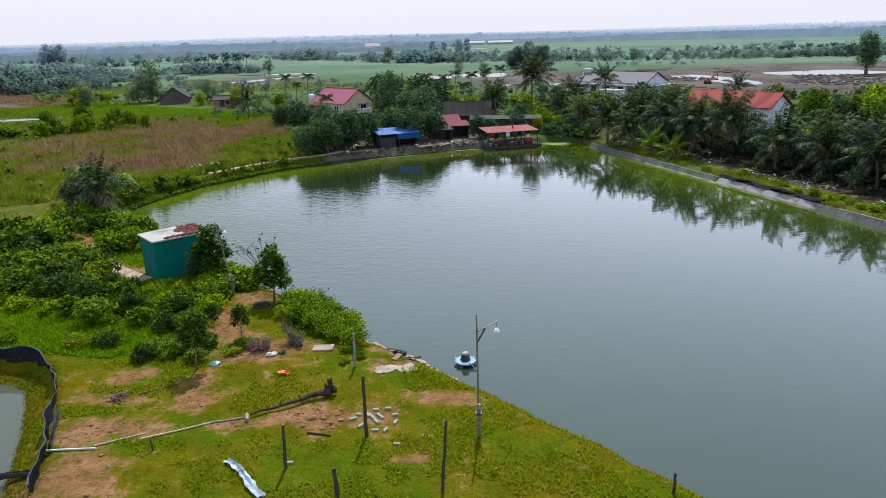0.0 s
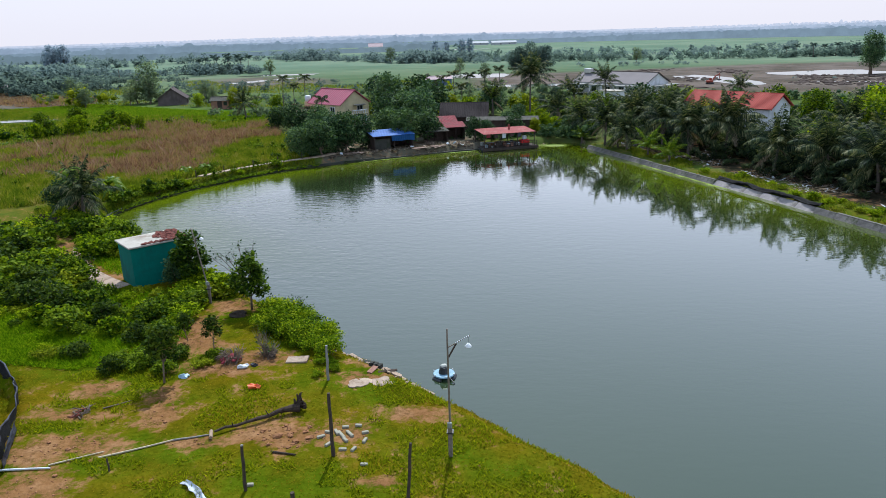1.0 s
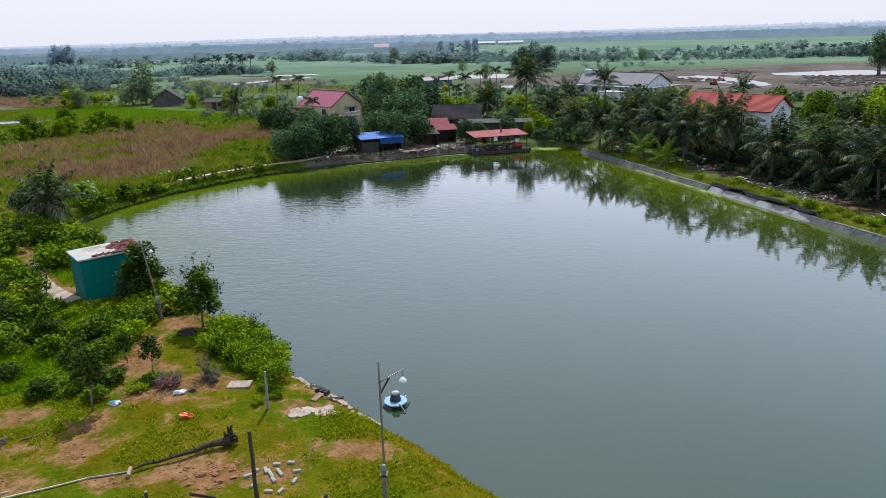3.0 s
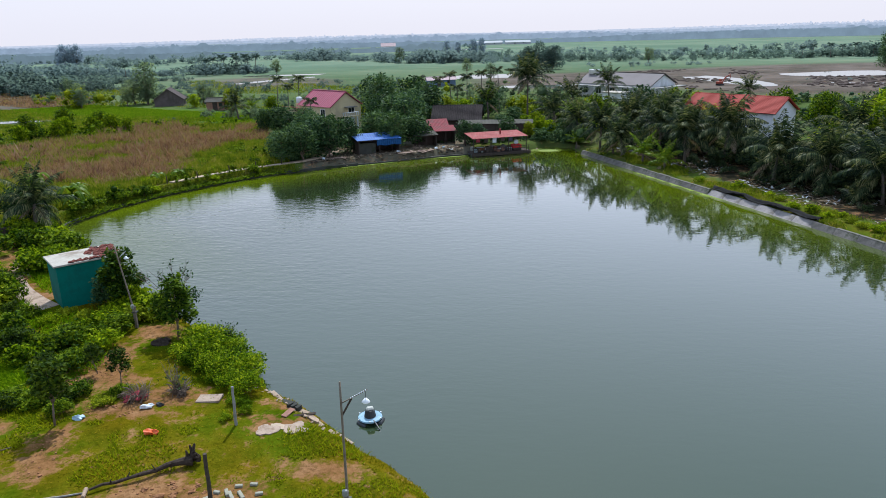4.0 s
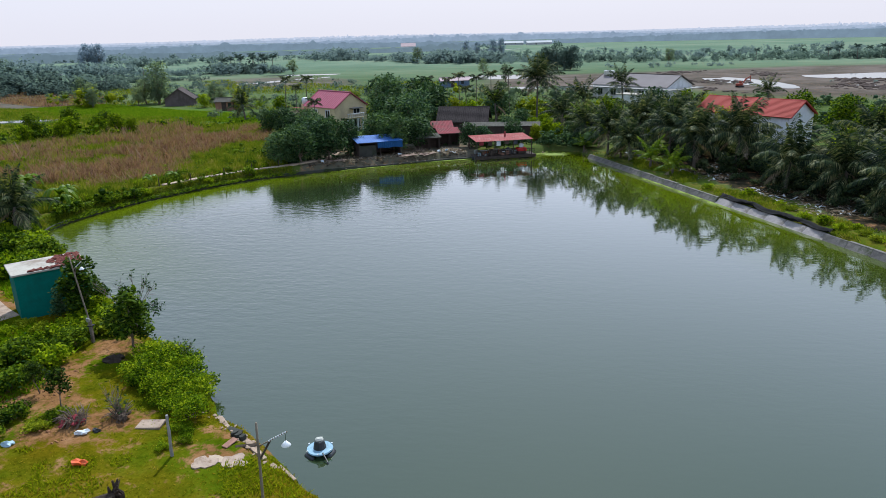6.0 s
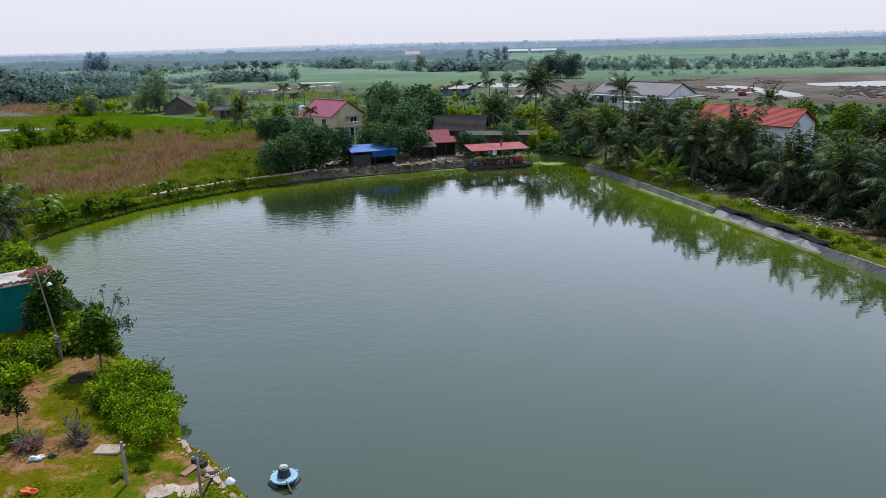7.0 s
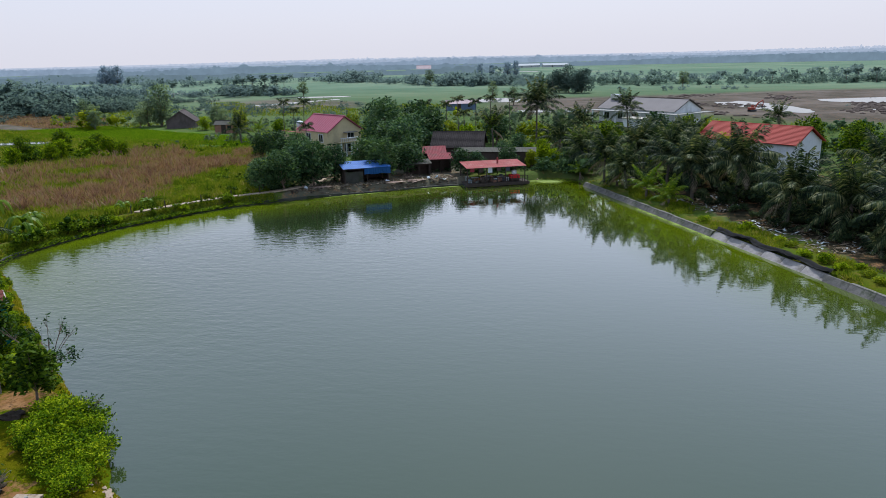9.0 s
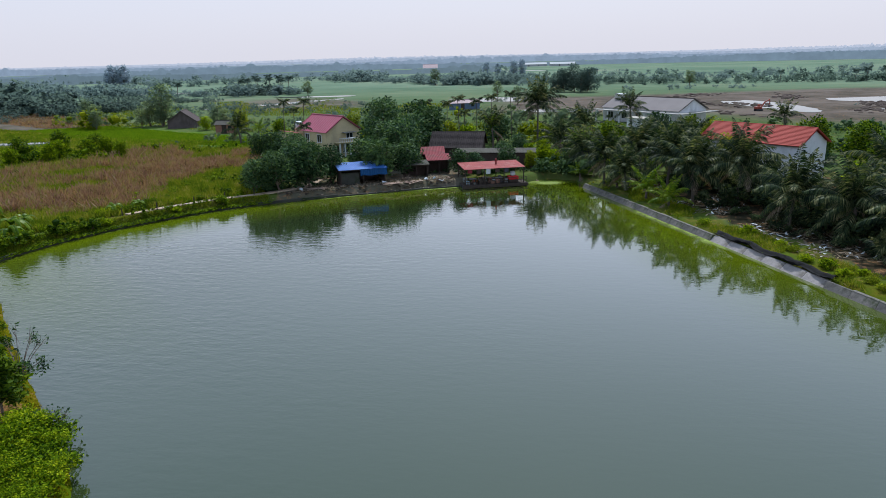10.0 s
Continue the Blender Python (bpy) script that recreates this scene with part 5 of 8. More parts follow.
def aerator():
    a = thing("aerator", pose(-3.4, 34.6, -0.06, 0, 0, 20) @ Matrix.Scale(0.95, 4), "floating pond aerator with a grey-blue disc and dark motor", "aerator")
    bm = bmesh.new()
    tube(bm, [(0, 0, 0.20), (0, 0, 0.25), (0, 0, 0.30), (0, 0, 0.315)], [0.56, 0.60, 0.58, 0.32], 28)
    part("disc", bm, AERATOR_GREY, a, smooth=False)
    for k in range(3):
        t = radians(90 + 120 * k)
        c = Vector((0.56 * math.cos(t), 0.56 * math.sin(t), 0.06))
        s = Vector((-math.sin(t), math.cos(t), 0))
        bm = bmesh.new()
        tube(bm, [c - s * 0.30, c - s * 0.24, c + s * 0.24, c + s * 0.30], [0.06, 0.13, 0.13, 0.06], 10)
        part("float", bm, DARK_FLOAT, a, smooth=True)
    bm = bmesh.new()
    tube(bm, [(0, 0, 0.31), (0, 0, 0.45), (0, 0, 0.66), (0, 0, 0.72)], [0.30, 0.27, 0.22, 0.1], 14)
    part("motor_cover", bm, DARK_FLOAT, a)
    part("cap", boxed(-0.17, -0.14, 0.60, 0.18, 0.15, 0.80, 0.06), BEIGE, a)
    bm = bmesh.new()
    tube(bm, [(0.1, -0.5, 0.32), (0.28, -1.0, 0.12), (0.32, -1.15, -0.05)], 0.035, 6)
    part("mooring_arm", bm, DARK_FLOAT, a)
    for k in range(6):
        t = radians(60 * k + 20)
        part("bolt", boxed(-0.03, -0.03, 0, 0.03, 0.03, 0.04), STEEL, a, m=pose(0.6 * math.cos(t), 0.6 * math.sin(t), 0.31))


aerator()


def burnt_log():
    z = gz(-11.4, 28.6)
    p = thing("fallen_log", pose(-13.0, 27.65, z, 0, 0, 32), "charred fallen tree trunk with upturned roots", "log")
    rng = random.Random(2)
    bm = bmesh.new()
    pts = [(k * 0.48, 0.05 * math.sin(k * 1.3), 0.12 + 0.02 * k + 0.04 * math.sin(k * 2.2)) for k in range(9)]
    tube(bm, pts, [0.05, 0.06, 0.07, 0.065, 0.09, 0.085, 0.11, 0.15, 0.23], 9)
    part("trunk", bm, CHARRED, p)
    for k in range(9):
        a = radians(-70 + k * 40)
        bm = bmesh.new()
        d = Vector((0.10 + 0.10 * rng.random(), 0.26 * math.cos(a), 0.26 * math.sin(a) + 0.20))
        o = Vector((3.8, 0.05, 0.32))
        tube(bm, [o, o + d * 0.6, o + d * (1.0 + 0.5 * rng.random())], [0.12, 0.08, 0.025], 6)
        part("root", bm, CHARRED, p)
    for x, y, tall, r in ((3.66, 0.0, 0.72, 0.09), (3.86, 0.08, 0.88, 0.10), (4.05, -0.08, 0.6, 0.09), (3.95, 0.2, 0.5, 0.08)):
        bm = bmesh.new()
        tube(bm, [(x, y, 0.15), (x + 0.03, y + 0.02, tall * 0.6), (x + 0.1 * rng.uniform(-1, 1), y, tall)], [r * 1.3, r, 0.03], 6)
        part("snag", bm, CHARRED, p)
    for k in range(5):
        bm = bmesh.new()
        x = 0.8 + 0.55 * k
        tube(bm, [(x, 0, 0.16), (x + rng.uniform(-0.2, 0.2), rng.uniform(-0.3, 0.3), 0.16 + rng.uniform(0.15, 0.35))], [0.04, 0.015], 5)
        part("branch_stub", bm, CHARRED, p)
    e = thing("pipe_piece", pose(-13.1, 27.5, gz(-13.1, 27.5) + 0.02, 0, 0, 110), "short pale broken pipe piece in the grass", "pipe")
    bm = bmesh.new()
    tube(bm, [(-0.3, 0, 0.10), (0.3, 0, 0.08)], [0.075, 0.085], 10)
    part("tube", bm, STONE, e)


burnt_log()


def line_pole(name, a, b, r, mat, label, sag=0.0, lift=0.05, category="pole"):
    """A thin pole or hose lying over the ground from a to b."""
    n = 10
    p = thing(name, pose(a[0], a[1], gz(*a)), label, category)
    bm = bmesh.new()
    pts = []
    for k in range(n + 1):
        t = k / n
        x, y = a[0] + (b[0] - a[0]) * t, a[1] + (b[1] - a[1]) * t
        w = sag * math.sin(t * 9)
        pts.append((x - a[0] + w, y - a[1] + w * 0.5, gz(x, y) - gz(*a) + lift))
    tube(bm, pts, [r * (1 - 0.3 * k / n) for k in range(n + 1)], 6)
    part("shaft", bm, mat, p)


BAMBOO = plain("dry_bamboo", (0.48, 0.40, 0.28), 0.7, 3, 0.3)
line_pole("bamboo_pole", (-17.2, 25.6), (-14.6, 27.2), 0.045, BAMBOO, "dry pale bamboo pole lying on the ground")
line_pole("bamboo_pole", (-18.9, 24.9), (-17.2, 26.1), 0.035, BAMBOO, "dry pale bamboo pole lying on the ground")
line_pole("hose", (-14.7, 27.15), (-13.2, 27.6), 0.045, POST_CONCRETE, "pale plastic hose lying in the grass", 0.05, 0.04, "hose")
line_pole("drain_pipe", (-20.7, 24.4), (-18.7, 24.7), 0.05, WHITE_PLASTIC, "white plastic drain pipe on bare earth", 0, 0.06, "pipe")
line_pole("stick", (-10.0, 26.2), (-8.9, 26.0), 0.05, CHARRED, "dark burnt stick on bare earth", 0, 0.05, "stick")
line_pole("stick", (-20.4, 29.2), (-19.7, 28.6), 0.04, BARK, "dry stick on bare earth", 0, 0.05, "stick")
line_pole("stick", (-19.2, 29.6), (-18.2, 30.4), 0.035, BARK, "dry stick on bare earth", 0, 0.05, "stick")


def crumpled(name, m, L, W, h, mat, label, category, seed, nx=14, ny=8, thick=0.02):
    """A crumpled sheet with folds, given thickness by its underside."""
    rng = np.random.default_rng(seed)
    X, Y = np.meshgrid(np.linspace(0, L, nx), np.linspace(0, W, ny))
    Z = h * (0.5 + 0.5 * np.sin(Y / W * 7 + 1.3 * np.sin(X * 1.1) + rng.uniform(0, 6))) + 0.35 * h * rng.uniform(0, 1, X.shape)
    X = X + rng.normal(0, 0.03, X.shape)
    Y = Y + rng.normal(0, 0.03, X.shape) + 0.12 * np.sin(X * 1.7)
    top = np.stack([X, Y, Z + thick], -1).reshape(-1, 3)
    bot = np.stack([X, Y, Z], -1).reshape(-1, 3)
    i = np.arange(nx * ny).reshape(ny, nx)
    f = np.stack([i[:-1, :-1], i[:-1, 1:], i[1:, 1:], i[1:, :-1]], -1).reshape(-1, 4)
    ob = new(name, mesh_of(name, np.concatenate([top, bot]), np.concatenate([f, f[:, ::-1] + nx * ny]), mat, True))
    ob.matrix_basis = m
    return tagged(ob, label, category)


SHEET_STRIPED = plain("striped_plastic_sheet", (0.40, 0.44, 0.50), 0.45, 2.2, 0.75, stain=(0.06, 0.07, 0.09))
crumpled("plastic_sheet", pose(-12.9, 23.9, gz(-12.9, 23.9) + 0.02, 0, 0, -44), 3.2, 0.30, 0.10, SHEET_STRIPED, "crumpled pale grey-blue plastic sheet strip on grass", "sheet", 3)
crumpled("liner_sheet", Matrix.Translation((WALL_A + WALL_DIR * 28.6 + WALL_OUT * 0.55).to_tuple()[:2] + (0.52,)) @ Matrix.Rotation(math.atan2(WALL_DIR.y, WALL_DIR.x), 4, "Z"), 14.6, 0.8, 0.28, BLACK_PLASTIC, "black plastic liner sheet bunched along the revetment top", "sheet", 6, 40, 9)


def lined_pond_fence():
    """The upright black sheet round the small pond, with creases and a folded end."""
    rng = np.random.default_rng(9)
    pts = along(LINED[:9], 0.45)
    n = len(pts)
    rows = 5
    v = []
    for side in (0, 1):
        for k, (p, d) in enumerate(pts):
            nrm = Vector((-d.y, d.x, 0))
            z = gz(p.x + nrm.x * 0.15, p.y + nrm.y * 0.15)
            tall = 0.42 + 0.10 * math.sin(k * 0.7) + (0.25 if k < 24 else 0)
            for j in range(rows):
                t = j / (rows - 1)
                off = 0.06 * math.sin(k * 1.7 + 2 * t) + 0.14 * t * t * math.sin(k * 0.45) + 0.02 * side
                v.append((p.x + nrm.x * off, p.y + nrm.y * off, -0.1 + (z + 0.1 + tall) * t + float(rng.normal(0, 0.015))))
    f = []
    for side in (0, 1):
        o = side * n * rows
        for k in range(n - 1):
            for j in range(rows - 1):
                q = [o + k * rows + j, o + (k + 1) * rows + j, o + (k + 1) * rows + j + 1, o + k * rows + j + 1]
                f.append(q if side else q[::-1])
    ob = new("pond_liner", mesh_of("pond_liner", v, f, LINER, True))
    bm = bmesh.new()
    tube(bm, [Vector(v[k * rows + rows - 1]) + Vector((0, 0, 0.02 * math.sin(k * 1.9))) for k in range(n)], [0.03 + 0.015 * math.sin(k * 0.9) for k in range(n)], 6)
    part("edge_roll", bm, GREY_PLASTIC, ob, "grey rolled upper edge")
    tagged(ob, "black plastic liner fence standing round a small pond", "liner")
    crumpled("liner_fold", pose(-21.95, 27.2, 0.5, 72, 0, -64), 3.0, 0.95, 0.14, GREY_PLASTIC, "grey folded end of the pond liner", "sheet", 12, 18, 7)
    crumpled("liner_flap", pose(-22.6, 22.7, 0.35, 0, 8, 28), 2.4, 0.4, 0.15, BLACK_PLASTIC, "black liner flap lying across the bank", "sheet", 15, 14, 6)


lined_pond_fence()


def stone_mesh(seed, s, flat=0.6):
    rng = np.random.default_rng(seed)
    bm = bmesh.new()
    bmesh.ops.create_icosphere(bm, subdivisions=1, radius=s)
    for v in bm.verts:
        v.co *= 1 + rng.uniform(-0.28, 0.2)
        v.co.z *= flat
    return bm_mesh("stone", bm, STONE)


def shore_rubble():
    rng = random.Random(8)
    kinds = [stone_mesh(k, 0.12 + 0.04 * k, 0.5) for k in range(4)]
    path = along([(-9.3, 37.0), (-7.4, 35.6), (-6.3, 34.6), (-5.2, 33.6), (-4.4, 32.9)], 0.11)
    for p, d in path:
        o = Vector((-d.y, d.x, 0)) * rng.uniform(-0.9, 0.9)
        x, y = p.x + o.x, p.y + o.y
        if gz(x, y) < 0.05:
            continue
        s = new("stone", kinds[rng.randrange(4)])
        s.matrix_basis = pose(x, y, max(gz(x, y), -0.05) + 0.05, rng.uniform(-20, 20), rng.uniform(-20, 20), rng.uniform(0, 360)) @ Matrix.Diagonal((rng.uniform(0.3, 1.1), rng.uniform(0.3, 0.8), rng.uniform(0.2, 0.5), 1))
        tagged(s, "pale rubble stone at the water's edge", "stone", "rubble at the water's edge")


shore_rubble()


def broken_slab(name, x, y, turn, L, W, mat, label, seed, thick=0.08, n=3, ragged=0.35, square=2.6):
    """A cracked cement slab of ragged outline in a few pieces."""
    rng = random.Random(seed)
    s = thing(name, pose(x, y, gz(x, y) + 0.01, 0, 0, turn), label, "slab")
    for k in range(n):
        x0, x1 = L * k / n + 0.02, L * (k + 1) / n - 0.02
        bm = bmesh.new()
        m = 15
        ring = []
        for i in range(m):
            t = 2 * math.pi * i / m
            ca, sa = math.cos(t), math.sin(t)
            r = (abs(ca) ** square + abs(sa) ** square) ** (-1 / square) * rng.uniform(1 - ragged, 1.0)
            ring.append(((x0 + x1) / 2 + ca * r * (x1 - x0) / 2, W / 2 + sa * r * W / 2))
        a = [bm.verts.new((p[0], p[1], -0.1)) for p in ring]
        b = [bm.verts.new((p[0], p[1], thick + rng.uniform(-0.006, 0.006))) for p in ring]
        for i in range(m):
            bm.faces.new((a[i], a[(i + 1) % m], b[(i + 1) % m], b[i]))
        bm.faces.new(b)
        part("piece", bm, mat, s)


slab = thing("cement_slab", pose(-11.85, 34.6, gz(-11.4, 34.9) + 0.02, 1, -2, 3), "flat pale cement slab at the edge of the grass", "slab")
part("slab_top", boxed(0, 0, -0.06, 1.15, 0.7, 0.05, 0.015), PALE_DUST, slab)
broken_slab("cement_patch", -8.0, 31.6, 12, 2.5, 1.1, PALE_DUST, "broken pale cement patch on the bank", 2, 0.06, 2, 0.5)
broken_slab("cement_patch", -7.7, 32.5, -14, 1.1, 0.5, PATH_CEMENT, "broken pale cement patch on the bank", 7, 0.03, 1)
broken_slab("flat_stone", -7.4, 34.5, -30, 0.8, 0.4, CONCRETE_DARK, "dark flat stone at the water's edge", 3, 0.12)
broken_slab("flat_stone", -6.6, 33.9, -42, 1.7, 0.35, STONE, "pale flat stone at the water's edge", 4, 0.05, 1)


def shore_boards():
    """Weathered boards and flat pieces lying at the water's edge."""
    for x, y, turn, L, W, mat, lb in ((-8.3, 35.9, -50, 1.3, 0.24, PALE_DUST, "pale weathered board at the water's edge"), (-7.5, 35.1, -25, 0.9, 0.42, CONCRETE_DARK, "dark flat board at the water's edge"), (-7.1, 34.5, -60, 1.1, 0.2, PALE_DUST, "pale weathered board at the water's edge"),
                                      (-6.5, 34.2, -35, 0.8, 0.34, STONE, "brown flat piece at the water's edge"), (-6.2, 33.6, 10, 1.0, 0.18, CHARRED, "dark stick-like board at the water's edge"), (-5.7, 33.5, -48, 1.5, 0.2, PALE_DUST, "pale weathered board at the water's edge"), (-7.0, 33.7, 70, 0.7, 0.3, BRICK_WALL, "reddish flat piece at the water's edge"), (-4.2, 32.7, -44, 1.4, 0.14, PALE_DUST, "narrow pale board along the shore")):
        b = new("board", bm_mesh("board", boxed(-L / 2, -W / 2, 0, L / 2, W / 2, 0.05, 0.012), mat))
        b.matrix_basis = pose(x, y, gz(x, y) + 0.03, 4, -3, turn)
        tagged(b, lb, "board", "boards at the water's edge")


shore_boards()


def cement_blocks():
    rows = [(-8.2, 27.5, 35, 0.5), (-8.0, 27.9, -10, 0.35), (-7.6, 27.9, 120, 0.6), (-7.35, 27.7, 125, 0.9), (-7.0, 27.8, 128, 0.75), (-7.1, 27.3, 128, 0.5), (-6.75, 28.5, 0, 0.4), (-6.35, 27.95, 20, 0.4), (-6.25, 27.3, 80, 0.5), (-7.05, 26.55, 5, 0.45), (-6.6, 26.6, 70, 0.45), (-7.75, 26.9, 60, 0.45), (-5.95, 25.5, 0, 0.42), (-7.3, 28.35, 10, 0.4), (-10.1, 23.9, 10, 0.35)]
    for x, y, turn, L in rows:
        b = new("cement_block", bm_mesh("cement_block", boxed(-L * 0.37, -0.07, -0.03, L * 0.37, 0.07, 0.10, 0.02), BLOCK))
        b.matrix_basis = pose(x, y, gz(x, y), 0, 2, turn)
        tagged(b, "weathered cement block lying in the grass", "block", "cement blocks in the grass")


cement_blocks()


def heap(name, x, y, mats, n, spread, height, label, category, seed, twigs=True):
    """A loose heap of twigs and rags."""
    rng = random.Random(seed)
    h = thing(name, pose(x, y, gz(x, y)), label, category)
    for k in range(n):
        bm = bmesh.new()
        a = rng.uniform(0, 6.28)
        r0, r1 = spread * rng.uniform(0, 0.7), spread * rng.uniform(0.5, 1.1)
        p0 = Vector((r0 * math.cos(a), r0 * math.sin(a), 0))
        p2 = Vector((r1 * math.cos(a + 0.9), r1 * math.sin(a + 0.9), height * rng.uniform(0.2, 1.0)))
        tube(bm, [p0, p0.lerp(p2, 0.5) + Vector((0, 0, 0.25 * height)), p2], [0.025, 0.02, 0.008], 5)
        part("twig", bm, mats[0], h)
    for k in range(max(3, n // 5)):
        m = pose(rng.uniform(-0.6, 0.6) * spread, rng.uniform(-0.6, 0.6) * spread, height * rng.uniform(0.1, 0.35), rng.uniform(-30, 30), rng.uniform(-30, 30), rng.uniform(0, 180))
        part("rag", boxed(-0.15, -0.10, -0.04, 0.15, 0.10, 0.04, 0.03), mats[1], h, m=m)


heap("brush_heap", -14.8, 34.7, (BARK, RED_CLOTH), 80, 0.8, 0.75, "heap of dry twigs tangled with red netting", "brush heap", 3)
heap("brush_heap", -13.0, 35.3, (BARK, CHARRED), 40, 0.7, 0.8, "heap of dry grey twigs on bare earth", "brush heap", 4)
heap("brush_heap", -20.0, 29.2, (BARK, TILE_RUBBLE), 22, 0.6, 0.3, "small scatter of sticks and reddish scraps", "brush heap", 6)


def bag(name, x, y, turn, L, W, H, mat, label, category="bag"):
    bm = bmesh.new()
    bmesh.ops.create_icosphere(bm, subdivisions=2, radius=1.0)
    rng = np.random.default_rng(int(abs(x * 10)))
    for v in bm.verts:
        v.co *= 1 + rng.uniform(-0.5, 0.25)
        v.co = Vector((v.co.x * L / 2, v.co.y * W / 2, max(v.co.z, -0.55) * H / 1.55 + 0.55 * H / 1.55))
    ob = new(name, bm_mesh(name, bm, mat))
    ob.matrix_basis = pose(x, y, gz(x, y) - 0.02, 0, 0, turn)
    tagged(ob, label, category)


bag("plastic_bag", -12.6, 31.75, 10, 0.6, 0.36, 0.30, ORANGE, "bright orange plastic bag lying on grass")
bag("plastic_bag", -13.9, 33.9, 30, 0.6, 0.35, 0.25, WHITE_PLASTIC, "white plastic bag beside a brush heap")
bag("plastic_bag", -13.4, 34.2, -20, 0.4, 0.3, 0.2, DARK_FLOAT, "small dark plastic bag beside a brush heap")
bag("plastic_bag", -16.6, 32.8, 5, 0.65, 0.35, 0.22, PALE_BLUE, "pale blue plastic bag on bare earth")
bag("ash_mound", -16.6, 40.9, 25, 1.3, 0.75, 0.36, CHARRED, "dark grey ash heap beside the waterside shrubs", "ash heap")
for x, y, s in ((-10.9, 27.9, 0.2), (-9.4, 26.6, 0.16), (-8.9, 28.3, 0.18), (-10.6, 27.2, 0.16), (-9.6, 27.7, 0.2), (-9.0, 26.7, 0.14), (-8.5, 27.9, 0.15), (-10.0, 28.4, 0.16), (-10.1, 27.5, 0.3), (-9.0, 27.9, 0.22), (-9.2, 27.0, 0.25), (-10.3, 26.8, 0.2), (-8.7, 27.4, 0.25), (-9.8, 28.1, 0.2)):
    bag("earth_clod", x, y, 40, s * 1.5, s, s * 0.6, plain("dry_earth_clod", (0.26, 0.125, 0.058), 0.95, 4, 0.4) if "dry_earth_clod" not in bpy.data.materials else bpy.data.materials["dry_earth_clod"], "dry reddish clod of earth", "clod")


def plank_pile(x, y, turn, n, mat, label, seed):
    r = random.Random(seed)
    p = thing("plank_pile", pose(x, y, gz(x, y), 0, 0, turn), label, "plank pile")
    for k in range(n):
        L = r.uniform(1.2, 2.4)
        part("plank", boxed(-L / 2, -0.1, 0, L / 2, 0.1, 0.04), mat, p, m=pose(r.uniform(-0.4, 0.4), r.uniform(-0.6, 0.6), 0.05 * (k // 3), 0, r.uniform(-3, 3), r.uniform(-25, 25)))


PINK_WOOD = plain("weathered_pink_timber", (0.34, 0.24, 0.19), 0.9, 2, 0.4)
plank_pile(-12.2, 105.6, 20, 9, PINK_WOOD, "loose pile of pale weathered planks on the shore", 1)
plank_pile(-9.8, 107.3, 35, 7, PINK_WOOD, "loose pile of pale weathered planks on the shore", 2)
plank_pile(-21.4, 101.6, 30, 8, PINK_WOOD, "loose pile of pale weathered planks on the shore", 3)
heap("brush_heap", -10.9, 108.4, (BARK, STONE), 36, 1.0, 0.8, "heap of twigs and rags on the far shore", "brush heap", 8)
heap("brush_heap", -6.3, 108.6, (BARK, WHITE_PLASTIC), 26, 0.8, 0.6, "heap of twigs and white scraps on the far shore", "brush heap", 9)
for x, y, mt, lb in ((-7.2, 109.6, PALE_BLUE, "pale blue plastic sack by the shore sheds"), (-8.2, 109.0, WHITE_PLASTIC, "white plastic sack by the shore sheds"), (-13.4, 106.2, WHITE_PLASTIC, "white plastic sack on the far shore"), (-22.9, 100.6, WHITE_PLASTIC, "white plastic sack under the shore trees"), (-11.6, 106.6, STONE, "dusty sack on the far shore"), (-5.2, 109.8, STONE, "dusty sack on the far shore"), (6.6, 113.6, STONE, "dusty sack beside the pavilion")):
    bag("sack", x, y, x * 40, 0.6, 0.4, 0.35, mt, lb, "sack")


def board_pen():
    """A low pen of upright dark boards with rails at the end of the garden path."""
    p = thing("pen", pose(-43.6, 61.6, gz(-43.6, 61.6), 0, 0, 33), "low pen of dark weathered boards by the pond corner", "pen")
    for side, (n, m) in enumerate(((17, pose(0, 0, 0)), (11, pose(0, 0, 0, 0, 0, 90)), (17, pose(0, 1.9, 0)), (11, pose(2.9, 0, 0, 0, 0, 90)))):
        for k in range(n):
            part("board", boxed(0.17 * k, -0.015, -0.2, 0.17 * k + 0.155, 0.015, 0.95 + 0.05 * math.sin(3.1 * k + side)), POST_WOOD, p, m=m)
        for z in (0.25, 0.75):
            part("rail", boxed(0, 0.018, z, 0.17 * n, 0.06, z + 0.07), POST_WOOD, p, m=m)


board_pen()


def far_shore_rubble():
    """Loose earth and rubble along the far shore, in one mesh."""
    rng = np.random.default_rng(61)
    bm = bmesh.new()
    bmesh.ops.create_icosphere(bm, subdivisions=1, radius=1.0)
    bv, bf = np.array([v.co[:] for v in bm.verts]), np.array([[v.index for v in f.verts] for f in bm.faces])
    bm.free()
    for name, mat, n, lo, hi, label in (("earth_rubble", DARK_WOOD, 160, 0.06, 0.2, "dark rubble along the far shore"), ("stone_rubble", STONE, 70, 0.06, 0.18, "pale broken stones along the far shore")):
        V, F, o = [], [], 0
        for p, d in [along([(-25, 96.6), (-18.2, 101), (-12.8, 103.8), (-7.5, 107), (-3, 109)], 0.05)[k] for k in rng.integers(0, 480, n)]:
            q = rng.uniform(0.0, 1.5)
            s = rng.uniform(lo, hi)
            c = np.array([p.x - d.y * q, p.y + d.x * q, max(0.1, gz(p.x - d.y * q, p.y + d.x * q)) + 0.05])
            V.append(bv * rng.uniform(0.6, 1.1, (len(bv), 1)) * np.array([s * 1.3, s, s * 0.5]) + c)
            F += [tuple(t) for t in (bf + o).tolist()]
            o += len(bv)
        tagged(new(name, mesh_of(name, np.concatenate(V), F, mat)), label, "rubble", kind="stuff")


far_shore_rubble()


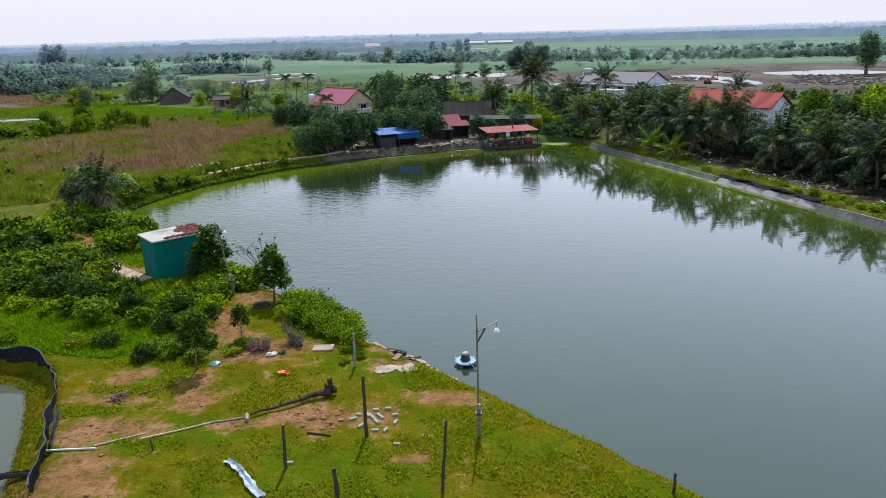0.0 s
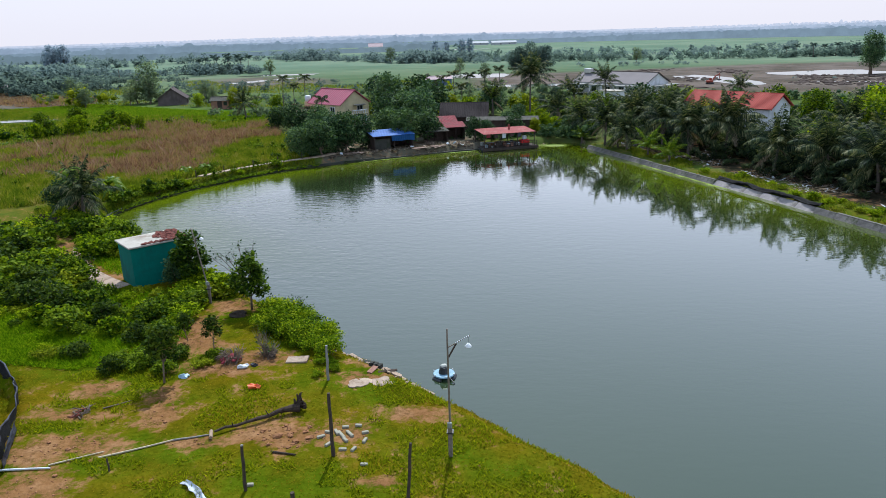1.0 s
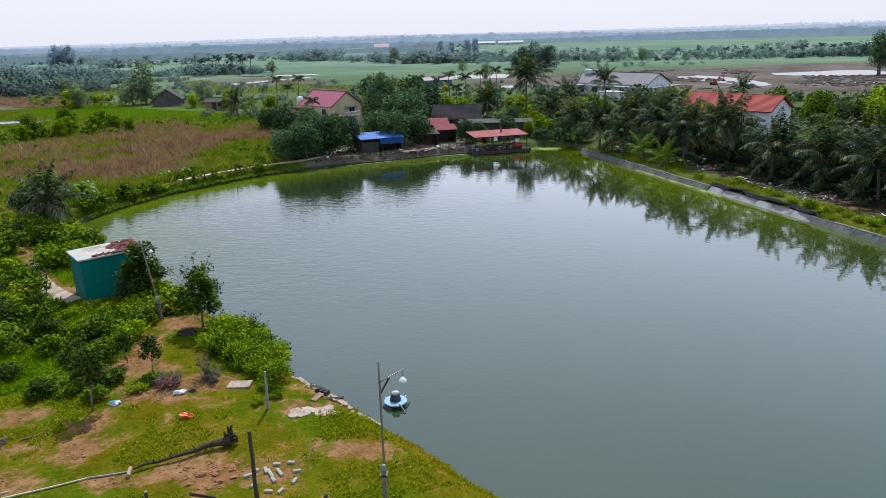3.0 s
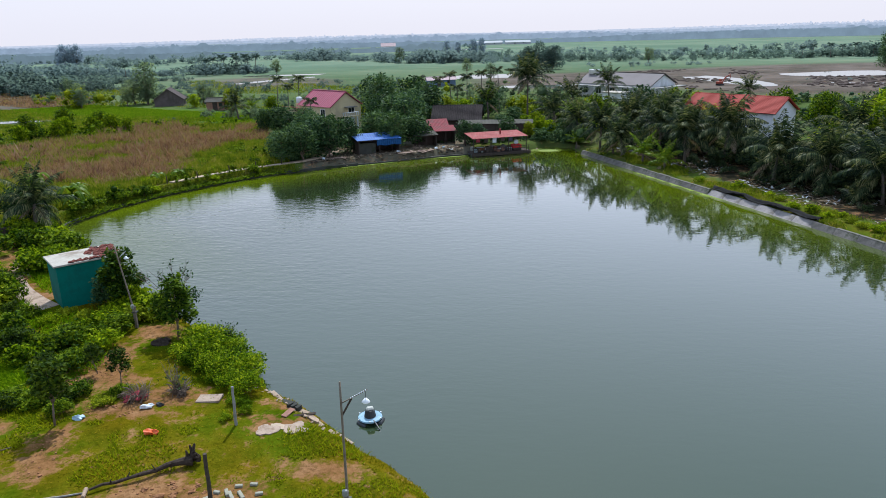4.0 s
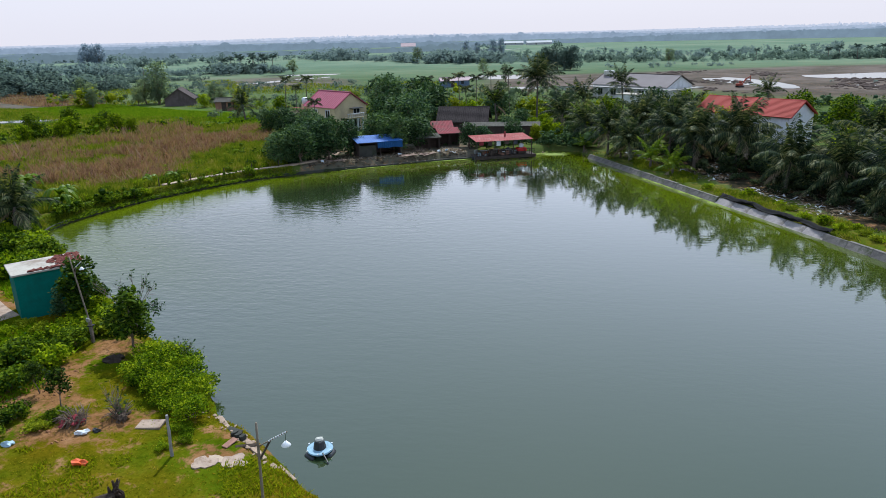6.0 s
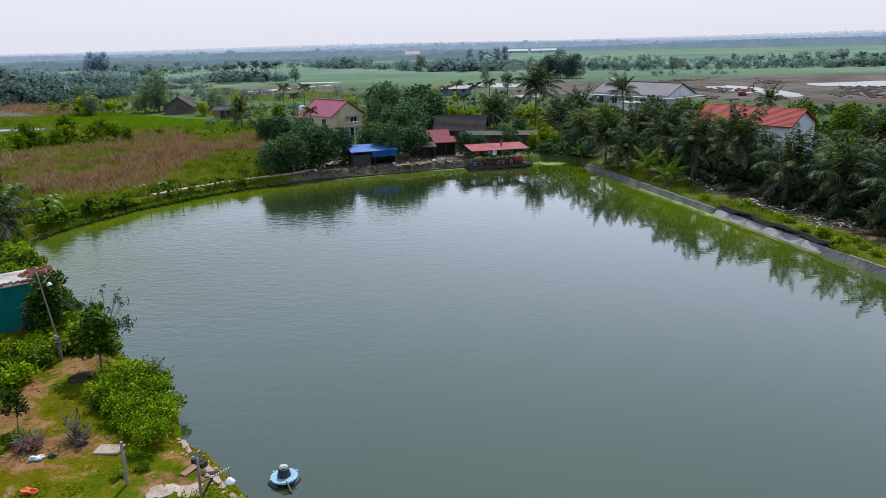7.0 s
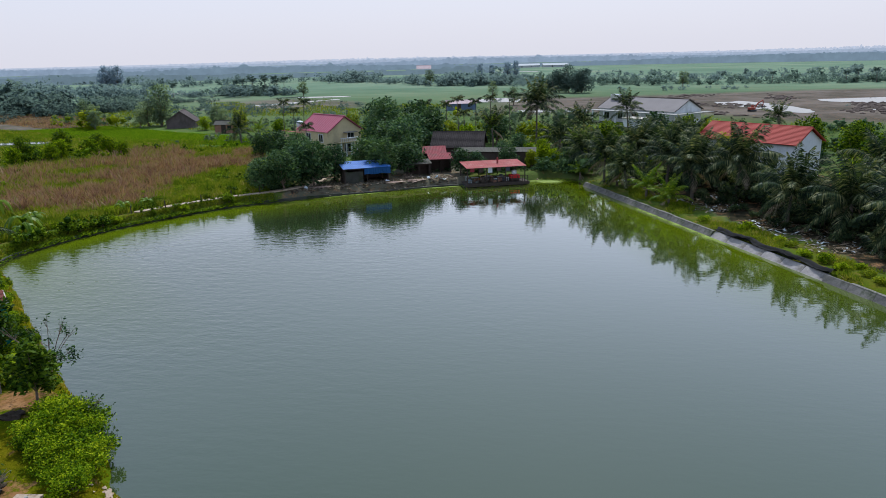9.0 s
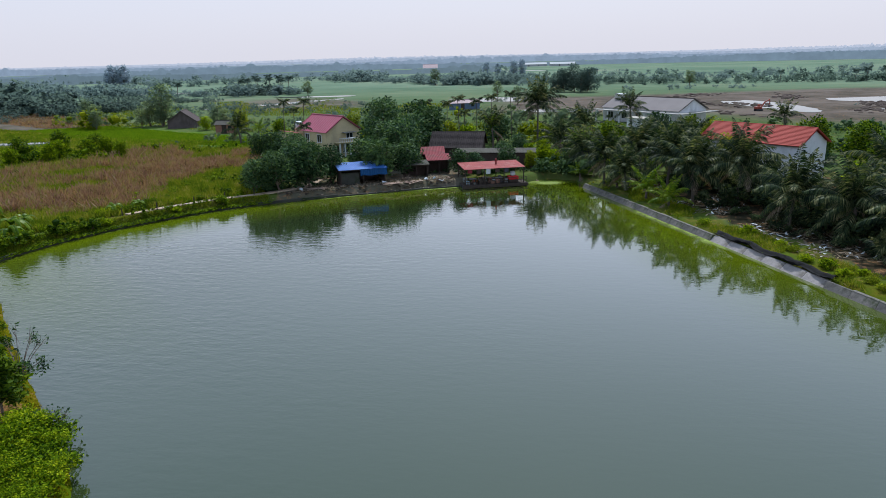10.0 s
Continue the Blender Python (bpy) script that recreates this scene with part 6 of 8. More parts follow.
# ---------------------------------------------------------------- plants
def plant(pieces, name, x, y, scale, turn, label, category, group="", z=None, tall=1.0):
    """A tree or shrub: an empty at the root with its meshes under it."""
    t = thing(name, pose(x, y, gz(x, y) if z is None else z, 0, 0, turn) @ Matrix.Diagonal((scale, scale, scale * tall, 1)), label, category, group)
    for me in pieces:
        part(me.name.split(".")[0], me, None, t)
    return t


rnd = random.Random(17)
MANGO = [tree_meshes(k, 6.0, 3.1, 2500, 0.45, LEAF_DARK, 0.15, 16, 0.16, 0.2) for k in range(3)]
GREEN_TREE = [tree_meshes(10 + k, 6.0, 2.8, 2900, 0.40, LEAF_MID, 0.15, 15, 0.15, 0.2) for k in range(3)]
BRIGHT_TREE = [tree_meshes(20 + k, 5.0, 2.5, 2500, 0.36, LEAF_BRIGHT, 0.15, 14, 0.12, 0.18, 0.7) for k in range(2)]
SHADE_TREE = [tree_meshes(12 + k, 6.0, 2.8, 2600, 0.42, LEAF_SHADE, 0.15, 15, 0.15, 0.2) for k in range(3)]
# the next three far trees wear leaf colours with haze painted in
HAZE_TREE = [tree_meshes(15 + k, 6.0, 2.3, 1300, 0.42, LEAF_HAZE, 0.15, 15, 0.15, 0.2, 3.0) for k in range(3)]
HORIZON_TREE = [tree_meshes(37 + k, 6.0, 2.3, 1500, 0.50, LEAF_HORIZON_HAZED, 0.1, 20, 0.14, 0.03, 2.5) for k in range(2)]
FAR_TREE = [tree_meshes(33 + k, 6.0, 2.6, 1700, 0.48, LEAF_FIELD_HAZED, 0.1, 18, 0.14, 0.10, 2.0) for k in range(2)]
TALL_TREE = [tree_meshes(35, 6.0, 2.3, 3000, 0.28, LEAF_SHADE, 0.25, 18, 0.14, 0.35)]
YELLOW_TREE = [tree_meshes(30, 5.0, 2.5, 3200, 0.33, LEAF_YELLOW, 0.15, 14, 0.12, 0.18, 0.7)]
SMALL_TREE = [tree_meshes(40 + k, 3.5, 1.1, 950, 0.25, LEAF_BUSH, 0.34, 11, 0.05, 0.46) for k in range(2)]
ROUND_TREE = [tree_meshes(45, 3.3, 1.2, 1900, 0.24, LEAF_ROUND, 0.25, 12, 0.06, 0.32)]
SHRUB_BRIGHT = [shrub_meshes(50 + k, 1.35, 1.4, 1020, 0.245, LEAF_BRIGHT) for k in range(3)]
SHRUB_WATER = [shrub_meshes(90 + k, 1.35, 1.4, 2400, 0.145, LEAF_WATERSIDE) for k in range(3)]
SHRUB_MID = [shrub_meshes(60 + k, 1.7, 1.5, 1020, 0.28, LEAF_MID) for k in range(3)]
SHRUB_DARK = [shrub_meshes(70 + k, 1.9, 1.5, 1300, 0.235, LEAF_BUSH) for k in range(2)]
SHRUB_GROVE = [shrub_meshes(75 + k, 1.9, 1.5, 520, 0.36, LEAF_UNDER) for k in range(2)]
SHRUB_YELLOW = [shrub_meshes(80 + k, 1.2, 1.4, 1000, 0.23, LEAF_YELLOW) for k in range(2)]

# trees of the garden on the near bank
plant(SMALL_TREE[0], "small_tree", -17.4, 32.2, 0.94, 20, "small dark-leaved fruit tree on rough grass", "tree")
plant(SMALL_TREE[1], "small_tree", -16.2, 35.8, 0.60, 70, "very small dark-leaved fruit tree on bare earth", "tree")
plant(ROUND_TREE[0], "small_tree", -16.2, 42.1, 1.14, 0, "round dense green tree at the water's edge", "tree")
plant(ROUND_TREE[0], "small_tree", -21.9, 46.5, 1.22, 130, "leafy dark tree against the teal hut", "tree")
plant(MANGO[1], "small_tree", -22.9, 46.3, 0.36, 60, "leafy dark tree against the teal hut wall", "tree")
plant(SMALL_TREE[1], "small_tree", -18.3, 37.2, 0.5, 200, "very small fruit tree among weeds", "tree")


def bare_sapling(x, y, h, seed, label, leafy=7):
    """A nearly leafless sapling of thin forking branches."""
    rng = np.random.default_rng(seed)
    t = thing("sapling", pose(x, y, gz(x, y)), label, "tree")
    bm, tips = bmesh.new(), []
    tube(bm, [(0, 0, -0.1), (0.1, 0, h * 0.3)], [0.05, 0.04], 6)
    for k in range(15):
        a, b = rng.uniform(0, 6.28), rng.uniform(0.35, 1.15)
        low = k > 10
        if low:
            a, b = rng.uniform(-0.7, 0.5), rng.uniform(0.7, 1.25)
        e = Vector((math.cos(a) * b * h * 0.5, math.sin(a) * b * h * 0.5, h * (rng.uniform(0.36, 0.56) if low else rng.uniform(0.62, 1.0))))
        m = Vector((0.1, 0, h * 0.28)).lerp(e, 0.5) + Vector((0, 0, 0.05 if low else 0.12))
        tube(bm, [(0.1, 0, h * 0.28), m, e], [0.028, 0.018, 0.008], 5, False)
        tips += [e, m.lerp(e, 0.7)] * (3 if low else 1)
        for q in range(4):
            e2 = m.lerp(e, rng.uniform(0.2, 0.9)) + Vector(rng.normal(0, 0.25, 3)) + Vector((0, 0, 0.08 if low else 0.28))
            tube(bm, [m.lerp(e, 0.4), e2], [0.012, 0.005], 4, False)
            if low or q == 0:
                tips.append(e2)
    part("branching_stem", bm, BARK, t)
    c = np.array([p for p in tips for _ in range(leafy)]) + rng.normal(0, 0.11, (len(tips) * leafy, 3))
    v, f = leaf_quads(rng, c, 0.18)
    part("foliage", mesh_of("foliage", v, f, LEAF_DARK), None, t)


bare_sapling(-17.9, 45.3, 3.9, 3, "thin sapling with bare forked branches over the water", 5)
bare_sapling(-13.4, 35.6, 1.0, 5, "thin dry sapling by a brush heap", 1)
bare_sapling(-13.3, 42.0, 1.5, 6, "small leafy sapling leaning over the water", 3)


def scatter(poly, n, seed, gap=0.0):
    """Random places in an outline, optionally no closer than gap."""
    rng = np.random.default_rng(seed)
    p = np.array(poly)
    out = np.zeros((0, 2))
    while len(out) < n:
        q = rng.uniform(p.min(0), p.max(0), (n * 2, 2))
        q = q[signed_distance(poly, q[:, 0], q[:, 1]) < 0]
        if gap:
            kept = list(map(tuple, out))
            for a in map(tuple, q):
                if all((a[0] - b[0]) ** 2 + (a[1] - b[1]) ** 2 > gap * gap for b in kept):
                    kept.append(a)
            fresh = len(kept) - len(out)
            out = np.array(kept).reshape(-1, 2)
            if fresh < 2:
                break
        else:
            out = np.concatenate([out, q])
    return out[:n]


GARDEN_PATHS = [[(-56, 54.5), (-49.5, 59.6), (-46.3, 62.4), (-43.9, 63.6)], [(-27.8, 47.0), (-30, 48.8), (-33.8, 52.2), (-36.5, 55.0), (-39, 59), (-43.9, 63.6)]]


def near_path(x, y):
    """Metres to the nearest garden path."""
    best = 99.0
    for line in GARDEN_PATHS:
        for (ax, ay), (bx, by) in zip(line, line[1:]):
            t = max(0, min(1, ((x - ax) * (bx - ax) + (y - ay) * (by - ay)) / ((bx - ax) ** 2 + (by - ay) ** 2)))
            best = min(best, math.hypot(x - ax - t * (bx - ax), y - ay - t * (by - ay)))
    return best


def shrubbery(poly, n, seed, kinds, lo, hi, label, group, gap=1.2):
    r = random.Random(seed)
    for x, y in scatter(poly, n, seed, gap):
        if signed_distance(POND, np.array([x]), np.array([y]))[0] < 0.5 or signed_distance(LINED, np.array([x]), np.array([y]))[0] < 0.8:
            continue
        if (x + 25.4) ** 2 + (y - 48.4) ** 2 < 6.5:
            continue
        size = r.uniform(lo, hi)
        if -30 < x < -21.5 and 41.5 < y < 46.6:
            size = min(size, 0.5)
        if near_path(x, y) < 0.2 + 0.85 * size:
            continue
        plant(kinds[r.randrange(len(kinds))], "shrub", x, y, size, r.uniform(0, 360), label, "shrub", group)


shrubbery([(-15.4, 42.6), (-12.6, 40.9), (-9.6, 37.6), (-8.6, 36.2), (-9.9, 35.4), (-12.2, 37.3), (-14.6, 39.5)], 26, 1, SHRUB_WATER, 0.75, 1.1, "dense bright green waterside shrub", "waterside shrubs", 0.75)
shrubbery([(-22.5, 47.2), (-19.5, 46.2), (-18.7, 44.6), (-21.5, 44.6)], 7, 2, SHRUB_YELLOW + SHRUB_BRIGHT, 0.9, 1.2, "yellow-green shrub beside the hut", "garden shrubs", 0.9)
shrubbery([(-31, 34.6), (-24, 34.4), (-21, 35.5), (-22.5, 38.5), (-31, 40.5), (-38, 40.5)], 9, 3, SHRUB_BRIGHT + SHRUB_MID + SHRUB_YELLOW, 0.3, 0.6, "low bright green weedy shrub", "garden shrubs", 1.1)
shrubbery([(-23, 36.8), (-19.8, 36.8), (-19.6, 43.5), (-24, 45.3), (-31, 45.6), (-38, 45), (-38, 40.5), (-30, 40)], 46, 4, SHRUB_MID + SHRUB_BRIGHT + SHRUB_YELLOW + SHRUB_DARK[:1], 0.5, 0.95, "leafy green garden shrub", "garden shrubs", 1.25)
shrubbery([(-31, 46), (-32, 51), (-38, 57), (-46, 58), (-52, 52), (-46, 44), (-38, 44)], 44, 5, SHRUB_MID + SHRUB_BRIGHT + SHRUB_YELLOW + SHRUB_DARK[:1], 0.8, 1.7, "leafy green garden shrub", "garden shrubs", 1.5)
shrubbery([(-31.0, 53), (-33, 58.5), (-39, 63.5), (-43, 64.5), (-44.5, 60), (-37, 55)], 24, 6, SHRUB_BRIGHT + SHRUB_MID, 0.8, 1.3, "leafy green shrub along the water", "garden shrubs", 1.3)
shrubbery([(-28.5, 51.5), (-27.8, 53.6), (-31.5, 57.5), (-33, 55)], 6, 7, SHRUB_YELLOW, 0.8, 1.0, "yellow-green shrub beside the hut", "garden shrubs", 1.2)
for x, y, s, kind in ((-30.4, 47.3, 0.75, SHRUB_MID), (-31.9, 48.7, 0.85, SHRUB_BRIGHT), (-33.0, 50.0, 0.9, SHRUB_DARK), (-32.8, 45.2, 1.2, SHRUB_DARK), (-28.3, 41.2, 1.15, SHRUB_DARK), (-26.4, 41.2, 1.0, SHRUB_MID), (-31.0, 42.8, 1.25, SHRUB_DARK), (-24.6, 39.8, 0.85, SHRUB_DARK), (-22.0, 40.4, 0.75, SHRUB_DARK), (-23.9, 35.4, 0.6, SHRUB_DARK), (-21.4, 37.6, 0.65, SHRUB_DARK), (-36.4, 48.0, 1.5, SHRUB_DARK), (-34.5, 43.5, 1.2, SHRUB_MID), (-38.0, 51.2, 1.4, SHRUB_DARK), (-16.2, 34.1, 0.42, SHRUB_YELLOW), (-15.8, 35.0, 0.36, SHRUB_MID)):
    plant(kind[int(-x) % len(kind)], "shrub", x, y, s, x * 50, "dark large-leaved garden bush" if kind is SHRUB_DARK else "leafy green garden shrub", "shrub", "garden shrubs")
shrubbery([(-21, 33.0), (-17.8, 33.3), (-18.0, 35.6), (-21, 35.5)], 8, 8, SHRUB_DARK + SHRUB_MID, 0.35, 0.6, "small weedy shrub on rough ground", "garden shrubs", 0.8)
shrubbery([(-10.6, 33.0), (-9.0, 33.2), (-8.8, 35.0), (-10.2, 35.6)], 5, 9, SHRUB_WATER, 0.2, 0.36, "small weedy shrub round a concrete post", "garden shrubs", 0.6)


for k, (p, d) in enumerate(along([(-18.6, 46.0), (-23, 50.2), (-29, 56.2), (-35, 62.2), (-39.4, 66.4)], 1.25)):
    plant((SHRUB_MID + SHRUB_BRIGHT + SHRUB_YELLOW)[k * 5 % 8], "shrub", p.x - 0.45 - 0.3 * math.sin(k * 2.3), p.y - 0.45, 0.45 + 0.16 * math.sin(k * 1.7), k * 63, "leafy green shrub hanging over the water", "shrub", "shore shrubs")


# ---------------------------------------------------------------- palms
FRONDS = [frond_mesh(1, 4.2, 85, 42, LEAF_PALM, 34, 0.85, 0.048), frond_mesh(2, 4.5, 72, 70, LEAF_PALM, 34, 0.85, 0.048), frond_mesh(3, 4.5, 52, 88, LEAF_PALM, 34, 0.85, 0.048), frond_mesh(4, 4.2, 24, 85, LEAF_PALM, 34, 0.85, 0.048), frond_mesh(11, 3.9, -8, 62, LEAF_PALM, 30, 0.9, 0.05)]
FROND_OLD = frond_mesh(5, 3.4, -22, 55, LEAF_DRY, 20)
FRONDS_YOUNG = [frond_mesh(6, 3.2, 80, 50, LEAF_YOUNG), frond_mesh(7, 3.2, 58, 85, LEAF_YOUNG), frond_mesh(8, 3.0, 35, 90, LEAF_YOUNG)]
FRONDS_ARECA = [frond_mesh(9, 1.7, 60, 90, LEAF_PALM, 16, 1.3, 0.12), frond_mesh(10, 1.7, 20, 95, LEAF_PALM, 16, 1.3, 0.12)]

FRONDS_FAR = [frond_mesh(12, 1.7, 60, 90, LEAF_BELT_HAZED, 12, 1.5, 0.2), frond_mesh(13, 1.7, 20, 95, LEAF_BELT_HAZED, 12, 1.5, 0.2)]


def palm(x, y, trunk_h, size, seed, label, fronds=FRONDS, count=19, radius=0.16, lean=0.4, dry=2, z=None, group="", name="coconut_palm"):
    r = random.Random(seed)
    p = thing(name, pose(x, y, gz(x, y) if z is None else z), label, "palm tree", group)
    a = r.uniform(0, 6.28)
    dx, dy = lean * math.cos(a), lean * math.sin(a)
    bm = bmesh.new()
    n = 7
    tube(bm, [(dx * (k / n) ** 2, dy * (k / n) ** 2, -0.2 + (trunk_h + 0.2) * k / n) for k in range(n + 1)], [radius * (1.25 - 0.5 * k / n + (0.25 if k == 0 else 0)) for k in range(n + 1)], 8)
    part("trunk", bm, PALM_TRUNK, p, smooth=True)
    for k in range(count):
        t = k / count
        me = fronds[min(len(fronds) - 1, int(t * len(fronds)))]
        turn = k * 137.5 + r.uniform(-15, 15)
        s = size * r.uniform(0.85, 1.12)
        part("frond", me, None, p, m=pose(dx, dy, trunk_h - 0.1, r.uniform(-8, 8), r.uniform(-10, 8), turn) @ Matrix.Scale(s, 4))
    for k in range(dry):
        part("dry_frond", FROND_OLD, None, p, "dry hanging frond", m=pose(dx, dy, trunk_h - 0.25, 0, 0, r.uniform(0, 360)) @ Matrix.Scale(size * 0.9, 4))
    return p


def grove():
    """The coconut grove behind the revetment."""
    r = random.Random(21)
    dark, pale = "dark green coconut palm with long arching fronds in a dense grove", "young bright green coconut palm near the pond"
    for x, y, h, size, count in ((15.4, 108.6, 3.4, 1.0, 18), (17.8, 103.6, 2.4, 0.95, 17), (24.4, 96.2, 3.8, 1.1, 20), (28.9, 95.6, 4.4, 1.15, 23), (31.2, 84.6, 3.0, 1.12, 21), (35.6, 80.8, 2.8, 1.15, 20), (37.6, 74.2, 3.0, 1.15, 18),
                                 (13.0, 116.5, 3.2, 0.95, 16), (20.2, 111.0, 3.9, 1.05, 18), (22.6, 103.4, 4.1, 1.1, 19), (40.4, 70.0, 2.6, 1.1, 18)):
        palm(x, y, h, size, r.randrange(999), dark, count=count + 9, dry=r.randrange(2, 5), group="coconut grove")
    for x, y, h, size in ((19.6, 98.2, 1.2, 0.98), (21.6, 94.3, 0.8, 0.92), (12.4, 112.6, 1.0, 0.7), (16.9, 106.2, 0.7, 0.6)):
        palm(x, y, h, size, int(x * 7), pale, fronds=FRONDS_YOUNG, count=16, radius=0.14, lean=0.1, dry=1, group="young palms")
    for row, (off, h0, h1, step) in enumerate(((13.0, 1.9, 3.2, 4.6), (17.0, 3.2, 4.7, 4.8), (22.0, 3.4, 4.9, 5.5))):
        s = -6.0 + 1.9 * row
        while s < 62:
            q = WALL_A + WALL_DIR * (s + r.uniform(-0.9, 0.9)) + WALL_OUT * (off + r.uniform(-1.0, 1.0))
            # palms left out or shortened to fit the camera's view of the houses
            open_view = 0.262 < (q.x - 10) / (q.y - 15) < 0.37
            if off < 18 and 0.33 < (q.x - 4) / (q.y - 8) < 0.405:
                s += step
                continue
            if not (off > 14 and (27 < q.x < 46 and 96 < q.y < 124 or open_view)):
                h = r.uniform(h0, h1) * (0.36 if open_view else 1.0)
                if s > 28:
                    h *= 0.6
                # trunk capped below the camera's sightline to the red roof
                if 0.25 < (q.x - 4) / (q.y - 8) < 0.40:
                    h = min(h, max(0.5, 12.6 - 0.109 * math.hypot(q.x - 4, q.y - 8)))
                palm(q.x, q.y, h, r.uniform(0.95, 1.2) * (0.88 if open_view else 1.0), r.randrange(999), dark, count=r.randrange(20, 25), dry=r.randrange(1, 4), group="coconut grove")
            s += step
    for k in range(30):
        q = WALL_A + WALL_DIR * r.uniform(4, 60) + WALL_OUT * r.uniform(7.5, 20)
        palm(q.x, q.y, r.uniform(0.3, 0.9), r.uniform(0.5, 0.75), r.randrange(999), "low young coconut palm under the grove", count=11, radius=0.13, lean=0.1, dry=1, group="coconut grove")
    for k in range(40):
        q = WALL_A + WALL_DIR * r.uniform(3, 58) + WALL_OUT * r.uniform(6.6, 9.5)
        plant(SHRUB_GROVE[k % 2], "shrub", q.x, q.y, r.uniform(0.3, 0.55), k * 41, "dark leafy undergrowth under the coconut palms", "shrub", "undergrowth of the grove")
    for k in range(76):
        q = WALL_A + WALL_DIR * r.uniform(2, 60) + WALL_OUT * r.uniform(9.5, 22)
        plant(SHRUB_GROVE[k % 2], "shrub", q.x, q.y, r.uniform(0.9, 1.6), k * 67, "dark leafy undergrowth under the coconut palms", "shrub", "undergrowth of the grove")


grove()
palm(5.6, 140.6, 7.7, 1.2, 3, "tall coconut palm above the other trees", count=29, lean=0.5, z=0.9)
palm(-1.4, 133.5, 4.4, 0.95, 5, "coconut palm with upright fronds behind the old house", fronds=FRONDS[:2] + FRONDS_YOUNG[:1], count=14, lean=0.3, z=0.9)
palm(9.6, 126, 3.4, 1.0, 6, "coconut palm at the end of the grove", count=18, z=0.9)
palm(12.5, 122, 3.2, 0.95, 7, "pale coconut palm at the end of the grove", fronds=FRONDS_YOUNG, count=15, z=0.9)
palm(23.6, 165, 5.0, 1.05, 9, "coconut palm before the long house", count=18, z=0.9)
palm(14, 138, 4.5, 1.0, 10, "coconut palm before the long house", count=18, z=0.9)
palm(53, 165, 3.0, 0.9, 11, "coconut palm before the muddy field", count=18, z=0.9)
palm(-54, 150, 3.0, 1.0, 12, "coconut palm at the edge of the reed field", count=16, z=0.9)
palm(-57.0, 165.5, 1.2, 0.95, 21, "young coconut palm beside the brick field shed", fronds=FRONDS_YOUNG, count=13, radius=0.12, lean=0.1, dry=0, z=0.9)
palm(-40.4, 64.6, 2.6, 0.9, 14, "dark drooping palm at the corner of the pond", count=22, lean=0.2, dry=4)
for x, y, h, sd in ((-48.7, 160.2, 7.4, 1), (-42.3, 155, 7.9, 2), (-45.6, 158, 5.9, 3), (-31.6, 126.0, 5.6, 4), (-9.5, 150, 8.2, 5), (-6.4, 152, 7.6, 6), (-3.2, 149, 8.4, 7), (-12.5, 154, 7.0, 8), (0.0, 156, 8.6, 9), (-15.5, 149, 7.6, 10), (-7.6, 145, 6.0, 11)):
    palm(x, y, h, 1.0, sd, "slender areca palm with a small crown", fronds=FRONDS_ARECA, count=11, radius=0.085, lean=0.3, dry=0, z=0.9, group="areca palms", name="areca_palm")


def banana(x, y, s, seed):
    """A clump of broad arching banana leaves."""
    r = random.Random(seed)
    p = thing("banana_plant", pose(x, y, gz(x, y)), "banana plant with broad arching green leaves", "banana plant", "banana plants")
    bm = bmesh.new()
    tube(bm, [(0, 0, -0.1), (0, 0, 1.2 * s)], [0.13 * s, 0.09 * s], 8)
    part("stem", bm, LEAF_YOUNG, p)
    for k in range(8):
        bm = bmesh.new()
        lift, L = radians(r.uniform(35, 80)), 1.9 * s * r.uniform(0.8, 1.1)
        rows = []
        for j in range(7):
            t = j / 6
            an = lift - 1.5 * t * t
            x0 = L * t * math.cos(lift - 0.6 * t)
            z0 = 1.1 * s + L * t * math.sin(an) * 0.9
            w = 0.27 * s * math.sin(math.pi * min(0.97, 0.12 + 0.86 * t)) ** 0.6
            rows.append([bm.verts.new((x0, -w, z0 - 0.1 * s)), bm.verts.new((x0, 0, z0)), bm.verts.new((x0, w, z0 - 0.1 * s))])
        for u, v in zip(rows, rows[1:]):
            bm.faces.new((u[0], u[1], v[1], v[0]))
            bm.faces.new((u[1], u[2], v[2], v[1]))
        part("leaf", bm, LEAF_YOUNG, p, m=pose(0, 0, 0, 0, 0, k * 137.5 + r.uniform(-20, 20)))


for x, y, s, sd in ((-44, 76, 1.1, 1), (-42.0, 73.5, 0.9, 2), (-45.5, 79.5, 0.8, 3), (-46, 71.5, 1.2, 4), (-39.5, 86, 0.7, 5), (-52, 82, 1.2, 6), (-38, 88.5, 0.7, 7), (-49, 77, 1.0, 8), (-42.5, 68.2, 0.8, 9)):
    banana(x, y, s, sd)

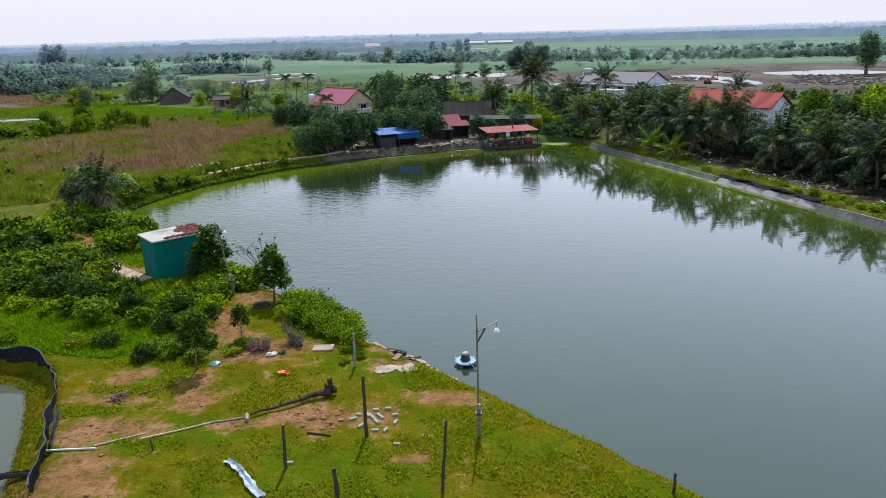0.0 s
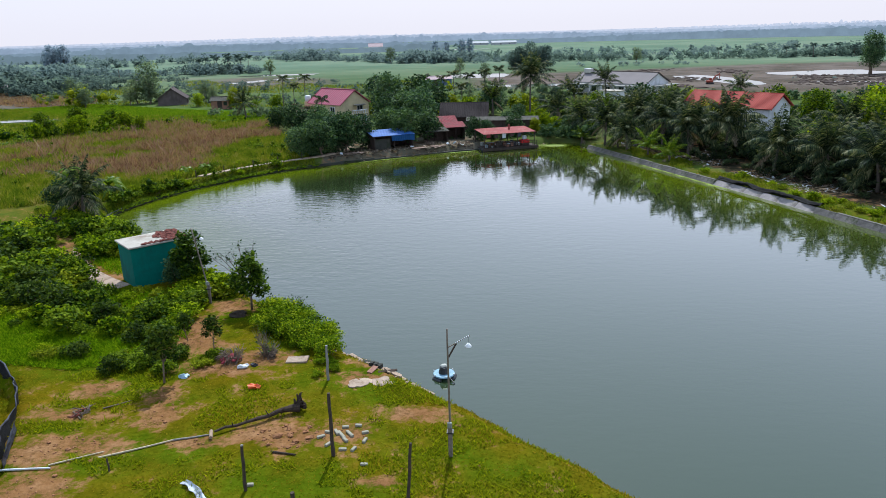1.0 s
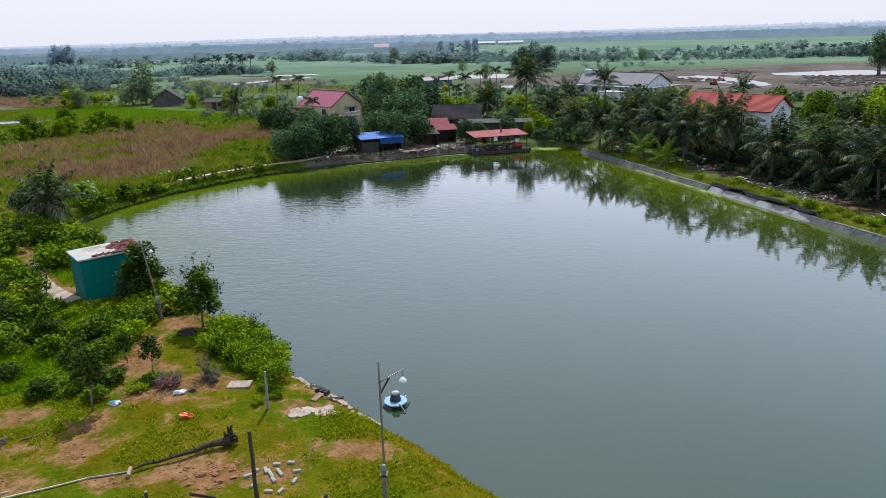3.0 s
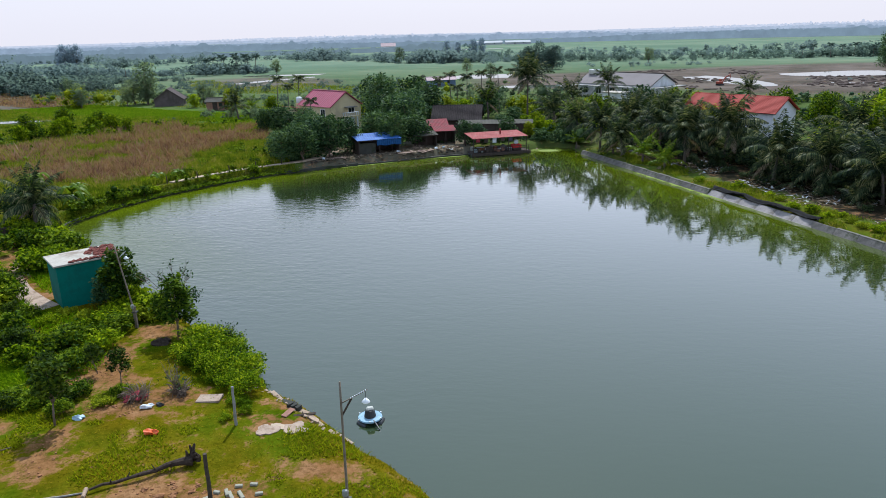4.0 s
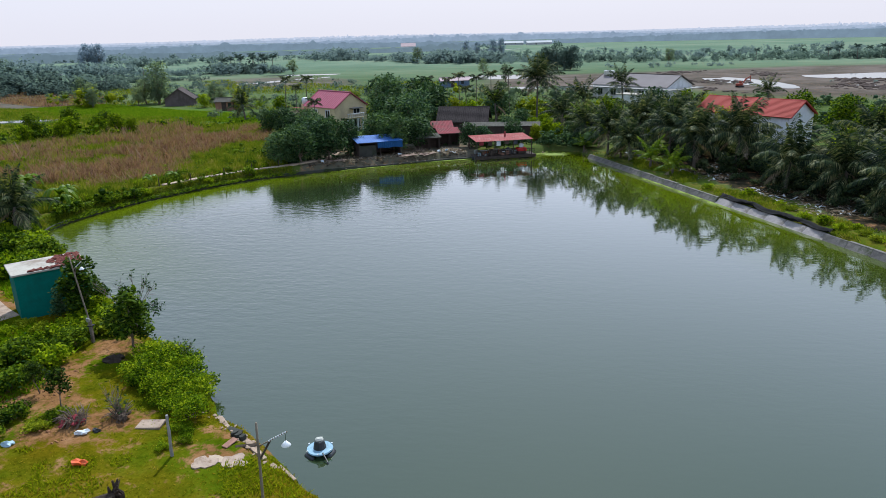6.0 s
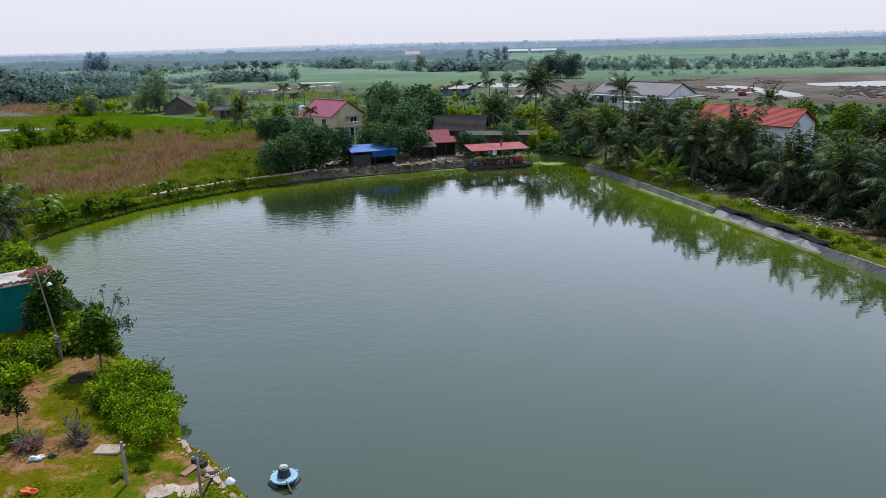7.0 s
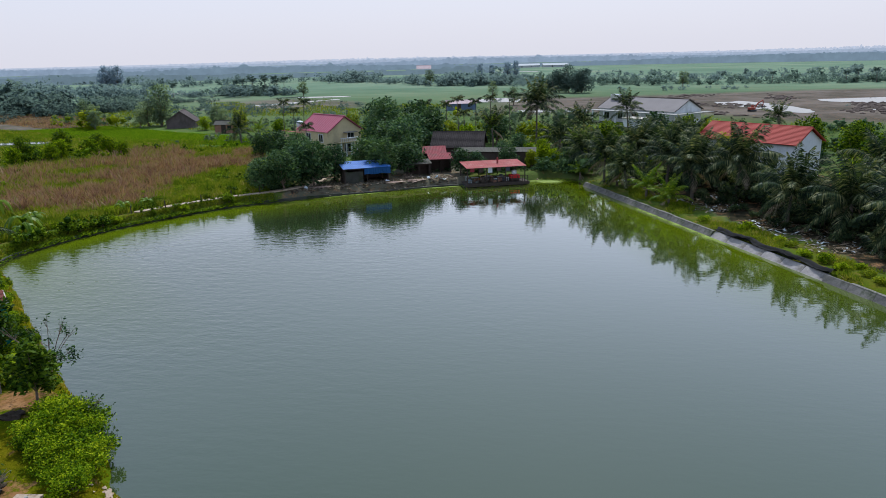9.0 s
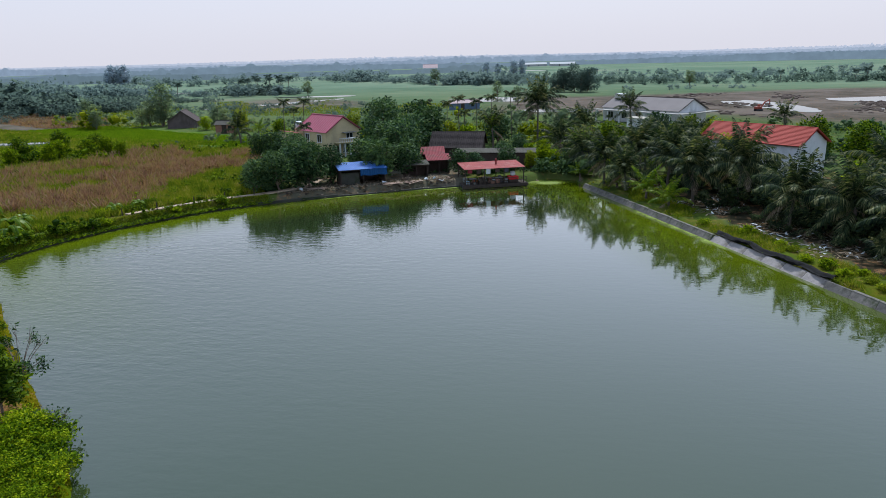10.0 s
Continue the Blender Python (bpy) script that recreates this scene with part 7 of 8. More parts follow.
# trees round the far shore, houses and grove
TREES = [
    (MANGO, -28.0, 98.8, 0.72), (MANGO, -25.4, 99.6, 0.80), (MANGO, -22.8, 103.2, 0.88), (GREEN_TREE, -24.8, 103.6, 0.95), (MANGO, -21.0, 106.5, 0.80), (MANGO, -27.5, 104, 0.75), (GREEN_TREE, -29.5, 102.2, 0.62),
    (MANGO, -14.8, 109.6, 1.00), (MANGO, -11.6, 111.8, 0.85), (MANGO, -17.8, 112.5, 0.90), (GREEN_TREE, -13.4, 117.5, 1.15), (MANGO, -16.5, 121, 1.2), (MANGO, -19.5, 126, 1.15), (GREEN_TREE, -15.0, 129, 1.25), (MANGO, -12.4, 134, 1.25), (GREEN_TREE, -20.5, 139, 1.4), (MANGO, -16.5, 146, 1.4), (GREEN_TREE, -24, 150, 1.35),
    (MANGO, -33.6, 123.4, 0.80), (MANGO, -37.0, 126.4, 0.78), (GREEN_TREE, -30.4, 118.6, 0.85), (BRIGHT_TREE, -31.6, 124.6, 0.75), (MANGO, -41, 129.5, 0.7), (BRIGHT_TREE, -44, 139, 0.7), (GREEN_TREE, -27.5, 113, 0.78), (MANGO, -24.5, 110, 0.85), (YELLOW_TREE, -27.6, 100.6, 0.75),
    (YELLOW_TREE, -9.5, 138, 1.0), (BRIGHT_TREE, -6.0, 137, 0.9), (GREEN_TREE, -2, 146, 1.0), (GREEN_TREE, 3, 131, 0.7), (BRIGHT_TREE, 7, 130, 0.6), (MANGO, 11, 131, 0.8),
    (MANGO, -4.4, 113.5, 0.55), (GREEN_TREE, -2.2, 116, 0.5), (MANGO, 2.0, 117.6, 0.55), (YELLOW_TREE, 5.5, 119, 0.5), (BRIGHT_TREE, 8.6, 119.4, 0.55), (MANGO, 11.4, 119.0, 0.65), (BRIGHT_TREE, 7.4, 122.5, 0.65), (YELLOW_TREE, 13.0, 126, 0.8), (GREEN_TREE, 1, 123, 0.55), (BRIGHT_TREE, 5, 125.5, 0.6),
    (YELLOW_TREE, 32.0, 128, 1.15), (YELLOW_TREE, 31.6, 112.0, 1.15), (GREEN_TREE, 28, 124, 1.1), (MANGO, 24, 128, 1.1), (GREEN_TREE, 18, 130, 1.0), (GREEN_TREE, 45.5, 101, 1.1), (BRIGHT_TREE, 48, 97, 1.4), (GREEN_TREE, 44.5, 91, 1.2), (BRIGHT_TREE, 50, 105, 1.4), (GREEN_TREE, 54, 100, 1.25), (BRIGHT_TREE, 56, 112, 1.4), (GREEN_TREE, 50, 118, 1.1), (GREEN_TREE, 50, 86, 1.3), (BRIGHT_TREE, 54, 92, 1.5), (MANGO, 47, 80, 1.2), (GREEN_TREE, 60, 96, 1.4), (MANGO, 62, 108, 1.3), (GREEN_TREE, 46, 126, 1.0), (BRIGHT_TREE, 40, 134, 0.9), (GREEN_TREE, 55, 132, 0.9),
    (MANGO, -43.4, 66.3, 0.55), (MANGO, -42.0, 67.4, 0.45),
    (GREEN_TREE, -83, 124, 0.78), (BRIGHT_TREE, -78, 128, 0.8), (GREEN_TREE, -80, 131, 0.8), (BRIGHT_TREE, -74, 130, 0.75), (BRIGHT_TREE, -70.5, 131, 0.8), (BRIGHT_TREE, -81, 120, 0.65), (BRIGHT_TREE, -67.5, 130, 0.6), (BRIGHT_TREE, -77, 124, 0.65), (GREEN_TREE, -75, 134, 0.7),
    (HAZE_TREE, -98.0, 190, 1.3), (HAZE_TREE, -95.0, 191, 1.7), (HAZE_TREE, -97.5, 185, 0.8), (HAZE_TREE, -93.5, 188, 0.9), (GREEN_TREE, -79, 190, 0.9), (GREEN_TREE, -75, 186, 0.8), (BRIGHT_TREE, -110, 184, 1.1), (YELLOW_TREE, -116, 190, 1.2), (BRIGHT_TREE, -107, 180, 0.8), (YELLOW_TREE, -64, 172, 1.0), (BRIGHT_TREE, -76, 178, 0.7), (BRIGHT_TREE, -52, 165, 0.8), (YELLOW_TREE, -35, 165, 1.0), (GREEN_TREE, -28, 168, 1.2),
    (FAR_TREE, 6.5, 322, 1.5), (FAR_TREE, 10, 325, 1.8), (FAR_TREE, 14, 325, 1.85), (FAR_TREE, 19, 320, 1.75), (FAR_TREE, 16.5, 318, 1.4), (HORIZON_TREE, -48, 560, 1.7), (HORIZON_TREE, -40, 565, 1.5), (HORIZON_TREE, -28, 560, 2.1), (HORIZON_TREE, -22, 568, 1.8), (TALL_TREE, 116, 240, 1.6), (TALL_TREE, 118, 243, 2.1), (GREEN_TREE, -16, 300, 1.0), (GREEN_TREE, -5, 252, 1.0), (HORIZON_TREE, -340, 536, 2.6), (HORIZON_TREE, -328, 532, 2.8), (HORIZON_TREE, -334, 538, 2.3), (HORIZON_TREE, -347, 540, 1.6), (GREEN_TREE, -62, 420, 1.6), (GREEN_TREE, 66, 360, 1.2), (MANGO, -105, 330, 1.2),
]
WORDS = {id(MANGO): "dense dark green broadleaf tree", id(GREEN_TREE): "leafy mid-green broadleaf tree", id(BRIGHT_TREE): "bright green leafy tree", id(YELLOW_TREE): "yellow-green leafy tree", id(TALL_TREE): "tall dark narrow tree", id(FAR_TREE): "tall dark haze-tinted field tree"}
WORDS.update({id(SHADE_TREE): "leafy deep green broadleaf tree", id(HAZE_TREE): "haze-tinted green leafy tree", id(HORIZON_TREE): "tall haze-tinted blue-grey distant tree"})
# trees far across the fields switch to leaves with painted haze
for k, (kind, x, y, s) in enumerate(TREES):
    if kind is GREEN_TREE and -45 < x < 14 and y < 160:
        kind = SHADE_TREE
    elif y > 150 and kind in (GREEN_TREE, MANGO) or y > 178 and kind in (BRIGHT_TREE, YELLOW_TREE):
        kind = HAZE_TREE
    where = "by the far houses" if -45 < x < 14 and y < 160 else "beside the coconut grove" if x > 14 and y < 150 else "in the fields"
    plant(kind[k % len(kind)], "tree", x, y, s, k * 77 % 360, WORDS[id(kind)] + " " + where, "tree", "trees " + where, tall=rnd.uniform(0.9, 1.1))


# ---------------------------------------------------------------- grass, reeds and far woods
def blades(name, spots, h0, h1, width, mat, label, category, seed, lean=0.35, z=None, clump=0.0):
    """Loose upright blades standing on the ground, all in one mesh."""
    rng = np.random.default_rng(seed)
    n = len(spots)
    gzs = ground_z(spots[:, 0], spots[:, 1]) if z is None else np.full(n, z)
    base = np.stack([spots[:, 0], spots[:, 1], gzs - 0.02], 1)
    a = rng.uniform(0, 2 * math.pi, n)
    side = np.stack([np.cos(a), np.sin(a), 0 * a], 1) * (width * rng.uniform(0.6, 1.3, n))[:, None]
    h = rng.uniform(h0, h1, n) * (1 if not clump else np.clip(0.75 + 0.55 * wobble(spots[:, 0], spots[:, 1], clump, seed) * wobble(spots[:, 0], spots[:, 1], clump * 2.3, seed + 1) + 0.25 * wobble(spots[:, 0], spots[:, 1], clump * 0.4, seed + 2), 0.15, 1.5))
    d = np.stack([rng.normal(0, lean, n), rng.normal(0, lean, n), np.ones(n)], 1) * h[:, None]
    v = np.stack([base - side, base + side, base + d * 0.6 + side * 0.8, base + d], 1).reshape(-1, 3)
    f = np.arange(4 * n).reshape(-1, 4)
    return tagged(new(name, mesh_of(name, v, f, mat)), label, category, kind="stuff")


def grass_spots():
    spots = scatter([(-36, 15), (14, 15), (6.5, 23.3), (-5, 34), (-17, 46), (-22, 50), (-36, 62), (-48, 60), (-40, 36)], 120000, 31)
    x, y = spots[:, 0], spots[:, 1]
    dirt = zones(x, y)[0]
    rng = np.random.default_rng(3)
    patchy = 0.5 + 0.5 * wobble(x, y, 1.1, 14)
    keep = (signed_distance(POND, x, y) > 0.15) & (rng.uniform(0, 1, len(x)) > dirt * 2.0 + 0.25 * patchy) & (signed_distance(LINED, x, y) > -1.6)
    return spots[keep]


_g = grass_spots()
blades("grass", _g, 0.03, 0.065, 0.035, GRASS_BLADE, "short rough grass on the near bank", "grass", 41, 1.5)
_k = scatter([(-22, 18), (10, 19), (4, 25), (-5, 33.4), (-9, 36.5), (-18, 36), (-23, 33)], 70000, 36)
_k = _k[(wobble(_k[:, 0], _k[:, 1], 1.0, 61) + 0.7 * wobble(_k[:, 0], _k[:, 1], 2.7, 62) + 0.4 * wobble(_k[:, 0], _k[:, 1], 0.3, 63) > 0.1) & (zones(_k[:, 0], _k[:, 1])[0] < 0.3) & (signed_distance(POND, _k[:, 0], _k[:, 1]) > 0.3) & (signed_distance(LINED, _k[:, 0], _k[:, 1]) > 0.3)]
blades("grass_tufts", _k, 0.06, 0.20, 0.03, TUFT, "brighter green tufts in the rough grass", "grass", 64, 0.7)
_w = scatter([(-36, 34), (-22, 34), (-18.5, 37.5), (-20, 44), (-36, 60), (-48, 60), (-44, 44)], 42000, 33)
_w = _w[~((_w[:, 0] > -28.6) & (_w[:, 0] < -22.5) & (_w[:, 1] > 45.4) & (_w[:, 1] < 50.5)) & np.array([near_path(*q) > 0.8 for q in _w])]
blades("weeds", _w, 0.15, 0.42, 0.03, LUSH, "tall bright weeds between the garden shrubs", "weeds", 42, 0.9)


_v = scatter([(-40, 34.3), (-27.4, 34.3), (-23, 33.6), (-21.5, 36.2), (-23.5, 38.4), (-31, 40.5), (-40, 42)], 30000, 37)
_v = _v[signed_distance(LINED, _v[:, 0], _v[:, 1]) > 0.5]
blades("tall_grass", _v, 0.22, 0.6, 0.04, LUSH, "lush bright green tall grass beside the lined pond", "grass", 38, 0.8, None, 0.9)


def strip_spots(line, a, b, n, seed):
    rng = np.random.default_rng(seed)
    pts = along(line, 0.25)
    k = rng.integers(0, len(pts), n)
    o = rng.uniform(a, b, n)
    j = rng.normal(0, 0.2, (n, 2))
    return np.array([(pts[i][0].x - pts[i][1].y * q + u, pts[i][0].y + pts[i][1].x * q + w) for i, q, (u, w) in zip(k, o, j)])


_l = scatter([(-34, 16), (-18.5, 18), (-20.6, 23.8), (-24, 30.3), (-27, 33.2), (-34, 33.2)], 30000, 35)
_d = -signed_distance(LINED, _l[:, 0], _l[:, 1])
blades("bank_weeds", _l[(_d > 0.25) & (_d < 1.7)], 0.05, 0.16, 0.03, GRASS_BLADE, "green weeds on the bank of the lined pond", "weeds", 47, 0.7)
SHORE = [(9, 21), (6.2, 23.3), (2.7, 26.7), (-1.7, 30.8), (-5, 33.8), (-6.9, 35.7), (-9.1, 37.2), (-11.0, 39.6), (-14.3, 43.0), (-17.7, 46.0), (-23, 51), (-29, 57), (-35, 63), (-39.8, 67.2)]
blades("shore_grass", strip_spots(SHORE, 0.15, 0.8, 6000, 5), 0.05, 0.14, 0.03, GRASS_BLADE, "ragged grass fringe along the near shore", "grass", 43, 0.6)
blades("bank_weeds", strip_spots(LEFT_BANK[:-1], 0.30, 1.3, 12000, 6), 0.1, 0.26, 0.06, REED_GREEN, "green weeds between bank wall and path", "weeds", 44, 0.4)
blades("bank_weeds", strip_spots(LEFT_BANK[:-1], 2.8, 6.5, 16000, 7), 0.3, 1.0, 0.06, REED_GREEN, "tall green weeds behind the bank path", "weeds", 45, 0.4)
blades("hanging_weeds", strip_spots(LEFT_BANK[:-1], -0.12, 0.3, 3600, 16), 0.15, 0.42, 0.07, LEAF_MID, "dark green weeds hanging over the bank wall", "weeds", 17, 1.1, 0.22, 1.3)
WALL_LINE = [(WALL_A.x, WALL_A.y), (WALL_B.x + WALL_DIR.x * 12, WALL_B.y + WALL_DIR.y * 12)]
_s = strip_spots(WALL_LINE, 1.1, 4.6, 15000, 8)
_s = _s[wobble(_s[:, 0], _s[:, 1], 0.7, 81) + 0.4 * wobble(_s[:, 0], _s[:, 1], 1.9, 82) > -0.05]
blades("bank_grass", _s, 0.12, 0.4, 0.05, REED_GREEN, "green grass strip behind the revetment", "grass", 46, 0.5)
_f = strip_spots(WALL_LINE, 3.6, 11.0, 2600, 9)
_f = _f[(wobble(_f[:, 0], _f[:, 1], 0.45, 83) > -0.2)]
blades("palm_litter", _f, 0.05, 0.22, 0.14, LEAF_DRY, "fallen dry palm leaf litter under the grove", "litter", 48, 3.0)
# white scraps added to stand in for ducks resting under the palms
blades("palm_litter", _f[:420] + 0.4, 0.06, 0.20, 0.14, WHITE_PLASTIC, "pale scraps in place of resting ducks under the grove", "litter", 49, 3.0)
_y = scatter([(-24, 98.5), (-4, 109.5), (-6, 112), (-14, 108), (-22, 103)], 900, 84)
blades("yard_litter", _y, 0.06, 0.3, 0.12, LEAF_DRY, "scattered boards and dry litter on the far shore", "litter", 85, 2.5)
_r = random.Random(6)
for k in range(16):
    q = WALL_A + WALL_DIR * _r.uniform(14, 56) + WALL_OUT * _r.uniform(1.8, 4.2)
    plant((SHRUB_BRIGHT + SHRUB_YELLOW)[k % 5], "shrub", q.x, q.y, _r.uniform(0.3, 0.6), k * 50, "small bright weed shrub behind the revetment", "shrub", "weeds behind the revetment")
for k in range(22):
    p, d = along(LEFT_BANK[1:-1], 1.35)[k % 24]
    o = _r.choice([0.9, 3.2, 4.0])
    plant((SHRUB_MID + SHRUB_BRIGHT)[k % 6], "shrub", p.x - d.y * o, p.y + d.x * o, _r.uniform(0.4, 0.75), k * 50, "leafy green shrub on the bank beside the path", "shrub", "bank shrubs")

def bank_gap(x, y):
    """Metres to the far bank wall."""
    best = 99.0
    for (ax, ay), (bx, by) in zip(LEFT_BANK, LEFT_BANK[1:]):
        t = max(0, min(1, ((x - ax) * (bx - ax) + (y - ay) * (by - ay)) / ((bx - ax) ** 2 + (by - ay) ** 2)))
        best = min(best, math.hypot(x - ax - t * (bx - ax), y - ay - t * (by - ay)))
    return best


_b = scatter(REEDS, 80000, 51)
_m = wobble(_b[:, 0], _b[:, 1], 0.16, 21) + 0.5 * wobble(_b[:, 0], _b[:, 1], 0.6, 22) - 0.9 * (signed_distance(REEDS, _b[:, 0], _b[:, 1]) > -5 + 3 * wobble(_b[:, 0], _b[:, 1], 0.35, 23))
_gap = wobble(_b[:, 0], _b[:, 1], 0.9, 91) * wobble(_b[:, 0], _b[:, 1], 0.5, 92) + 0.35 * wobble(_b[:, 0], _b[:, 1], 2.4, 93)
_near = ((_b[:, 0] + 34) * 0.6 * 1.4 + (104 - _b[:, 1]) * 0.05 > -0.5) | (np.random.default_rng(94).uniform(0, 1, len(_b)) < np.clip((-54 - _b[:, 0]) / 22, 0, 0.5) + 0.10)
blades("reeds_brown", _b[(_m > -0.55) & ~_near & (_gap > -0.22)], 0.6, 1.7, 0.06, REED_BROWN, "wide stand of dry brown reeds", "reeds", 52, 0.5, 0.85, 1.0)
_q = _b[(_m > -0.5) & ~_near & (_gap > 0.05)][:9000]
blades("reed_plumes", _q, 0.9, 1.8, 0.13, REED_PLUME, "pale pinkish-brown plumes standing out of the reeds", "reeds", 58, 0.5, 0.85, 0.8)
_e = np.concatenate([_b[(_m <= -0.55) | _near], scatter([(-52, 85), (-44, 93), (-40, 88), (-44, 78), (-50, 70), (-60, 66), (-76, 84), (-80, 110), (-62, 90)], 26000, 53), scatter([(-33, 98), (-44, 94), (-40, 108), (-37, 122), (-30, 112)], 10000, 54)])
_e = _e[np.array([bank_gap(*q) > 2.9 for q in _e])]
blades("reeds_green", _e, 0.4, 1.4, 0.06, REED_GREEN, "green and straw-coloured reeds and tall grass", "reeds", 55, 0.5, 0.85, 1.1)
_p = scatter([(-130, 178), (-122, 166), (-62, 149), (-44, 142), (-50, 158), (-80, 172), (-110, 190)], 42000, 56)
blades("rice", _p, 0.2, 0.5, 0.10, RICE, "bright green wet rice field", "rice", 57, 0.3, 0.85)


_ico = bmesh.new()
bmesh.ops.create_icosphere(_ico, subdivisions=1, radius=1.0)
ICO_V = np.array([v.co[:] for v in _ico.verts])
ICO_F = np.array([[v.index for v in f.verts] for f in _ico.faces])
_ico.free()


def woods(name, line, n, h0, h1, depth, seed, label, mat=LEAF_FAR_HAZED, leaves=150, leaf=0.17, core=0.0, spots=None):
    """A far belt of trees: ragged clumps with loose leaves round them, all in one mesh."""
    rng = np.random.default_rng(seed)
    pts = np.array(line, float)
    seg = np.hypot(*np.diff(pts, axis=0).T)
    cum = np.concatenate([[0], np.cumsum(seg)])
    far = mat in (LEAF_FAR_HAZED, LEAF_BELT_HAZED, LEAF_FIELD_HAZED)
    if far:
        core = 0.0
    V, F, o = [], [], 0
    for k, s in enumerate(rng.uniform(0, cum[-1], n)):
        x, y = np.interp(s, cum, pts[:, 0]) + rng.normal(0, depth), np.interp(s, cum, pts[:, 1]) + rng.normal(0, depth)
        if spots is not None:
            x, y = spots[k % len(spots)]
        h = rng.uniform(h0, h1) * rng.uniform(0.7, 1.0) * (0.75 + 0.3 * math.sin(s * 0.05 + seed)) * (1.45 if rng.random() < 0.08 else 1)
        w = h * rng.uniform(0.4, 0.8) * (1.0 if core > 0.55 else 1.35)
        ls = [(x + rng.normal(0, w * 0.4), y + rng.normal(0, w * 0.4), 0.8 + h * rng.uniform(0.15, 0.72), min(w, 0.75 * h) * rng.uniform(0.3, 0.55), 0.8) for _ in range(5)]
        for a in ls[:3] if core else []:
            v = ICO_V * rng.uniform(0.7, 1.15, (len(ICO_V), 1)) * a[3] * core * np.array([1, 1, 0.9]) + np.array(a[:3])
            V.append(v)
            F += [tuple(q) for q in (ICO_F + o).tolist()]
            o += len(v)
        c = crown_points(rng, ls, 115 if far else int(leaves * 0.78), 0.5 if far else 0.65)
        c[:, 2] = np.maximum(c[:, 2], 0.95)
        # far leaves face the sun so their shading stays even, as in haze
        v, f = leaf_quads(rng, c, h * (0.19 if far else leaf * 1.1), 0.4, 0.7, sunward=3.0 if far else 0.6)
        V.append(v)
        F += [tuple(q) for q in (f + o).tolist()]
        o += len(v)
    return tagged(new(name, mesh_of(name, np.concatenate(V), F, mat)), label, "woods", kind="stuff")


def clods():
    """Loose clods over the bare patches of the near bank."""
    rng = np.random.default_rng(71)
    p = scatter([(-22, 20.5), (-16, 20.5), (-6, 26), (-5.5, 29), (-13, 31), (-18, 40), (-21, 38), (-21, 27)], 9000, 72)
    p = p[zones(p[:, 0], p[:, 1])[0] > 0.6][:420]
    V, F = [], []
    for k, (x, y) in enumerate(p):
        a = rng.uniform(0.02, 0.055) * (2.2 if rng.random() < 0.06 else 1)
        V.append(ICO_V * rng.uniform(0.6, 1.15, (len(ICO_V), 1)) * np.array([a * 1.3, a, a * 0.7]) + np.array([x, y, gz(x, y) + a * 0.3]))
        F += [tuple(q) for q in (ICO_F + k * len(ICO_V)).tolist()]
    tagged(new("earth_clods", mesh_of("earth_clods", np.concatenate(V), F, bpy.data.materials["dry_earth_clod"])), "loose reddish clods on bare earth", "clods", kind="stuff")


clods()
woods("far_woods", [(-270, 244), (-200, 243), (-150, 236), (-141, 254)], 210, 5, 10, 5, 4, "dark belt of trees behind the field sheds", LEAF_BELT_HAZED, 230, 0.10, 0.8)
woods("far_woods", [(-152, 344), (-138, 347), (-116, 347)], 70, 4, 7.5, 4, 8, "trees round the far palms", LEAF_BELT_HAZED)
woods("far_woods", [(-172, 284), (-158, 290), (-151, 297), (-132, 293)], 70, 4, 6.5, 3, 3, "dark round trees on a field bank", LEAF_BELT_HAZED, 230, 0.10, 0.8)
woods("far_woods", [(-360, 372), (-260, 345), (-144, 338), (-122, 340)], 200, 5, 10, 7, 1, "belt of mixed trees across the far fields", LEAF_FAR_HAZED, 150, 0.10, 0.8)
woods("far_woods", [(-480, 470), (-330, 452), (-230, 470)], 100, 5, 9, 8, 2, "belt of mixed trees across the far fields", LEAF_FAR_HAZED, 120, 0.10, 0.8)
woods("far_woods", [(-620, 640), (-350, 560), (-225, 508), (-165, 535)], 130, 6, 10, 8, 5, "belt of mixed trees across the far fields", LEAF_FAR_HAZED, 120, 0.10, 0.8)
woods("far_woods", [(-165, 540), (-100, 480), (-52, 420), (14, 410)], 190, 5, 10, 7, 6, "belt of mixed trees across the far fields", LEAF_FAR_HAZED, 150, 0.10, 0.8)
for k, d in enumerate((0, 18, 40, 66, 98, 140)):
    woods("far_woods", [(10 - d, 408 + d), (62, 386 + d), (92, 375 + d), (158, 377 + d), (280 + d, 410 + d)], 135, 3.2, 6.2, 6.0, 50 + k, "orchard rows across the far fields", LEAF_FAR_HAZED if k > 1 else LEAF_FIELD_HAZED, 110, 0.10, 0.8)
woods("far_woods", [(130, 378), (165, 382), (210, 385)], 60, 5, 9, 5, 61, "taller trees at the end of the orchard", LEAF_FIELD_HAZED, 150, 0.10, 0.8)
woods("scrub", [(-50, 72), (-58, 78), (-66, 88), (-76, 100)], 120, 0.8, 2.2, 4.5, 30, "yellow-green bushes between reeds and bank", LEAF_YELLOW, 120, 0.121, core=0.6)
woods("scrub", [(-48, 74), (-56, 74), (-70, 86), (-84, 104)], 70, 0.8, 2.4, 5, 31, "green bushes between reeds and bank", LEAF_MID, 120, 0.121, core=0.6)
woods("scrub", [(-40, 92), (-36, 100), (-34, 112)], 50, 0.8, 1.8, 2.2, 32, "green bushes at the edge of the reeds", LEAF_MID, 108, 0.132, core=0.6)
woods("scrub", [(-72, 134), (-60, 142), (-46, 138), (-40, 128)], 50, 0.8, 2.2, 3, 33, "green bushes behind the reeds", LEAF_BRIGHT, 108, 0.132, core=0.6)
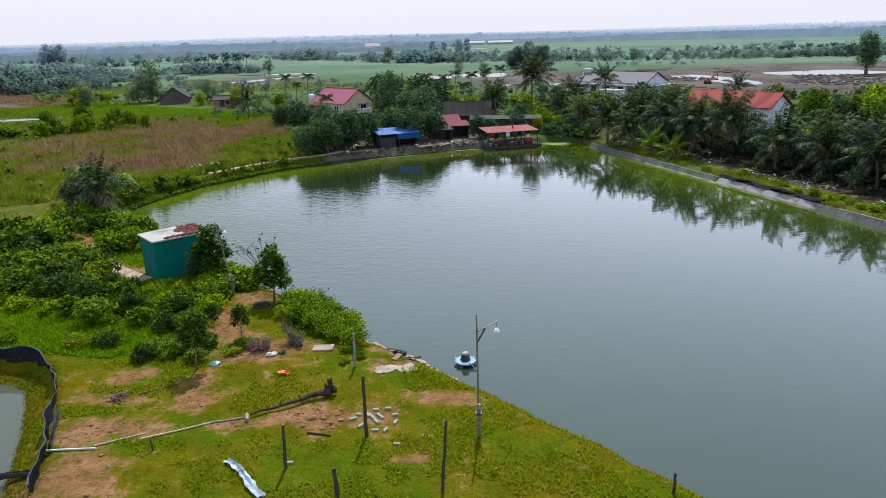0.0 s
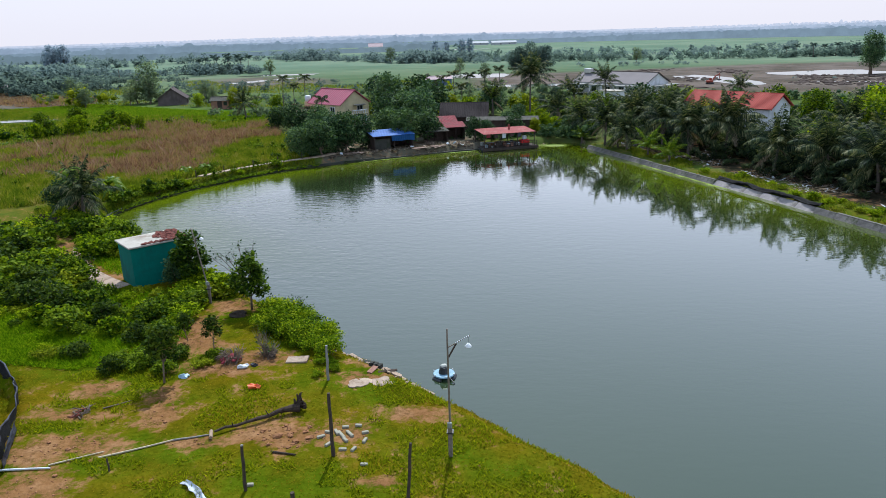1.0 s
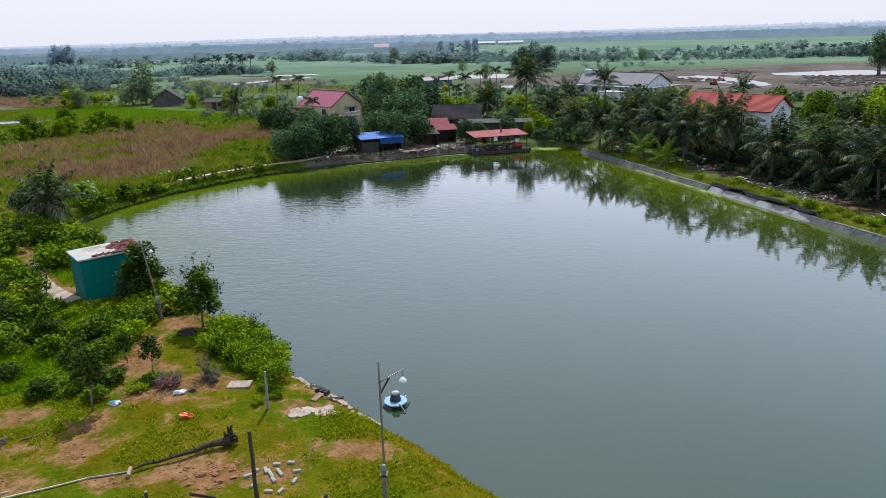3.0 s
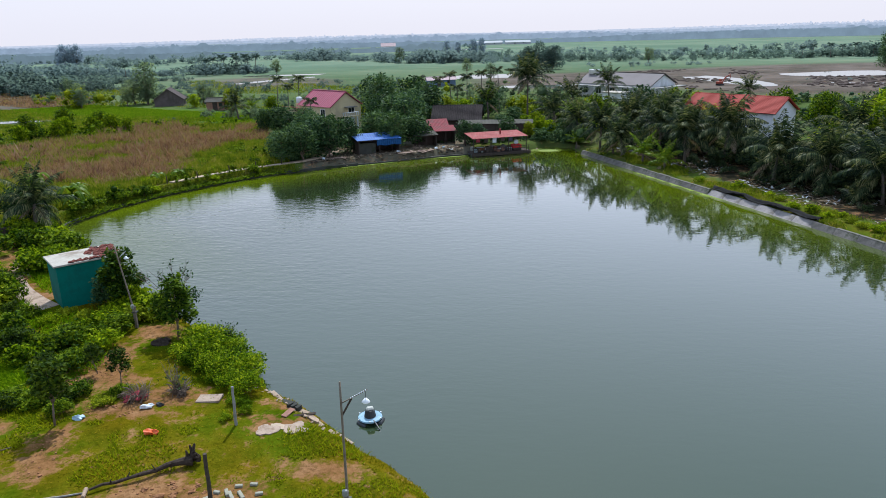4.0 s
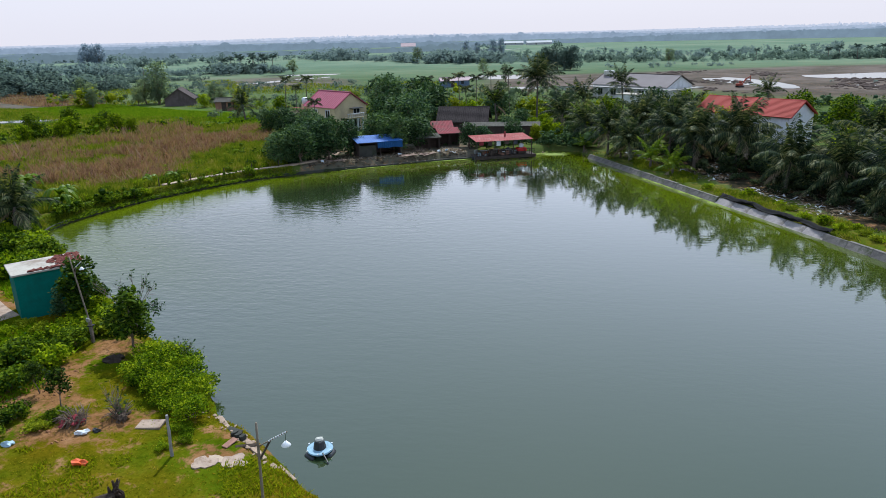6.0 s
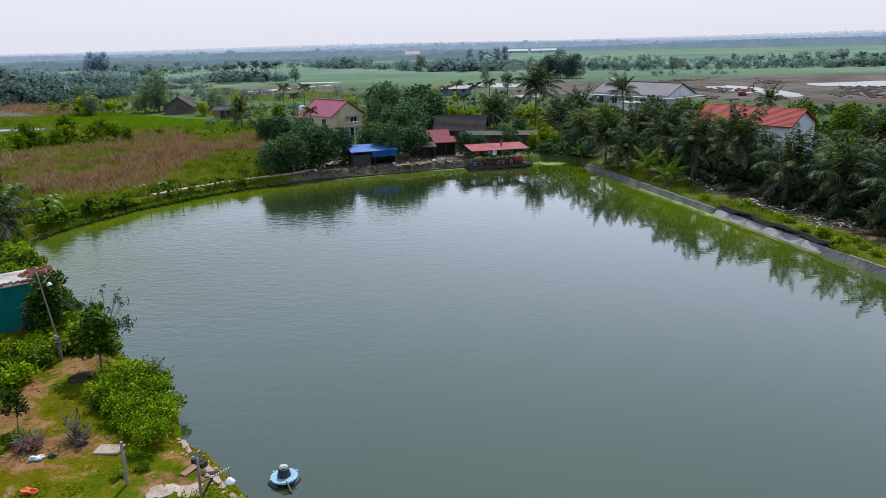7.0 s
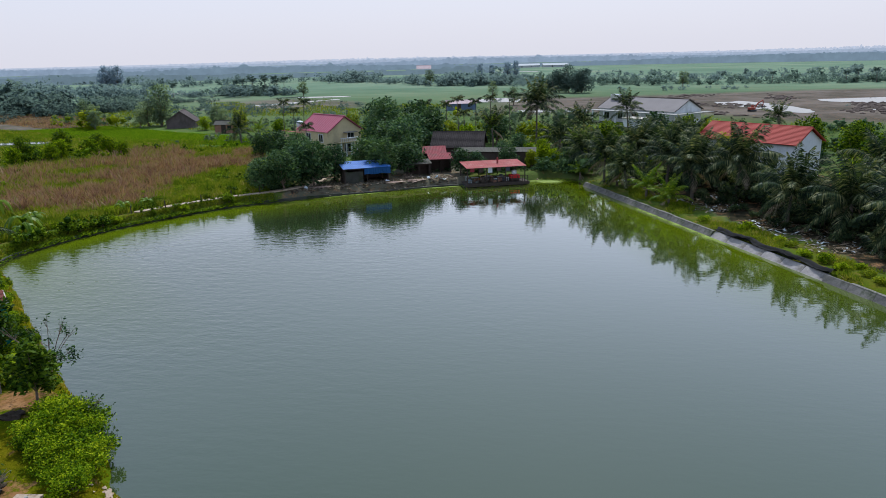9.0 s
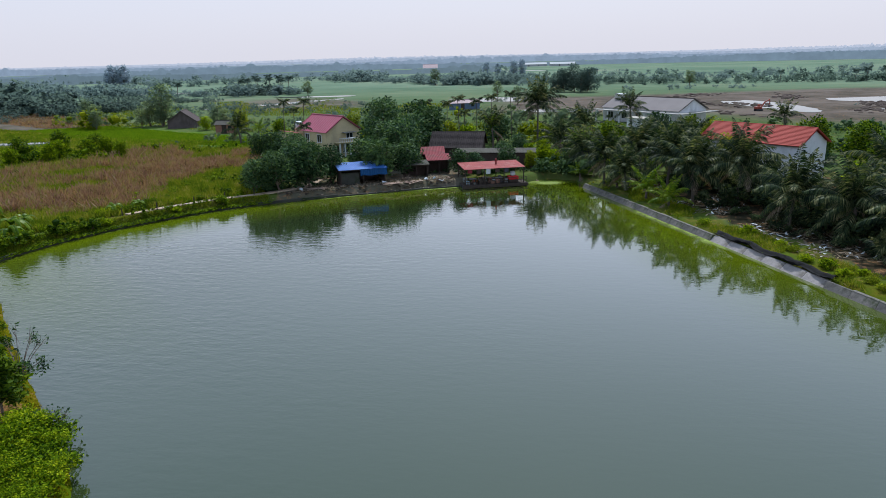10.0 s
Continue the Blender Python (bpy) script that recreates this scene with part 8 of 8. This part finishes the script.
woods("scrub", [(8.0, 116.4), (11.5, 116.2), (14.0, 114.6)], 40, 1.8, 3.4, 0.8, 34, "dark dense hedge at the end of the pond", LEAF_DARK, 200, 0.1, core=0.6)
woods("scrub", [(-3, 113.4), (2, 115.8), (8, 117.6)], 34, 2.2, 3.6, 0.6, 35, "dark dense hedge behind the floating pavilion", LEAF_DARK, 200, 0.1, core=0.6)
woods("scrub", [(-10, 114), (-6, 117), (-2, 121)], 16, 1.2, 3.0, 1.2, 36, "dark bushes between the sheds", LEAF_DARK, 200, 0.1, core=0.6)
woods("scrub", [(-29, 99.5), (-25, 101), (-21, 104.5)], 22, 1.0, 2.4, 1.0, 37, "dark bushes under the shore trees", LEAF_DARK, 200, 0.1, core=0.6)
woods("scrub", [(0, 126), (8, 128), (16, 126), (24, 126)], 46, 1.5, 3.6, 2.2, 38, "bright green scrub behind the hedge", LEAF_BRIGHT, 200, 0.1, core=0.6)
woods("scrub", [(-41.6, 71), (-40.4, 76.5), (-38.2, 82)], 34, 0.7, 1.5, 0.35, 39, "dark green bushes along the bank wall", LEAF_MID, 130, 0.13, core=0.6)
woods("scrub", [(-36.4, 86), (-32.2, 92), (-28.2, 96.4)], 26, 0.5, 1.2, 0.5, 40, "green bushes behind the bank path", LEAF_MID, 130, 0.13, core=0.6)
woods("scrub", [(-62, 152), (-34, 162), (-6, 168), (16, 168)], 80, 3, 6, 5, 11, "mixed green scrub and small trees behind the houses", LEAF_HAZE, 156, 0.094, core=0.6)
woods("scrub", [(-40, 146), (-14, 152), (8, 150), (18, 145)], 60, 2.5, 6, 5, 12, "yellow-green scrub behind the houses", LEAF_YELLOW, 156, 0.094, core=0.6)
woods("scrub", [(-135, 206), (-100, 196), (-58, 188)], 60, 2, 4.5, 4, 13, "green scrub along a field edge", LEAF_HAZE, 132, 0.099, core=0.6)
woods("scrub", [(-120, 186), (-112, 184), (-104, 180)], 12, 3, 5, 2.5, 14, "yellow-green scrub along a field edge", LEAF_YELLOW, 156, 0.099, core=0.6)
woods("scrub", [(-88, 122), (-80, 126), (-72, 128), (-66, 128)], 42, 2.2, 4.4, 2.2, 15, "bright green bushes beside the reed field", LEAF_BRIGHT, 198, 0.088, core=0.6)
woods("scrub", [(-86, 124), (-76, 127)], 12, 2.6, 4.6, 1.8, 16, "dark green bushes beside the reed field", LEAF_MID, 198, 0.088, core=0.6)
woods("scrub", [(-150, 262), (-110, 240), (-60, 250), (-30, 236)], 34, 1.5, 3.5, 7, 17, "mixed green scrub across the middle fields", LEAF_BELT_HAZED, 120, 0.099, core=0.7)
woods("scrub", [(-60, 178), (-30, 190), (0, 196), (16, 190)], 60, 2, 5, 6, 18, "mixed green scrub behind the houses", LEAF_HAZE, 132, 0.099, core=0.6)
woods("scrub", [(14, 150), (30, 160), (60, 168), (90, 160), (120, 150)], 80, 1.2, 2.6, 5, 19, "mixed green scrub behind the coconut grove", LEAF_MID, 132, 0.099, core=0.6)
woods("scrub", [(24, 134), (44, 140), (70, 128), (84, 112)], 70, 3, 5.5, 5, 20, "dense trees behind the coconut grove", LEAF_DARK, 156, 0.094, core=0.6)
woods("scrub", [(50, 124), (62, 138), (85, 150), (112, 150)], 70, 2.4, 4.6, 5, 24, "dense green scrub behind the red-roofed house", LEAF_SHADE, 150, 0.1, core=0.6)
woods("scrub", [(58, 166), (78, 160), (104, 156)], 60, 2.2, 4.2, 3, 25, "dark green scrub at the edge of the muddy field", LEAF_SHADE, 130, 0.1, core=0.6)
woods("scrub", [(44, 96), (52, 100), (60, 90), (56, 80)], 40, 4, 7, 4, 21, "dense leafy trees beside the coconut grove", LEAF_BRIGHT, 198, 0.083, core=0.6)
woods("scrub", [(-30, 215), (10, 208), (24, 214)], 26, 1.5, 3.5, 4, 22, "low scrub round the wet fields", LEAF_FAR_HAZED, 108, 0.110)
woods("scrub", [(-230, 205), (-170, 215), (-130, 220)], 50, 2, 5, 8, 23, "mixed green scrub across the middle fields", LEAF_BELT_HAZED, 120, 0.099, core=0.7)
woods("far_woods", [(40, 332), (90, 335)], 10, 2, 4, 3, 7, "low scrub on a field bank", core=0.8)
woods("far_woods", [(28, 232), (60, 236), (130, 225)], 10, 0.6, 1.8, 4, 9, "low scrub on the muddy field", core=0.8)
MIDDLE = [(-150, 240), (-112, 190), (-60, 172), (-20, 172), (20, 200), (-14, 214), (-20, 262), (-60, 262), (-84, 300), (-130, 285)]
WET = [(-104, 285, 9), (-96, 272, 10), (-88, 258, 9), (8, 225, 15), (-22, 168, 6), (-90, 186, 9), (-71, 170, 6), (-24, 232, 7)]


def dry_spots(poly, n, seed, patch):
    """Places in an outline, in loose patches, clear of the wet fields and sheds."""
    p = scatter(poly, n, seed)
    p = p[wobble(p[:, 0], p[:, 1], patch, seed) > -0.15]
    return np.array([q for q in p if all(math.hypot(q[0] - a, q[1] - b) > r for a, b, r in WET)])


for k, (mat, n, h0, h1, label) in enumerate(((LEAF_HAZE, 260, 0.7, 2.4, "low green bushes scattered over the middle fields"), (LEAF_YELLOW, 200, 0.6, 1.8, "yellow-green bushes scattered over the middle fields"), (LEAF_BELT_HAZED, 160, 1.5, 4.0, "small trees tinted grey-green for haze, scattered over the middle fields"))):
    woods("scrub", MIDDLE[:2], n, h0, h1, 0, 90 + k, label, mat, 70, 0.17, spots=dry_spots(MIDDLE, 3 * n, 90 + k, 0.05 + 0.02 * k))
blades("field_grass", dry_spots(MIDDLE, 30000, 96, 0.08), 0.3, 1.0, 0.12, REED_GREEN, "rough tall grass over the middle fields", "grass", 97, 0.5, 0.85, 0.2)
_t = scatter([(-165, 196), (-125, 140), (-100, 112), (-82, 108), (-84, 128), (-66, 142), (-60, 152), (-110, 168), (-128, 178)], 46000, 101)
_t = _t[np.hypot((_t[:, 0] + 104.5) / 9.0, (_t[:, 1] - 150.0) / 5.0) > 1]
blades("field_grass", _t, 0.25, 0.9, 0.09, REED_GREEN, "rough tall grass beside the rice field", "grass", 102, 0.6, 0.85, 0.3)

blades("dry_stubble", scatter([(-165, 238), (-121, 212), (-110, 190), (-124, 184), (-158, 204), (-220, 220), (-220, 246)], 14000, 103), 0.3, 0.9, 0.14, REED_BROWN, "dry brown stubble on the field before the sheds", "stubble", 104, 0.6, 0.85, 0.4)


def mud_clods():
    """Dug lumps of mud over the bare fields."""
    rng = np.random.default_rng(77)
    V, F, o = [], [], 0
    p = scatter([(20, 212), (45, 214), (62, 190), (110, 176), (180, 192), (200, 240), (130, 238), (92, 246), (84, 300), (40, 292), (52, 245), (30, 232)], 2400, 78)
    p = p[wobble(p[:, 0], p[:, 1], 0.12, 79) > 0.0]
    for x, y in p:
        s = rng.uniform(0.25, 0.9) * (1.6 if rng.random() < 0.12 else 1)
        V.append(ICO_V * rng.uniform(0.6, 1.1, (len(ICO_V), 1)) * np.array([s * 1.5, s, s * 0.55]) + np.array([x, y, 0.9]))
        F += [tuple(q) for q in (ICO_F + o).tolist()]
        o += len(ICO_V)
    tagged(new("mud_clods", mesh_of("mud_clods", np.concatenate(V), F, MUD_WALL)), "dug lumps of grey-brown mud on the bare fields", "mud", kind="stuff")


mud_clods()
for k, (x, y, h) in enumerate(((-144, 352, 9.5), (-141, 356, 11), (-138, 350, 10), (-135, 358, 11.5), (-132, 352, 10), (-129, 356, 11), (-126, 350, 9.5), (-123.5, 354, 10.5), (-148, 354, 9), (-212, 262, 8), (-203, 258, 9), (-172, 320, 8), (-165, 323, 9), (140, 372, 9), (146, 376, 10), (152, 370, 11), (159, 374, 9.5), (166, 378, 10.5), (172, 372, 9), (110, 380, 9), (198, 376, 11))):
    palm(x, y, (0.58 if x > 100 else 0.74) * h - 0.5, 1.2 if x > 100 else 1.4, 60 + k, "slender far palm above the field trees", fronds=FRONDS_FAR, count=11, radius=0.14, lean=0.4, dry=0, z=0.9, group="far palms", name="areca_palm")


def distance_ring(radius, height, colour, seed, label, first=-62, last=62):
    """A far skyline of woods at the edge of sight, glowing in a pale colour that has the haze painted in."""
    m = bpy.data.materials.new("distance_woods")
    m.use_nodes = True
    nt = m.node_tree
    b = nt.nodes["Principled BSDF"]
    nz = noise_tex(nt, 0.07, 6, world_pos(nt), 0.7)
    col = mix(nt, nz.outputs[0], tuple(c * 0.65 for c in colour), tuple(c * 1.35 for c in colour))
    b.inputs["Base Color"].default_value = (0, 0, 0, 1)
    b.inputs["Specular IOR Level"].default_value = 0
    # unlit backdrop: the hazed colour is given off as glow
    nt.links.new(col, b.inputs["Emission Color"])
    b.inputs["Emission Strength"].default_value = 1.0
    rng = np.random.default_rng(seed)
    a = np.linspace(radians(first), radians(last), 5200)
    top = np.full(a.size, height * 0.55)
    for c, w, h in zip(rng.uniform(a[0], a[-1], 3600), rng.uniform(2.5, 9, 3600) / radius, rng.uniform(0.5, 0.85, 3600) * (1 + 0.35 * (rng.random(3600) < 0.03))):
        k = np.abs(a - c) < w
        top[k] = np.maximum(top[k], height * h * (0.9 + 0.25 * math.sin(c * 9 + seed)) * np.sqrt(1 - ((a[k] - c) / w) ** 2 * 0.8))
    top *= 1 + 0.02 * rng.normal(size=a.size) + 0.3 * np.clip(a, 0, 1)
    x, y = radius * np.sin(a), radius * np.cos(a)
    v = np.concatenate([np.stack([x, y, np.full(a.size, -3.0)], 1), np.stack([x, y, np.maximum(top, 1)], 1)])
    n = a.size
    i = np.arange(n - 1)
    f = np.stack([i, i + 1, i + 1 + n, i + n], 1)
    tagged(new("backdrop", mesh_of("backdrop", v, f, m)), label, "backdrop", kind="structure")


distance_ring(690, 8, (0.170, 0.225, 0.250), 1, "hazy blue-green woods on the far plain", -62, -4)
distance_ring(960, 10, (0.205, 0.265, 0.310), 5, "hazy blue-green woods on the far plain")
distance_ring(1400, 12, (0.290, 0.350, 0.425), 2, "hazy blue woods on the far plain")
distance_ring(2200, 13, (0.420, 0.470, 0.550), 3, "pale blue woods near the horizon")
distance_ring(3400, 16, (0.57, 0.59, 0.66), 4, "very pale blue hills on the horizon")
